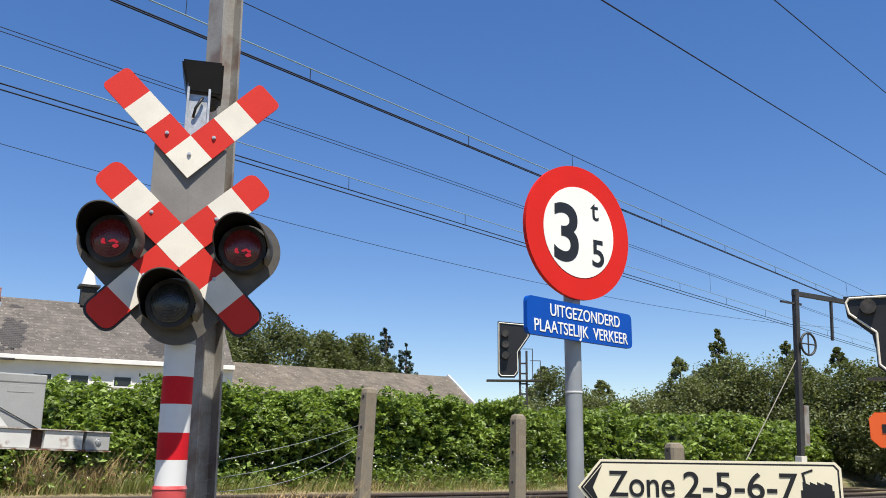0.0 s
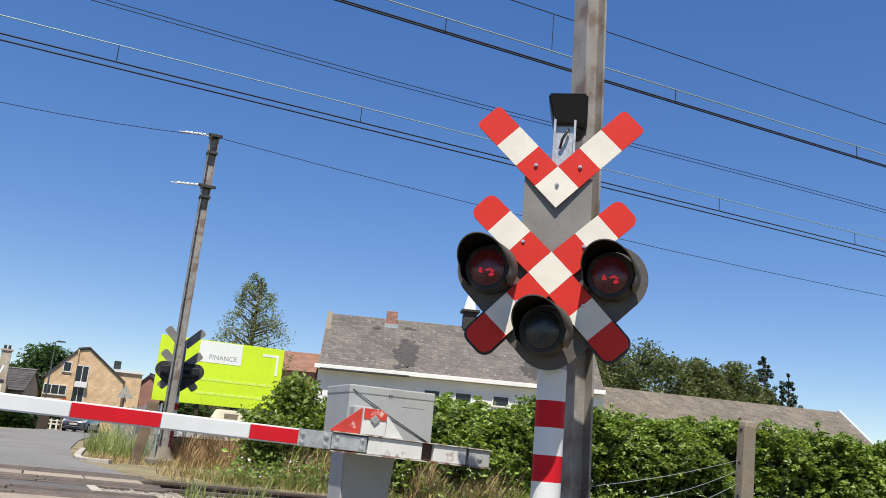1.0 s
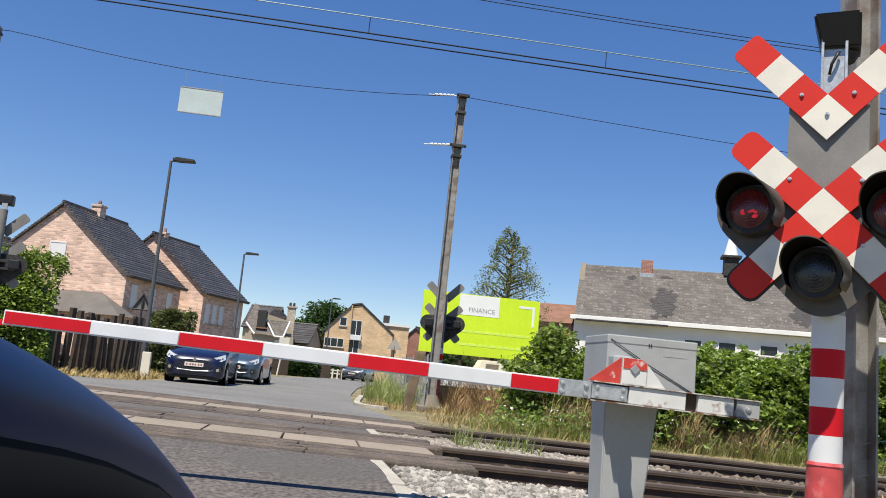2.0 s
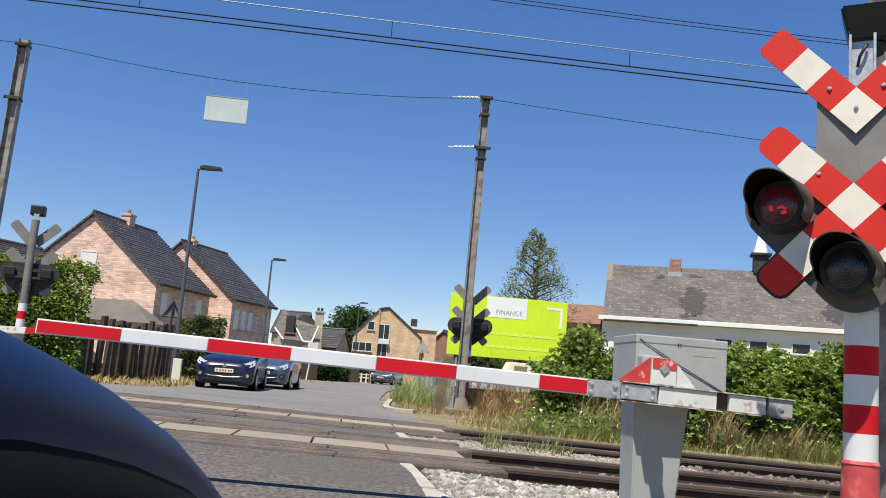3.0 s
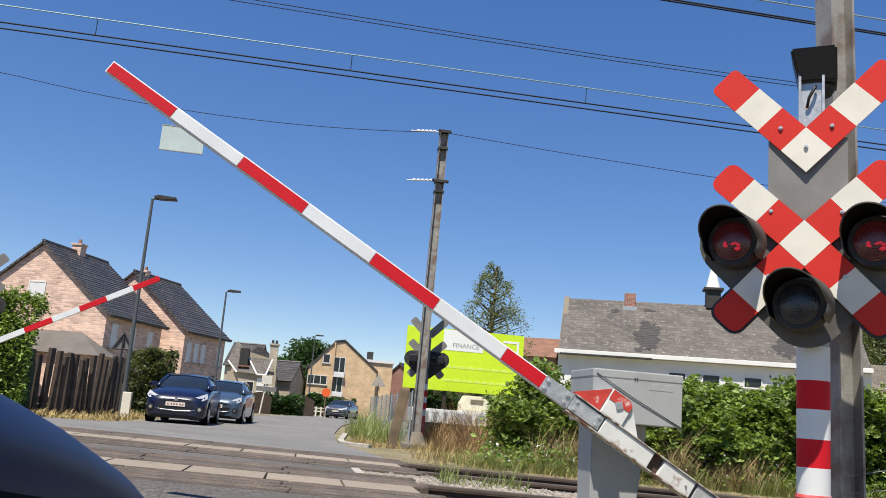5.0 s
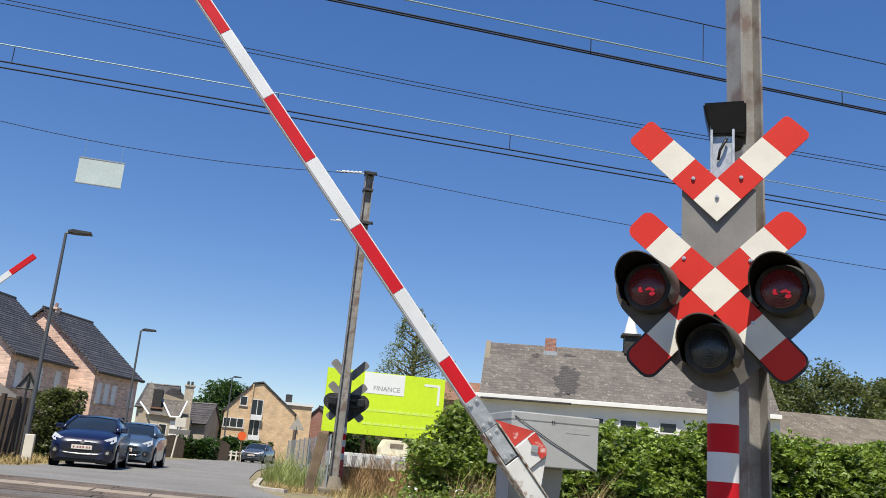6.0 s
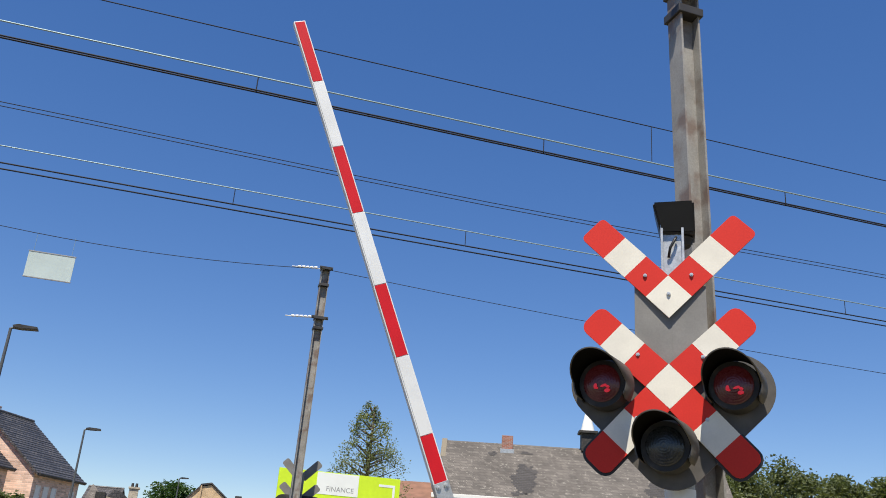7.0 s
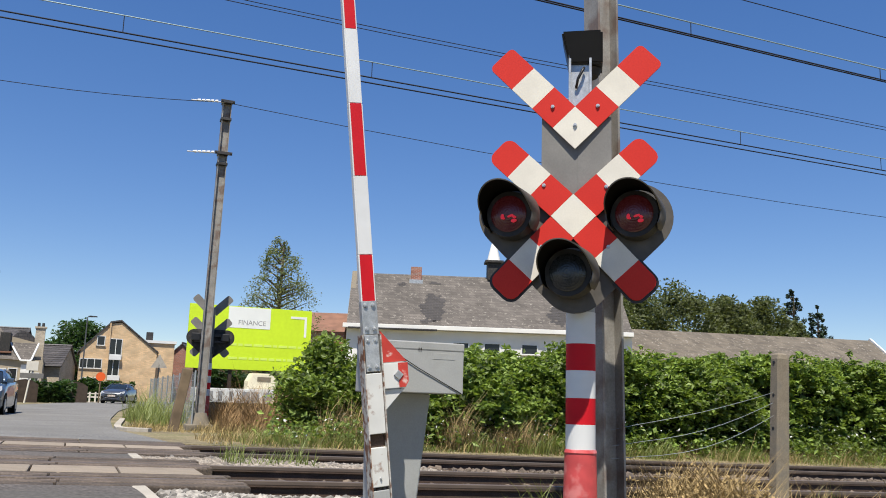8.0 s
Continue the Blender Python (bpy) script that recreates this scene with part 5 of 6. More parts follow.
for d, az, h, w in ((58, 53.6, 4.6, 2.4), (60, 55.6, 5.6, 2.2), (62, 57.6, 4.8, 2.2), (62, 59.4, 4.6, 2.4), (60, 61.3, 4.2, 2.2), (61, 63.0, 5.3, 2.2), (58, 64.3, 6.0, 1.9), (60, 65.6, 6.0, 2.0), (58, 66.7, 7.0, 1.7), (57, 67.9, 6.6, 1.7), (56, 69.3, 6.0, 2.2), (55, 70.7, 6.4, 1.8), (54, 72.2, 5.4, 2.2), (53, 73.6, 5.4, 2.0), (52, 75.5, 5.6, 2.2), (50, 77.6, 5.4, 2.4), (50, 80, 5.6, 2.6), (50, 83, 6, 3)):
    tree(d * math.sin(radians(az)), d * math.cos(radians(az)), 0.1, h * (0.86, 1.12, 1.0, 1.2, 0.95)[k % 5], w * (1.7, 1.25, 1.9, 1.1, 1.5)[k % 5], 0.2, 12000, 0.15, M["leaf_tree"] if k % 3 else M["leaf_birch"], "wild green tree along the railway", k, True, (150, 240, 120, 200, 170)[k % 5])
    tree((d - 3) * math.sin(radians(az + 0.8)), (d - 3) * math.cos(radians(az + 0.8)), 0.1, h * (0.8, 0.98, 0.88)[k % 3], w * 1.1, 0.1, 7000, 0.17, M["leaf_tree"] if k % 2 else M["leaf_birch"], "low bushy growth among the wild trees", k + 200, False, 70, "shrub")
    k += 1


# ---- houses ----
def opening(parent, x, z, w, h, y, facing=-1, panes=2, blind=False, side=None):
    """A window in a wall: frame, panes and sill. side: x of an end wall instead."""
    if side is None:
        m = pose(x, y, z) if facing < 0 else pose(x, y, z, 0, 0, 180)
    else:
        m = pose(side, y, z, 0, 0, 90 if facing > 0 else -90)
    b = B()
    f = 0.06
    for x0, x1, z0, z1 in ((-w / 2, w / 2, 0, f), (-w / 2, w / 2, h - f, h), (-w / 2, -w / 2 + f, f, h - f), (w / 2 - f, w / 2, f, h - f)):
        box(b, x0, x1, -0.03, 0.06, z0, z1)
    for k in range(1, panes):
        xx = -w / 2 + w * k / panes
        box(b, xx - 0.03, xx + 0.03, -0.03, 0.06, f, h - f)
    win = part("window", b, M["blind"], parent, m=m)
    b = B()
    box(b, -w / 2 + f, w / 2 - f, -0.012, 0.0, f, h - f)
    part("pane", b, M["blind"] if blind else M["window"], win)
    b = B()
    box(b, -w / 2 - 0.06, w / 2 + 0.06, -0.09, 0.02, -0.06, 0.0)
    part("sill", b, M["kerb"], win)
    return win


def roof_courses(parent, half, length, ze, zr, over, material, y0=0.0, courses=22, name="roof"):
    """Two slopes of stepped tile courses; the ridge runs along y."""
    for sx in (-1, 1):
        slope_ = (zr - ze) / half
        e = half + over
        top_, low_ = [], []
        for c in range(courses):
            a0, a1 = e * (1 - c / courses), e * (1 - (c + 1) / courses)
            top_ += [(sx * a0, zr - slope_ * a0 + 0.05), (sx * a1, zr - slope_ * a1 + 0.01)]
        low_ = [(0, zr - 0.1), (sx * e, zr - slope_ * e - 0.1)]
        b = B()
        prism(b, top_ + low_, length + over * 1.2, pose(0, y0 - over * 0.6, 0))
        part(name, b, material, parent)
    b = B()
    tube(b, (0, y0 - over * 0.6, zr + 0.02), (0, y0 + length + over * 0.6, zr + 0.02), 0.1, 0.1, 8)
    part("ridge", b, material, parent)


def gable_house(m, half, length, ze, zr, wall, roof, label, windows=(), chimney=None, over=0.3, courses=22, trim=None, name="house"):
    t = thing(name, m, label, "house", "houses")
    b = B()
    prism(b, [(-half, 0), (half, 0), (half, ze), (0, zr - 0.08), (-half, ze)], length)
    part("wall", b, wall, t)
    roof_courses(t, half, length, ze, zr, over, roof, courses=courses)
    for w in windows:
        opening(t, *w[0], **w[1])
    if chimney:
        cx, cy, w, top, cm = chimney
        b = B()
        box(b, cx - w, cx + w, cy - w, cy + w, zr - 1.5, top, 0.01)
        box(b, cx - w - 0.05, cx + w + 0.05, cy - w - 0.05, cy + w + 0.05, top - 0.12, top, 0.01)
        part("chimney", b, cm, t)
        b = B()
        tube(b, (cx, cy, top), (cx, cy, top + 0.25), 0.1, 0.09, 10)
        part("chimney_pot", b, M["brick_red"], t)
    for sx in (-1, 1):
        b = B()
        tube(b, (sx * (half + over + 0.05), -0.1, ze - over * (zr - ze) / half + 0.0), (sx * (half + over + 0.05), length + 0.1, ze - over * (zr - ze) / half + 0.0), 0.07, 0.07, 8)
        part("gutter", b, M["dark_steel"], t)
        if trim:
            b = B()
            sl = (zr - ze) / half
            prism(b, [(0, zr - 0.05), (0, zr - 0.3), (sx * (half + over), ze - over * sl - 0.3), (sx * (half + over), ze - over * sl - 0.05)], 0.06, pose(0, -over * 0.6 - 0.07, 0))
            part("bargeboard", b, trim, t)
    return t


G = 0.3
# two pink brick houses with their gables towards the railway; their long walls follow the road
HA = pose(-13.69, 46.2, G, 0, 0, -18.4)
gable_house(HA, 4.03, 5.8, 4.7, 8.0, M["brick_pink"], M["tile"], "pink brick house with steep dark tiled roof and gable", (
    ((-0.02, 5.15, 0.95, 0.8, -0.02), dict(panes=1, blind=True)),
    ((0, 2.9, 0.6, 1.2, 0.9), dict(facing=1, side=4.03, panes=1, blind=True)),
    ((0, 2.9, 0.6, 1.2, 2.7), dict(facing=1, side=4.03, panes=1, blind=True)),
    ((0, 2.9, 0.6, 1.2, 4.6), dict(facing=1, side=4.03, panes=1, blind=True)),
), (0.0, 3.0, 0.27, 8.5, M["brick_pink"]), courses=26)
hb = gable_house(pose(-10.31, 52.6, G, 0, 0, -23.4), 3.8, 4.76, 4.65, 7.77, M["brick_pink"], M["tile"], "pink brick house with dark tiled roof and garage arch", (
    ((0, 2.75, 0.5, 1.1, 0.6), dict(facing=1, side=3.8, panes=1, blind=True)),
    ((0, 2.75, 0.5, 1.1, 1.4), dict(facing=1, side=3.8, panes=1, blind=True)),
    ((0, 2.75, 0.5, 1.1, 2.2), dict(facing=1, side=3.8, panes=1, blind=True)),
    ((0, 2.75, 0.5, 1.1, 4.1), dict(facing=1, side=3.8, panes=1, blind=True)),
    ((0, 0.6, 0.9, 1.2, 1.5), dict(facing=1, side=3.8, panes=2)),
), (0.0, 1.0, 0.18, 8.0, M["brick_pink"]), courses=24)
b = B()
prism(b, [(-0.8, 0), (0.8, 0), (0.8, 1.4)] + [(0.8 * math.cos(q), 1.4 + 0.75 * math.sin(q)) for q in (0.4, 0.8, 1.2, 1.57, 1.97, 2.37, 2.77)] + [(-0.8, 1.4)], 0.05, pose(3.84, 3.8, 0, 0, 0, 90))
part("garage_door", b, M["wood_dark"], hb)
# low annex before the first house
t = thing("shed", HA @ pose(0, -0.02, 0), "low brick annex with grey hipped roof", "shed")
b = B()
box(b, -0.8, 4.7, -1.5, -0.02, 0, 2.35)
part("wall", b, M["brick_pink"], t)
b = B()
vs = [b.verts.new(p) for p in ((-1.0, -1.75, 2.35), (5.0, -1.75, 2.35), (5.0, -0.03, 2.35), (-1.0, -0.03, 2.35), (0.6, -0.06, 3.5), (2.9, -0.06, 3.5))]
for q in ((0, 1, 5, 4), (1, 2, 5), (2, 3, 4, 5), (3, 0, 4), (3, 2, 1, 0)):
    b.faces.new([vs[i] for i in q])
part("roof", b, M["shed_roof"], t)
t = gable_house(pose(-17.9, 40, G, 0, 0, -27), 3.0, 5.0, 3.2, 5.6, M["brick_pink"], M["tile"], "dark roofed house behind the tall garden hedge")

# cream house with dormer, small roofs behind
hc = thing("house", I4, "low cream house with grey slate roof, black dormer and tall chimney", "house", "houses")
FRONT = 77.0


def roof_face(name, pts, material, eave, rise=0.9, thick=0.12):
    """A sloping roof face from its corners (x, z): it leans back from the eave's height."""
    b = B()
    lo = [b.verts.new((x, FRONT + rise * (z - eave), z)) for x, z in pts]
    hi = [b.verts.new((x, FRONT + rise * (z - eave) + thick, z + thick * 0.2)) for x, z in pts]
    b.faces.new(lo)
    b.faces.new(hi[::-1])
    for k in range(len(pts)):
        b.faces.new((lo[k], hi[k], hi[(k + 1) % len(pts)], lo[(k + 1) % len(pts)]))
    return part(name, b, material, hc)


def white_trim(p, q, eave, rise=0.9):
    b = B()
    ends = [Vector((x, FRONT + rise * (z - eave) - 0.1, z)) for x, z in (p, q)]
    tube(b, ends[0], ends[1], 0.085, 0.085, 6)
    part("trim", b, M["blind"], hc)


b = B()
box(b, -6.4, -2.2, FRONT + 0.25, FRONT + 5, 0.2, 3.5)
prism(b, [(-6.4, 3.5), (-2.2, 3.5), (-2.9, 5.0), (-5.5, 5.6)], 1.5, pose(0, FRONT + 3.0, 0))
part("wall", b, M["render_wall"], hc)
roof_face("roof", [(-6.5, 4.5), (-5.57, 3.5), (-3.85, 3.45), (-4.75, 4.85), (-5.5, 5.85), (-6.0, 6.3)], M["slate_old"], 3.45)
roof_face("porch_roof", [(-3.85, 3.45), (-3.08, 3.45), (-2.68, 4.85), (-4.77, 4.85)], M["slate_old"], 3.45, 0.75)
for p, q in (((-6.45, 4.42), (-5.57, 3.46)), ((-4.77, 4.83), (-3.85, 3.42)), ((-3.85, 3.4), (-3.08, 3.42)), ((-3.08, 3.42), (-2.68, 4.85))):
    white_trim(p, q, 3.45, 0.75)
b = B()
box(b, -5.5, -4.75, FRONT + 0.3, FRONT + 2.2, 4.1, 5.6, 0.02)
dormer = part("dormer", b, M["black_dull"], hc, "black clad dormer")
b = B()
box(b, -5.56, -4.6, FRONT + 0.2, FRONT + 0.6, 3.98, 4.1, 0.01)
part("dormer_sill", b, M["brown_tile"], dormer)
b = B()
prism(b, [(-4.95, 5.0), (-4.75, 5.5), (-4.3, 5.98), (-3.75, 5.95), (-3.2, 5.55), (-2.9, 5.0)], 2.0, pose(0, FRONT + 3.2, 0), 0.05)
part("back_roof", b, M["tile"], hc, "dark hipped roof behind")
b = B()
prism(b, [(-3.04, 3.0), (-2.3, 3.0), (-2.32, 6.25), (-3.04, 6.25)], 0.7, pose(0, FRONT + 1.6, 0), 0.01)
box(b, -3.12, -2.22, FRONT + 1.52, FRONT + 2.38, 6.15, 6.3, 0.01)
chimney = part("chimney", b, M["brick_tan"], hc, "tall cream chimney")
for x in (-2.85, -2.52):
    b = B()
    tube(b, (x, FRONT + 1.95, 6.3), (x, FRONT + 1.95, 6.62), 0.12, 0.1, 10)
    part("chimney_pot", b, M["dark_steel"], chimney)
# pillar in the brighter whitewash: the sunlight on it is in its colour
b = B()
box(b, -3.78, -3.15, FRONT + 0.05, FRONT + 0.24, 0.2, 3.1, 0.01)
part("pillar", b, M["whitewash"], hc, "cream pillar coloured lighter as if sunlit")
opening(hc, -5.2, 1.75, 0.75, 1.0, FRONT + 0.24, panes=1, blind=True)
opening(hc, -4.35, 1.5, 0.7, 1.3, FRONT + 0.24, panes=1)
opening(hc, -2.7, 1.0, 0.6, 1.5, FRONT + 0.24, panes=1)
gable_house(pose(-0.35, 83.5, G, 0, 0, 74), 2.2, 3.0, 3.1, 4.75, M["brick_tan"], M["tile"], "small tan brick garage with black tiled roof", courses=10)
gable_house(pose(-4.2, 92, G, 0, 0, 80), 3.0, 3.0, 4.4, 6.6, M["brick_tan"], M["tile"], "dark roof of a house further back", courses=10)

# beige house on the corner
hd = thing("house", pose(0.55, 85, G), "beige brick house with asymmetric gable and white balcony windows", "house", "houses")
b = B()
prism(b, [(0, 0), (6.6, 0), (6.6, 4.6), (3.3, 7.2), (2.35, 7.05), (0, 4.5)], 9.0)
part("wall", b, M["brick_beige"], hd)
b = B()
prism(b, [(-0.25, 4.25), (2.35, 7.05), (2.35, 7.2), (-0.25, 4.4)], 9.2, pose(0, -0.12, 0))
part("roof", b, M["tile"], hd)
b = B()
prism(b, [(3.25, 7.3), (6.75, 4.5), (6.75, 4.65), (3.25, 7.45), (2.3, 7.25), (2.3, 7.1)], 9.2, pose(0, -0.12, 0))
part("roof", b, M["tile"], hd)
b = B()
box(b, 2.3, 2.42, -0.15, 0, 0, 7.1)
part("wall_rib", b, M["brick_beige"], hd)
b = B()
box(b, 4.6, 8.2, 0.6, 8, 0, 5.5)
part("annex", b, M["brick_beige"], hd)
b = B()
box(b, 4.5, 8.35, 0.45, 8.1, 5.5, 5.75)
part("annex_fascia", b, M["blind"], hd)
b = B()
box(b, 5.7, 6.3, 2, 2.6, 5.7, 6.6, 0.02)
part("chimney", b, M["dark_steel"], hd)
for x, z, w, h, p in ((1.65, 5.0, 0.7, 0.9, 1), (0.95, 2.9, 1.9, 0.9, 3), (2.95, 4.2, 1.1, 1.5, 2), (2.85, 2.3, 1.1, 1.5, 2), (1.0, 1.0, 1.6, 1.1, 3)):
    opening(hd, x, z, w, h, -0.01, panes=p)
for z in (3.75, 1.9):
    b = B()
    box(b, 2.45, 3.5, -0.35, 0, z, z + 0.45, 0.01)
    part("balcony", b, M["blind"], hd)
gable_house(pose(12.2, 96, G, 0, 0, -30), 3.2, 12, 4.0, 6.6, M["brick_red"], M["orange_tile"], "row house with orange tiled roof", courses=12)
gable_house(pose(10.2, 92, G, 0, 0, -20), 2.5, 4, 3.6, 6.0, M["brick_red"], M["tile"], "dark row house beside the beige house", courses=12)

# farm building with slate roof and long barn
TF = -20
farm = thing("farmhouse", pose(13.75, 46.0, G + 0.27, 0, 0, TF), "white farm building with old grey slate roof and brick chimney", "farmhouse")
b = B()
box(b, 0, 16, 0, 7.2, -0.3, 4.75)
part("wall", b, M["whitewash"], farm)


def slope(parent, x0, x1, ze, zr, run, material, name="roof", thick=0.12, y0=-0.3):
    b = B()
    sl = (zr - ze) / run
    v = [b.verts.new(p) for p in ((x0, y0, ze + sl * y0), (x1, y0, ze + sl * y0), (x1, run, zr), (x0, run, zr))]
    w = [b.verts.new(p.co + Vector((0, 0.02, -thick))) for p in v]
    b.faces.new(v)
    b.faces.new(w[::-1])
    for k in range(4):
        b.faces.new((v[k], w[k], w[(k + 1) % 4], v[(k + 1) % 4]))
    return part(name, b, material, parent)


slope(farm, 0, 16, 4.85, 8.1, 3.6, M["slate_old"])
b = B()
prism(b, [(3.6, 8.1), (7.5, 4.85), (7.5, 4.7), (3.6, 7.95)], -16, pose(0, 0, 0, 0, 0, 90))
part("roof", b, M["slate_old"], farm)
b = B()
prism(b, [(-0.05, 4.6), (0.25, 4.9), (3.6, 8.2), (7.2, 4.7)], -0.3, pose(-0.02, 0, 0, 0, 0, 90))
part("gable_coping", b, M["concrete"], farm)
sl = (8.1 - 4.85) / 3.6
for px_, py_, rx_, ry_, sd_ in ((4.75, 1.15, 0.8, 1.0, 3), (4.3, 0.1, 0.5, 0.12, 5), (3.0, 2.75, 0.4, 0.16, 7), (12.0, 0.8, 0.8, 0.7, 9), (4.8, 2.9, 0.4, 0.14, 11)):
    b = B()
    for row in range(32):
        for q in range(90):
            x0 = 0.18 * q + 0.09 * (row % 2)
            y0 = 0.115 * row
            dx, dy = (x0 - px_) / rx_, (y0 - py_) / ry_
            if dx * dx + dy * dy < 0.8 + 1.1 * noise.noise(Vector((x0 * 2.3, y0 * 3.1, sd_))):
                z0, z1 = 4.85 + sl * y0, 4.85 + sl * (y0 + 0.11)
                b.faces.new([b.verts.new(p) for p in ((x0, y0, z0 + 0.02), (x0 + 0.172, y0, z0 + 0.02), (x0 + 0.172, y0 + 0.11, z1 + 0.012), (x0, y0 + 0.11, z1 + 0.012))])
    tagged(part("slate_patch", b, M["slate_patch"], farm, "darker newer slate patch"), kind="stuff")
b = B()
box(b, -0.2, 16, -0.42, -0.02, 4.48, 4.72, 0.02)
part("cornice", b, M["whitewash"], farm)
b = B()
box(b, 0.1, 5.0, -0.5, -0.3, 4.42, 4.52, 0.02)
part("gutter", b, M["dark_steel"], farm)
b = B()
box(b, 3.48, 4.13, 3.0, 3.7, 7.3, 8.5, 0.02)
part("chimney", b, M["brick_red"], farm, "short red brick chimney")
b = B()
box(b, 3.41, 4.21, 2.92, 3.78, 7.3, 7.72)
part("chimney_flashing", b, M["galv"], farm)
for x in (6.35, 8.1, 10.2, 12.3):
    opening(farm, x, 3.3, 0.95, 0.6, -0.01, panes=1)
b = B()
box(b, 8.1, 8.9, 3.2, 4.0, 7.9, 8.95, 0.02)
part("turret_base", b, M["black_dull"], farm)
b = B()
box(b, 7.95, 9.05, 3.05, 4.15, 8.95, 9.1, 0.02)
part("turret_cornice", b, M["black_dull"], farm)
b = B()
tube(b, (8.5, 3.6, 9.1), (8.5, 3.6, 10.5), 0.42, 0.08, 8)
part("turret_spire", b, M["whitewash"], farm, "small grey turret spire")
b = B()
box(b, -4.2, -0.2, 1.0, 6.0, 0, 4.3)
part("side_wing", b, M["brick_red"], farm)
b = B()
prism(b, [(0.8, 4.3), (3.5, 5.6), (6.2, 4.3)], -4.1, pose(-4.25, 0, 0, 0, 0, 90))
part("side_wing_roof", b, M["brown_tile"], farm)

barn = thing("barn", pose(31.0, 44.4, G + 0.2, 0, 0, -12), "long low barn with lichen-covered tile roof", "barn")
b = B()
box(b, -7, 19.4, 0, 6.5, -0.3, 3.4)
part("wall", b, M["brick_tan"], barn)
slope(barn, -7.2, 19.5, 3.5, 5.75, 3.3, M["barn_tile"])
b = B()
prism(b, [(3.3, 5.75), (6.8, 3.5), (6.8, 3.3), (3.3, 5.6)], -26.7, pose(-7.2, 0, 0, 0, 0, 90))
part("roof", b, M["barn_tile"], barn)
b = B()
box(b, 19.45, 19.6, -0.3, 6.6, 3.3, 3.45)
prism(b, [(-0.3, 3.3), (-0.3, 3.42), (3.3, 5.9), (6.8, 3.5), (6.8, 3.3), (3.3, 5.7)], -0.14, pose(19.45, 0, 0, 0, 0, 90))
part("verge", b, M["blind"], barn)

# ---- lime yellow board ----
bd = thing("billboard", pose(3.0, 26.0, 0.36), "lime yellow building board with white panel and print", "billboard")
b = B()
box(b, 0, 3.65, 0, 0.05, 1.55, 3.42, 0.004)
part("panel", b, M["lime"], bd)
b = B()
box(b, 1.13, 2.38, -0.006, 0, 2.78, 3.4)
part("white_field", b, M["board_white"], bd)
writing("FINANCE", 0.2, M["print_grey"], bd, pose(1.42, -0.008, 2.88) @ UPRIGHT, "lettering", "LEFT", 1.0)
b = B()
box(b, 3.0, 3.5, -0.006, 0, 3.15, 3.22)
box(b, 3.43, 3.5, -0.006, 0, 2.6, 3.15)
part("corner_line", b, M["board_white"], bd)
for z, x0, x1 in ((2.25, 1.2, 3.3), (1.85, 1.2, 3.0)):
    x = x0
    rr_ = random.Random(int(z * 100))
    while x < x1:
        w = 0.08 + 0.2 * rr_.random()
        b = B()
        box(b, x, x + w, -0.006, 0, z, z + 0.07)
        part("print_bar", b, M["board_pale"], bd)
        x += w + 0.05
b = B()
for x in (0.3, 1.3, 2.3, 3.3):
    box(b, x - 0.05, x + 0.05, 0.06, 0.16, -0.3, 3.3)
part("support", b, M["wood_dark"], bd)
t = thing("flat_trailer", pose(3.07, 24.0, 0.36), "white flat trailer parked behind the weeds", "trailer")
b = B()
box(b, 0, 2.15, 0, 0.9, 0.6, 0.98, 0.02)
part("bed", b, M["worn_white"], t)
for x in (0.1, 0.38, 0.62, 0.9, 1.25, 1.5, 1.85):
    b = B()
    box(b, x, x + 0.1 + 0.12 * (x > 1), -0.012, 0.0, 0.66, 0.9)
    part("print_bar", b, M["print_grey"], t)
for x in (0.5, 1.6):
    b = B()
    tube(b, (x, 0.02, 0.3), (x, 0.2, 0.3), 0.3, 0.3, 20)
    part("wheel", b, M["tyre"], t)
t = thing("machine_cab", pose(4.5, 24.2, 1.36), "cream machine cover standing on the trailer", "machine")
b = B()
prism(b, [(0, -0.02), (0.78, -0.02), (0.78, 0.34), (0.66, 0.42), (0.12, 0.42), (0, 0.2)], 0.6, None, 0.03)
part("cover", b, M["sign_cream"], t)
b = B()
box(b, 0.25, 0.62, -0.012, 0.0, 0.2, 0.32)
part("vent", b, M["concrete"], t)


# ---- street lamps ----
def street_lamp(x, y, h, turn):
    t = thing("street_lamp", pose(x, y, 0.35, 0, 0, turn), "grey steel street lamp with flat head", "street lamp", "street lamps")
    b = B()
    tube(b, (0, 0, -0.1), (0, 0, h - 0.05), 0.075, 0.045, 12)
    tube(b, (0, 0, 0), (0, 0, 1.0), 0.095, 0.095, 12)
    tube(b, (0, 0, h - 0.05), (0.25, 0, h), 0.035, 0.035, 8)
    part("pole", b, M["lamp_grey"], t)
    b = B()
    prism(b, [(0.05, 0.05), (0.2, 0.1), (0.75, 0.08), (0.78, 0.0), (0.3, -0.03), (0.08, -0.02)], 0.3, pose(0, -0.15, h - 0.02), 0.02)
    part("head", b, M["dark_steel"], t)
    return t


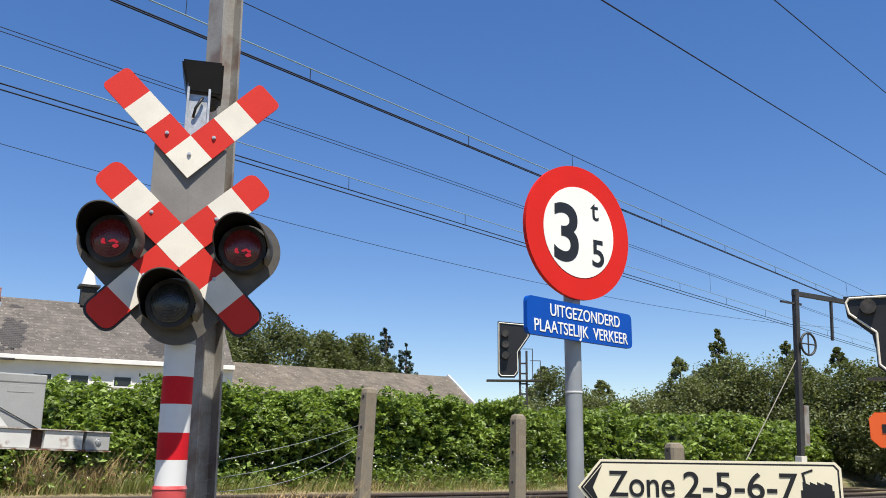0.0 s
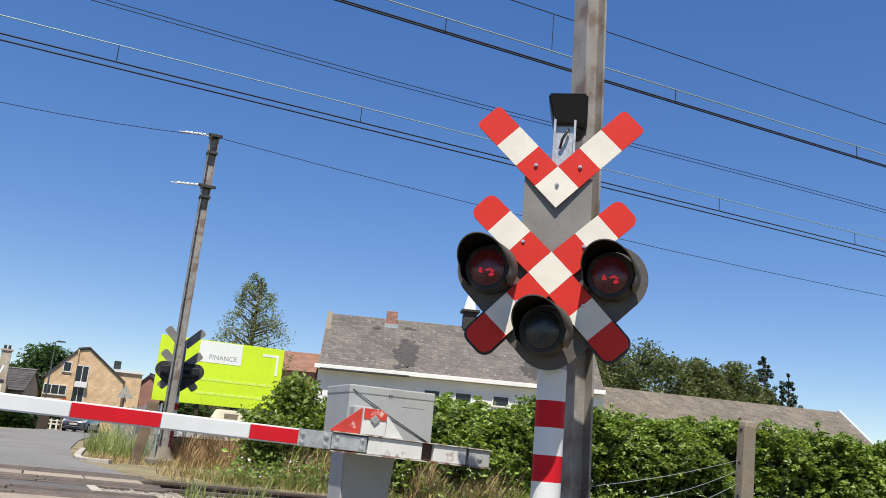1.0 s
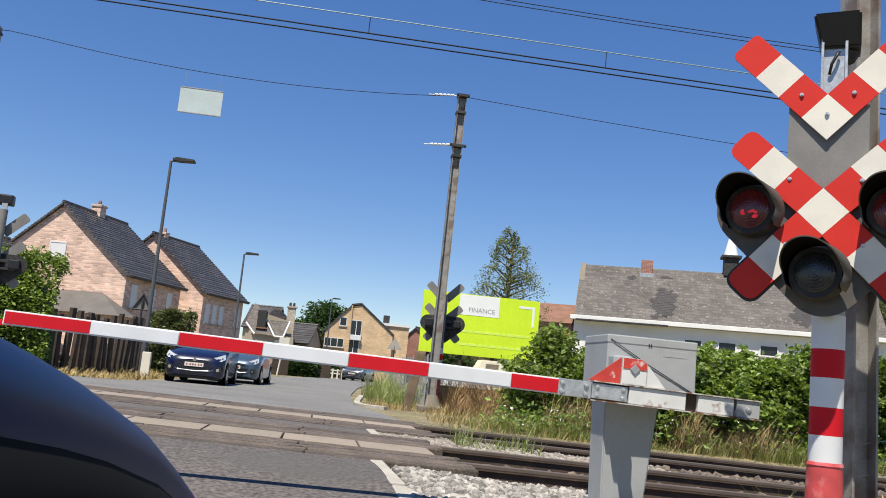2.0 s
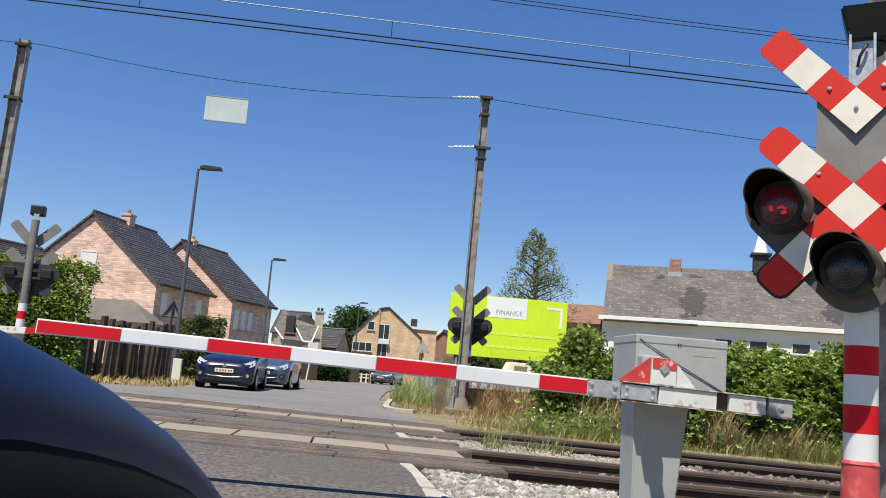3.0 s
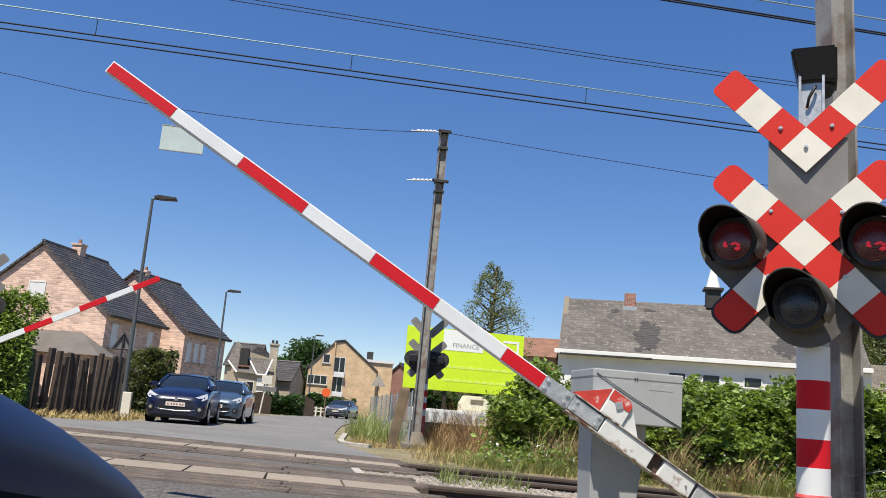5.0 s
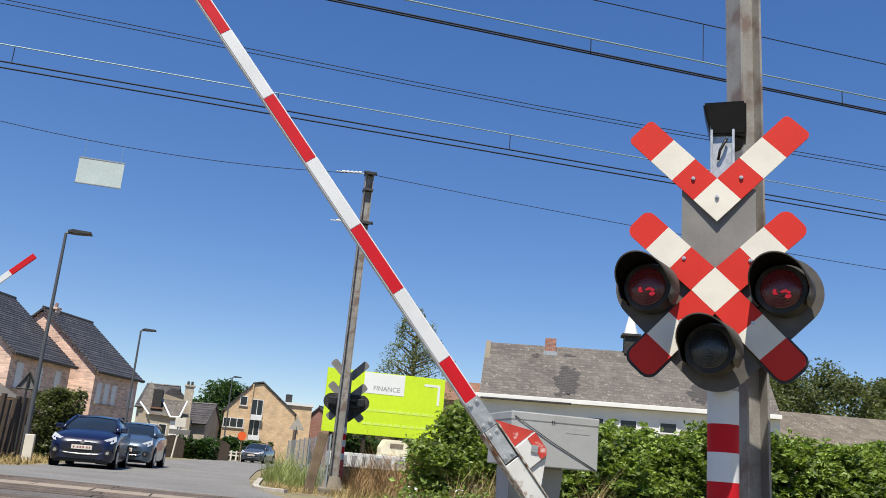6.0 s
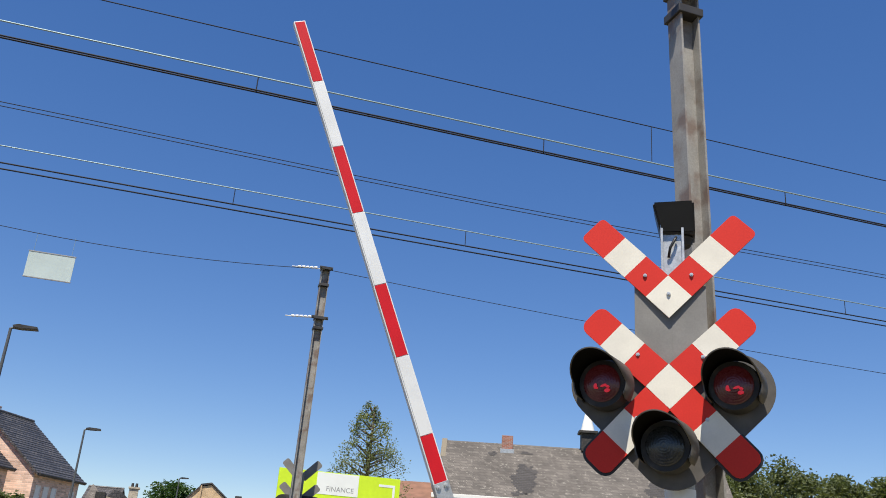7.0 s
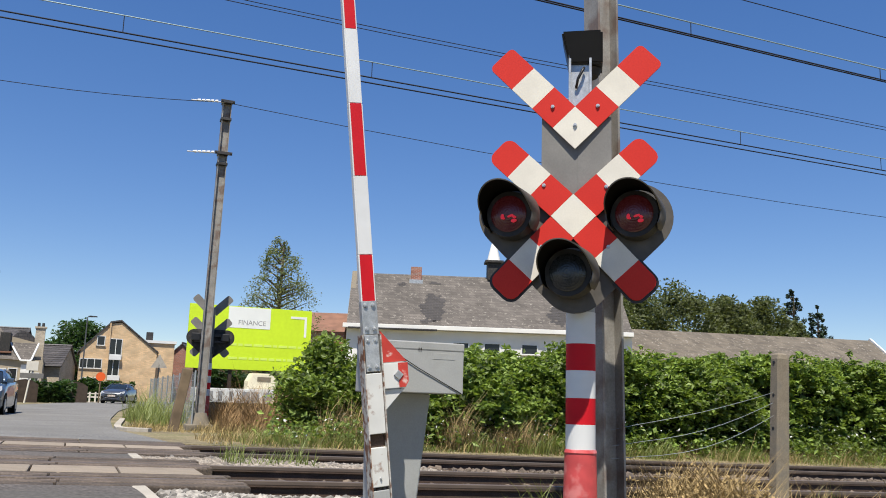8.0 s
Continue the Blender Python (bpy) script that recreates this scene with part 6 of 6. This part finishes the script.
street_lamp(-5.43, 28.6, 7.05, 0)
street_lamp(-4.5, 47.5, 6.5, 0)
street_lamp(0.8, 79, 7.05, 0)
t = thing("utility_box", pose(-5.12, 27.6, 0.33), "white roadside marker box at the lamp", "box")
b = B()
box(b, -0.13, 0.13, -0.1, 0.1, 0, 0.78, 0.02)
part("case", b, M["white"], t)
t = thing("warning_sign", pose(-5.82, 29.35, 0.33, 0, 0, 10), "back of a triangular warning sign on a thin post", "traffic sign")
b = B()
prism(b, [(-0.3, 2.12), (0.3, 2.12), (0, 2.63)], 0.012)
part("triangle", b, M["grey_dark"], t)
b = B()
for p, q in (((-0.3, 2.12), (0.3, 2.12)), ((0.3, 2.12), (0, 2.63)), ((0, 2.63), (-0.3, 2.12))):
    tube(b, (p[0], -0.02, p[1]), (q[0], -0.02, q[1]), 0.03, 0.03, 6)
part("rim", b, M["dark_steel"], t)
b = B()
tube(b, (0, -0.035, 0), (0, -0.035, 2.5), 0.03, 0.035, 10)
part("post", b, M["dark_steel"], t)

# wooden fence along the gardens
fence = thing("wooden_fence", I4, "dark upright timbers and weathered boards along the garden", "fence")
fp = [(-8.4, 21.6), (-7.0, 26.6), (-6.1, 32.2)]
rf = random.Random(8)
for (xa, ya), (xb, yb) in zip(fp, fp[1:]):
    n = int(math.hypot(xb - xa, yb - ya) / 0.42)
    turn = math.degrees(math.atan2(yb - ya, xb - xa))
    for k in range(n):
        x, y = xa + (xb - xa) * k / n, ya + (yb - ya) * k / n
        b = B()
        w, h = rf.uniform(0.09, 0.13), rf.uniform(1.62, 1.98)
        box(b, -w, w, -0.06, 0.06, 0, h, 0.015)
        part("fence_post", b, M["wood_dark"], fence, m=pose(x, y, 0.3, rf.uniform(-3, 3), rf.uniform(-3, 3), turn))
        for j in range(7 if ya < 22 and k < 6 else 2):
            b = B()
            box(b, 0.0, 0.44, 0.065, 0.09, 0.1 + 0.21 * j, 0.29 + 0.21 * j, 0.004)
            part("board", b, M["wood_fence"], fence, m=pose(x, y, 0.3, rf.uniform(-2, 2), 0, turn))

# mesh fence at the corner
mf = thing("mesh_fence", I4, "galvanised wire mesh fence in tall grass", "fence")
for k in range(9):
    x, y = 2.55 + 0.02 * k, 20.0 + 1.7 * k
    b = B()
    tube(b, (0, 0, 0), (0, 0, 1.35), 0.02, 0.02, 8)
    part("fence_post", b, M["mesh"], mf, m=pose(x, y, 0.33))
    if k < 8:
        b = B()
        for j in range(9):
            tube(b, (0, 0, 0.15 + 0.14 * j), (0.02, 1.7, 0.15 + 0.14 * j), 0.004, 0.004, 4, False)
        for j in range(14):
            tube(b, (0, 0.12 * j + 0.05, 0.1), (0, 0.12 * j + 0.05, 1.32), 0.003, 0.003, 4, False)
        part("mesh_panel", b, M["mesh"], mf, m=pose(x, y, 0.33))
t = thing("timber_post", pose(2.06, 19.2, 0.3, 0, 9, 0), "leaning dark old timber post beside the mast", "post")
b = B()
box(b, -0.1, 0.1, -0.1, 0.1, 0, 1.4, 0.02)
part("shaft", b, M["wood_fence"], t)

hedge("shrub", 3.4, 9.5, 27.0, 28.2, 0.33, 1.75, 3500, 0.2, M["leaf_dark"], "dark green bushes behind the yellow board", 83, "bush")
# far road signs, garden walls, hedge
hedge("garden_hedge", -3.2, 0.4, 63.5, 64.6, 0.36, 1.5, 1800, 0.25, M["leaf_dark"], "low clipped dark garden hedge", 81)
hedge("garden_hedge", -0.6, 5.0, 78.0, 79.5, 0.36, 1.9, 2200, 0.3, M["leaf_dark"], "low dark hedge before the beige house", 82)
for x, y, turn in ((-3.3, 59, 20), (-0.4, 66, 10)):
    t = thing("garden_gate", pose(x, y, 0.36, 0, 0, turn), "dark wooden garden gate with curved top", "gate")
    b = B()
    prism(b, [(0, 0), (1.6, 0), (1.6, 1.1), (1.2, 1.35), (0.8, 1.42), (0.4, 1.35), (0, 1.1)], 0.08, None, 0.01)
    part("leaf", b, M["wood_dark"], t)
t = thing("traffic_sign", pose(1.95, 67, 0.36), "round orange-red sign on a wooden post", "traffic sign")
b = B()
tube(b, (0, 0, 1.85), (0, -0.03, 1.85), 0.32, 0.32, 28)
part("disc", b, M["orange"], t, m=I4)
b = B()
tube(b, (0, 0.03, 0), (0, 0.03, 2.0), 0.05, 0.05, 8)
part("post", b, M["wood_fence"], t)
t = thing("direction_sign", pose(-2.4, 57, 0.36, 0, 0, 12), "white finger direction sign on a leaning post", "traffic sign")
b = B()
tube(b, (0, 0, 0), (0.25, 0, 2.3), 0.05, 0.05, 8)
part("post", b, M["white"], t)
b = B()
box(b, -0.1, 0.55, -0.06, -0.02, 1.9, 2.45, 0.01)
part("panel", b, M["white"], t)
b = B()
box(b, -0.4, 0.9, -0.06, -0.02, 1.45, 1.75, 0.01)
part("finger", b, M["grey_dark"], t)
t = thing("road_sign", pose(7.0, 80, 0.66), "grey back of a triangular sign before the house", "traffic sign")
b = B()
prism(b, [(-0.7, 2.7), (0.7, 2.7), (0, 3.9)], 0.04, None, 0.004)
part("triangle", b, M["kerb"], t)
b = B()
tube(b, (0, 0.05, -0.35), (0, 0.05, 3), 0.06, 0.06, 8)
part("post", b, M["dark_steel"], t)
wf = thing("white_fence", pose(0.6, 68, 0.36), "low white picket fence at the bend", "fence")
for k in range(7):
    b = B()
    box(b, -0.06, 0.06, -0.03, 0.03, 0, 0.75, 0.01)
    part("picket", b, M["white"], wf, m=pose(0.38 * k, 0, 0))
b = B()
box(b, 0, 2.4, 0.03, 0.06, 0.35, 0.45)
box(b, 0, 2.4, 0.03, 0.06, 0.6, 0.68)
part("rail", b, M["white"], wf)


# ---- cars ----
def loft(bm, rows, close=False):
    grid = [[bm.verts.new(p) for p in r] for r in rows]
    for r0, r1 in zip(grid, grid[1:]):
        for k in range(len(r0) - 1):
            q = (r0[k], r0[k + 1], r1[k + 1], r1[k])
            if len({tuple(round(c, 5) for c in v.co) for v in q}) > 2:
                try:
                    bm.faces.new(q).smooth = True
                except ValueError:
                    pass
    bmesh.ops.remove_doubles(bm, verts=bm.verts, dist=0.0004)
    return bm


def car(m, paint, label, L=3.95, W=1.72):
    """A hatchback; its front looks to -y, its origin is under the middle of the front."""
    t = thing("car", m, label, "car", "cars")
    hw = W / 2
    stations = [(0.0, 0.56, 0.24, 0.62, 0.68), (0.05, 0.70, 0.2, 0.69, 0.75), (0.16, 0.80, 0.18, 0.76, 0.82), (0.36, hw * 0.985, 0.17, 0.83, 0.89), (0.7, hw, 0.17, 0.90, 0.97), (1.1, hw, 0.17, 0.95, 1.04), (1.6, hw, 0.17, 0.97, 1.06), (2.6, hw, 0.17, 1.0, 1.06), (3.4, hw, 0.2, 1.02, 1.06), (L - 0.12, hw * 0.92, 0.3, 0.98, 1.02), (L, hw * 0.85, 0.4, 0.8, 0.85)]
    rows = []
    for y, w, z0, zb, zt in stations:
        half = [(w * 0.93, z0), (w, z0 + 0.1), (w * 1.0, 0.5 * (z0 + zb)), (w * 0.99, zb - 0.08), (w * 0.93, zb), (w * 0.6, zt - 0.012), (w * 0.3, zt - 0.002), (0, zt)]
        rows.append([(-x, y, z) for x, z in half] + [(x, y, z) for x, z in half[::-1][1:]])
    b = B()
    loft(b, rows)
    part("body", b, paint, t)
    b = B()
    b.faces.new([b.verts.new((x, y + 0.001, z)) for x, y, z in rows[0]])
    part("bumper_front", b, paint, t)
    # glasshouse: dark glass with painted roof and pillars
    gl = [(1.02, hw * 0.86, 1.0), (1.3, hw * 0.80, 1.16), (1.75, hw * 0.70, 1.34), (2.1, hw * 0.68, 1.39), (2.9, hw * 0.67, 1.38), (3.5, hw * 0.66, 1.29), (3.82, hw * 0.72, 1.0)]
    rows = []
    for y, w, z in gl:
        zb = 0.96
        rows.append([(-hw * 0.94, y, zb), (-w, y, z - 0.03), (-w * 0.8, y, z), (0, y, z + 0.03), (w * 0.8, y, z), (w, y, z - 0.03), (hw * 0.94, y, zb)])
    b = B()
    loft(b, rows)
    part("glass", b, M["car_glass"], t, "dark reflecting windows")
    b = B()
    loft(b, [[(x, y, z + 0.012) for x, y, z in ((-w, y, z - 0.03), (-w * 0.8, y, z), (0, y, z + 0.03), (w * 0.8, y, z), (w, y, z - 0.03))] for y, w, z in gl[2:6]])
    part("roof", b, paint, t)
    for sx in (-1, 1):
        b = B()
        sweep(b, [(sx * w, y, z - 0.01) for y, w, z in gl[:3]], 0.045, 0.03)
        part("pillar", b, paint, t)
        b = B()
        sweep(b, [(sx * w, y, z - 0.01) for y, w, z in gl[2:]], 0.04, 0.03)
        part("roof_rail", b, paint, t)
        b = B()
        box(b, sx * (hw + 0.02) - 0.1, sx * (hw + 0.02) + 0.1, 1.2, 1.32, 0.98, 1.12, 0.03)
        part("mirror", b, paint, t)
        b = B()
        loft(b, [[(sx * 0.44, 0.062, 0.665), (sx * 0.45, 0.085, 0.74)], [(sx * 0.60, 0.03, 0.655), (sx * 0.58, 0.10, 0.775)], [(sx * 0.74, 0.08, 0.67), (sx * 0.69, 0.19, 0.83)], [(sx * 0.825, 0.22, 0.74), (sx * 0.79, 0.36, 0.875)]])
        part("headlight", b, M["headlight"], t, "clear headlight")
        b = B()
        tube(b, (sx * 0.66, 0.0, 0.42), (sx * 0.66, 0.1, 0.42), 0.085, 0.1, 16)
        pod = part("fog_lamp", b, M["black"], t)
        b = B()
        tube(b, (sx * 0.66, -0.008, 0.42), (sx * 0.66, 0.0, 0.42), 0.045, 0.045, 14)
        part("fog_lens", b, M["chrome"], pod)
        for yw in (0.72, 3.2):
            b = B()
            tube(b, (sx * (hw - 0.2), yw, 0.3), (sx * (hw + 0.01), yw, 0.3), 0.3, 0.3, 24)
            tyre = part("wheel", b, M["tyre"], t)
            b = B()
            tube(b, (sx * (hw - 0.02), yw, 0.3), (sx * (hw + 0.018), yw, 0.3), 0.19, 0.17, 18)
            part("rim", b, M["galv"], tyre)
            b = B()
            tube(b, (sx * (hw - 0.1), yw, 0.32), (sx * (hw + 0.004), yw, 0.32), 0.345, 0.345, 24)
            part("wheel_arch", b, M["seal"], t)
    b = B()
    box(b, -0.4, 0.4, -0.012, 0.02, 0.6, 0.63, 0.004)
    part("upper_grille", b, M["black"], t)
    b = B()
    prism(b, [(-0.36, 0.27), (0.36, 0.27), (0.52, 0.5), (-0.52, 0.5)], 0.05, pose(0, -0.012, 0), 0.01)
    part("grille", b, M["black"], t)
    b = B()
    sweep(b, [(-0.54, 0.0, 0.41), (-0.4, -0.014, 0.37), (0, -0.02, 0.355), (0.4, -0.014, 0.37), (0.54, 0.0, 0.41)], 0.014, 0.016)
    part("bumper_trim", b, M["chrome"], t, "chrome lower trim")
    b = B()
    box(b, -0.26, 0.26, -0.03, -0.01, 0.475, 0.585, 0.004)
    npl = part("number_plate", b, M["white"], t)
    b = B()
    for x in (-0.2, -0.1, -0.03, 0.04, 0.13, 0.2):
        box(b, x - 0.02, x + 0.02, -0.033, -0.03, 0.505, 0.555)
    part("plate_bar", b, M["plate_print"], npl)
    b = B()
    tube(b, (0, -0.02, 0.655), (0, 0.04, 0.67), 0.05, 0.05, 14)
    part("badge", b, M["chrome"], t)
    b = B()
    box(b, -0.7, 0.7, 0.15, 3.7, 0.14, 0.3, 0.02)
    part("underbody", b, M["black"], t)
    return t


car(pose(-3.36, 25.1, 0.363, 0, 0, -1), M["car_blue"], "dark blue hatchback waiting at the crossing", 3.95, 1.68)
car(pose(-2.72, 29.6, 0.362, 0, 0, -4), M["car_silver"], "blue-grey car waiting behind the hatchback", 4.2, 1.75)
car(pose(2.75, 66, 0.36, 0, 0, -18), M["car_grey"], "grey car far down the road")

# the car beside the camera: only its front roof pillar comes into view
own = thing("car", pose(-1.05, 0, 0), "blue car standing beside the camera at the crossing", "car", "cars")
side = [(-1.7, 0.70, 1.10), (-1.0, 0.74, 1.2), (-0.4, 0.77, 1.21), (0.1, 0.785, 1.185), (0.35, 0.79, 1.155), (0.62, 0.79, 1.128), (0.78, 0.79, 1.105), (0.95, 0.79, 1.077), (1.3, 0.79, 1.008), (1.6, 0.79, 0.93), (1.9, 0.79, 0.845), (2.04, 0.79, 0.79)]
for sx in (-1, 1):
    b = B()
    sweep(b, [(sx * (x - 0.019), y - 0.016, z - 0.03) for y, x, z in side], 0.075, 0.075, 24)
    part("pillar", b, M["own_blue"], own, "glossy blue roof pillar")
    # rubber seal, widened in black to paint the dark reflection low on the pillar
    b = B()
    sweep(b, [(sx * (x + 0.004), y - 0.02, z - 0.095) for y, x, z in side], 0.078, 0.074, 20)
    part("window_seal", b, M["seal"], own)
    b = B()
    loft(b, [[(sx * (x + 0.02), y - 0.01, z - 0.13), (sx * 0.86, y - 0.01, min(0.72, z - 0.12))] for y, x, z in side])
    part("side_window", b, M["own_glass"], own)
    b = B()
    loft(b, [[(sx * 0.855, y, 0.72), (sx * 0.88, y, 0.6), (sx * 0.87, y, 0.3), (sx * 0.8, y, 0.2)] for y in (-1.7, -0.9, 0, 0.8, 1.45, 2.05)])
    part("door", b, M["own_blue"], own)
    for yw in (2.25, -0.75):
        b = B()
        tube(b, (sx * 0.68, yw, 0.31), (sx * 0.875, yw, 0.31), 0.31, 0.31, 28)
        tyre = part("wheel", b, M["tyre"], own)
        b = B()
        tube(b, (sx * 0.86, yw, 0.31), (sx * 0.885, yw, 0.31), 0.2, 0.18, 18)
        part("rim", b, M["galv"], tyre)
b = B()
loft(b, [[(-x + 0.03, y, z + 0.01), (-x * 0.5, y, z + 0.05), (0, y, z + 0.06), (x * 0.5, y, z + 0.05), (x - 0.03, y, z + 0.01)] for y, x, z in side[:4]])
part("roof", b, M["own_blue"], own)
b = B()
loft(b, [[(-x + 0.03, y, z - 0.01), (-x * 0.5, y + 0.06, z), (0, y + 0.08, z), (x * 0.5, y + 0.06, z), (x - 0.03, y, z - 0.01)] for y, x, z in side[3:]])
part("windscreen", b, M["own_glass"], own)
b = B()
loft(b, [[(-w, y, z0 - 0.4), (-w, y, z0 - 0.12), (-w * 0.9, y, z0), (0, y, z0 + 0.04), (w * 0.9, y, z0), (w, y, z0 - 0.12), (w, y, z0 - 0.4)] for y, w, z0 in ((2.0, 0.87, 0.76), (2.35, 0.86, 0.7), (2.7, 0.82, 0.62), (2.95, 0.7, 0.5))])
part("bonnet", b, M["own_blue"], own)
b = B()
box(b, -0.7, 0.7, -1.7, 2.7, 0.15, 0.35, 0.02)
part("underbody", b, M["black"], own)
b = B()
loft(b, [[(-w, y, z) for y, z in ((-1.7, 1.1), (-1.76, 0.85), (-1.8, 0.6), (-1.74, 0.25))] for w in (0.78, 0.4, 0, -0.4, -0.78)])
part("tailgate", b, M["own_blue"], own)

# ---- crossing surface: concrete panels and timbers ----
deck = tagged(new("crossing_deck"), "worn crossing deck of concrete panels and timbers", "crossing deck", kind="structure")
deck.matrix_basis = TILT


def slab_mesh(name, lx, ly, h, material):
    b = B()
    box(b, 0.012, lx - 0.006, 0, ly, -h, 0, 0.012)
    o = part(name, b, material)
    me = o.data
    bpy.data.objects.remove(o)
    return me


pm = slab_mesh("concrete_panel", 0.68, 0.62, 0.15, M["panel"])
tm = slab_mesh("timber", 1.35, 0.2, 0.15, M["timber"])
tn = slab_mesh("timber", 1.35, 0.11, 0.15, M["timber"])
rp = random.Random(3)
for yr0, yr1, xe in ((7.25, 8.75, 1.25), (10.77, 12.27, 1.5)):
    for k in range(11):
        o = new("concrete_panel", pm)
        o.parent = deck
        o.matrix_basis = pose(xe - 0.12 - 0.68 * (k + 1), yr0 + 0.45, RAIL_Z + 0.004 * rp.random(), 0, 0, rp.uniform(-0.3, 0.3))
    for yy, me in ((yr0 - 0.60, tm), (yr0 - 0.385, tm), (yr0 - 0.17, tn), (yr0 + 0.1, tm), (yr0 + 0.32, tn), (yr1 - 0.42, tn), (yr1 - 0.3, tm), (yr1 + 0.05, tm), (yr1 + 0.265, tm), (yr1 + 0.47, tm)):
        sh = rp.random() * 0.5
        for k in range(6):
            o = new("timber", me)
            o.parent = deck
            o.matrix_basis = pose(xe + sh * 0.2 - 1.35 * (k + 1), yy, RAIL_Z - 0.002 + 0.006 * rp.random(), 0, 0, rp.uniform(-0.2, 0.2))
kerb_set = tagged(new("kerb"), "pale concrete kerb stones at the crossing edge", "kerb", kind="structure")
km = slab_mesh("kerb_stone", 1.0, 0.15, 0.25, M["kerb"])
edge_mesh = slab_mesh("kerb_stone", 1.0, 0.1, 0.25, M["kerb"])
for x, y, turn, ln in [(road_edge(y) + 0.1, y, 94.6, 1.0) for y in (5.63, 4.62, 3.61, 2.6)] + [(0.76, 9.38, 91, 0.72)]:
    o = new("kerb_stone", edge_mesh)
    o.parent = kerb_set
    za, zb = lie(y) + fall(x, y), lie(y + ln) + fall(x, y + ln)
    o.matrix_basis = pose(x, y, za + 0.01, 0, -math.degrees(math.atan2(zb - za, ln)), turn) @ Matrix.Diagonal((ln, 1, 1, 1))
kp = [(1.5, 18.15), (1.12, 18.4), (0.95, 18.9), (0.95, 19.8), (0.98, 20.8), (1.04, 21.8), (1.1, 22.8), (1.17, 23.8), (1.24, 24.8), (1.32, 25.8), (1.39, 26.8), (1.46, 27.8)]
for (xa, ya), (xb, yb) in zip(kp, kp[1:]):
    o = new("kerb_stone", km)
    o.parent = kerb_set
    ln = math.hypot(xb - xa, yb - ya)
    o.matrix_basis = pose(xb, yb, lie(yb) + fall(xb, yb) + 0.035, 0, 0, math.degrees(math.atan2(ya - yb, xa - xb))) @ Matrix.Diagonal((ln, 1, 1, 1))


def motions():
    """All that moves: the two barrier arms."""
    near = ((0.0, 1.6), (3.6, 1.6), (3.8, 3.6), (4.0, 7.4), (4.2, 11.4), (5.3, 36.7), (5.5, 40.1), (6.0, 50.0), (6.5, 58.9), (7.0, 67.3), (7.5, 75.5), (8.0, 83.3))
    walk(arm, [(t_, pose(0, 0, PIVZ, 0, a_, 0)) for t_, a_ in near])
    far = ((0.0, 1.0), (3.5, 1.0), (3.8, 3.5), (4.0, 6.0), (4.2, 9.7), (5.3, 35.0), (5.5, 38.8), (6.0, 47.0), (7.0, 63.0), (8.0, 80.0))
    walk(far_arm, [(t_, pose(0, 0, 1.40, 0, -a_, 0)) for t_, a_ in far])


motions()
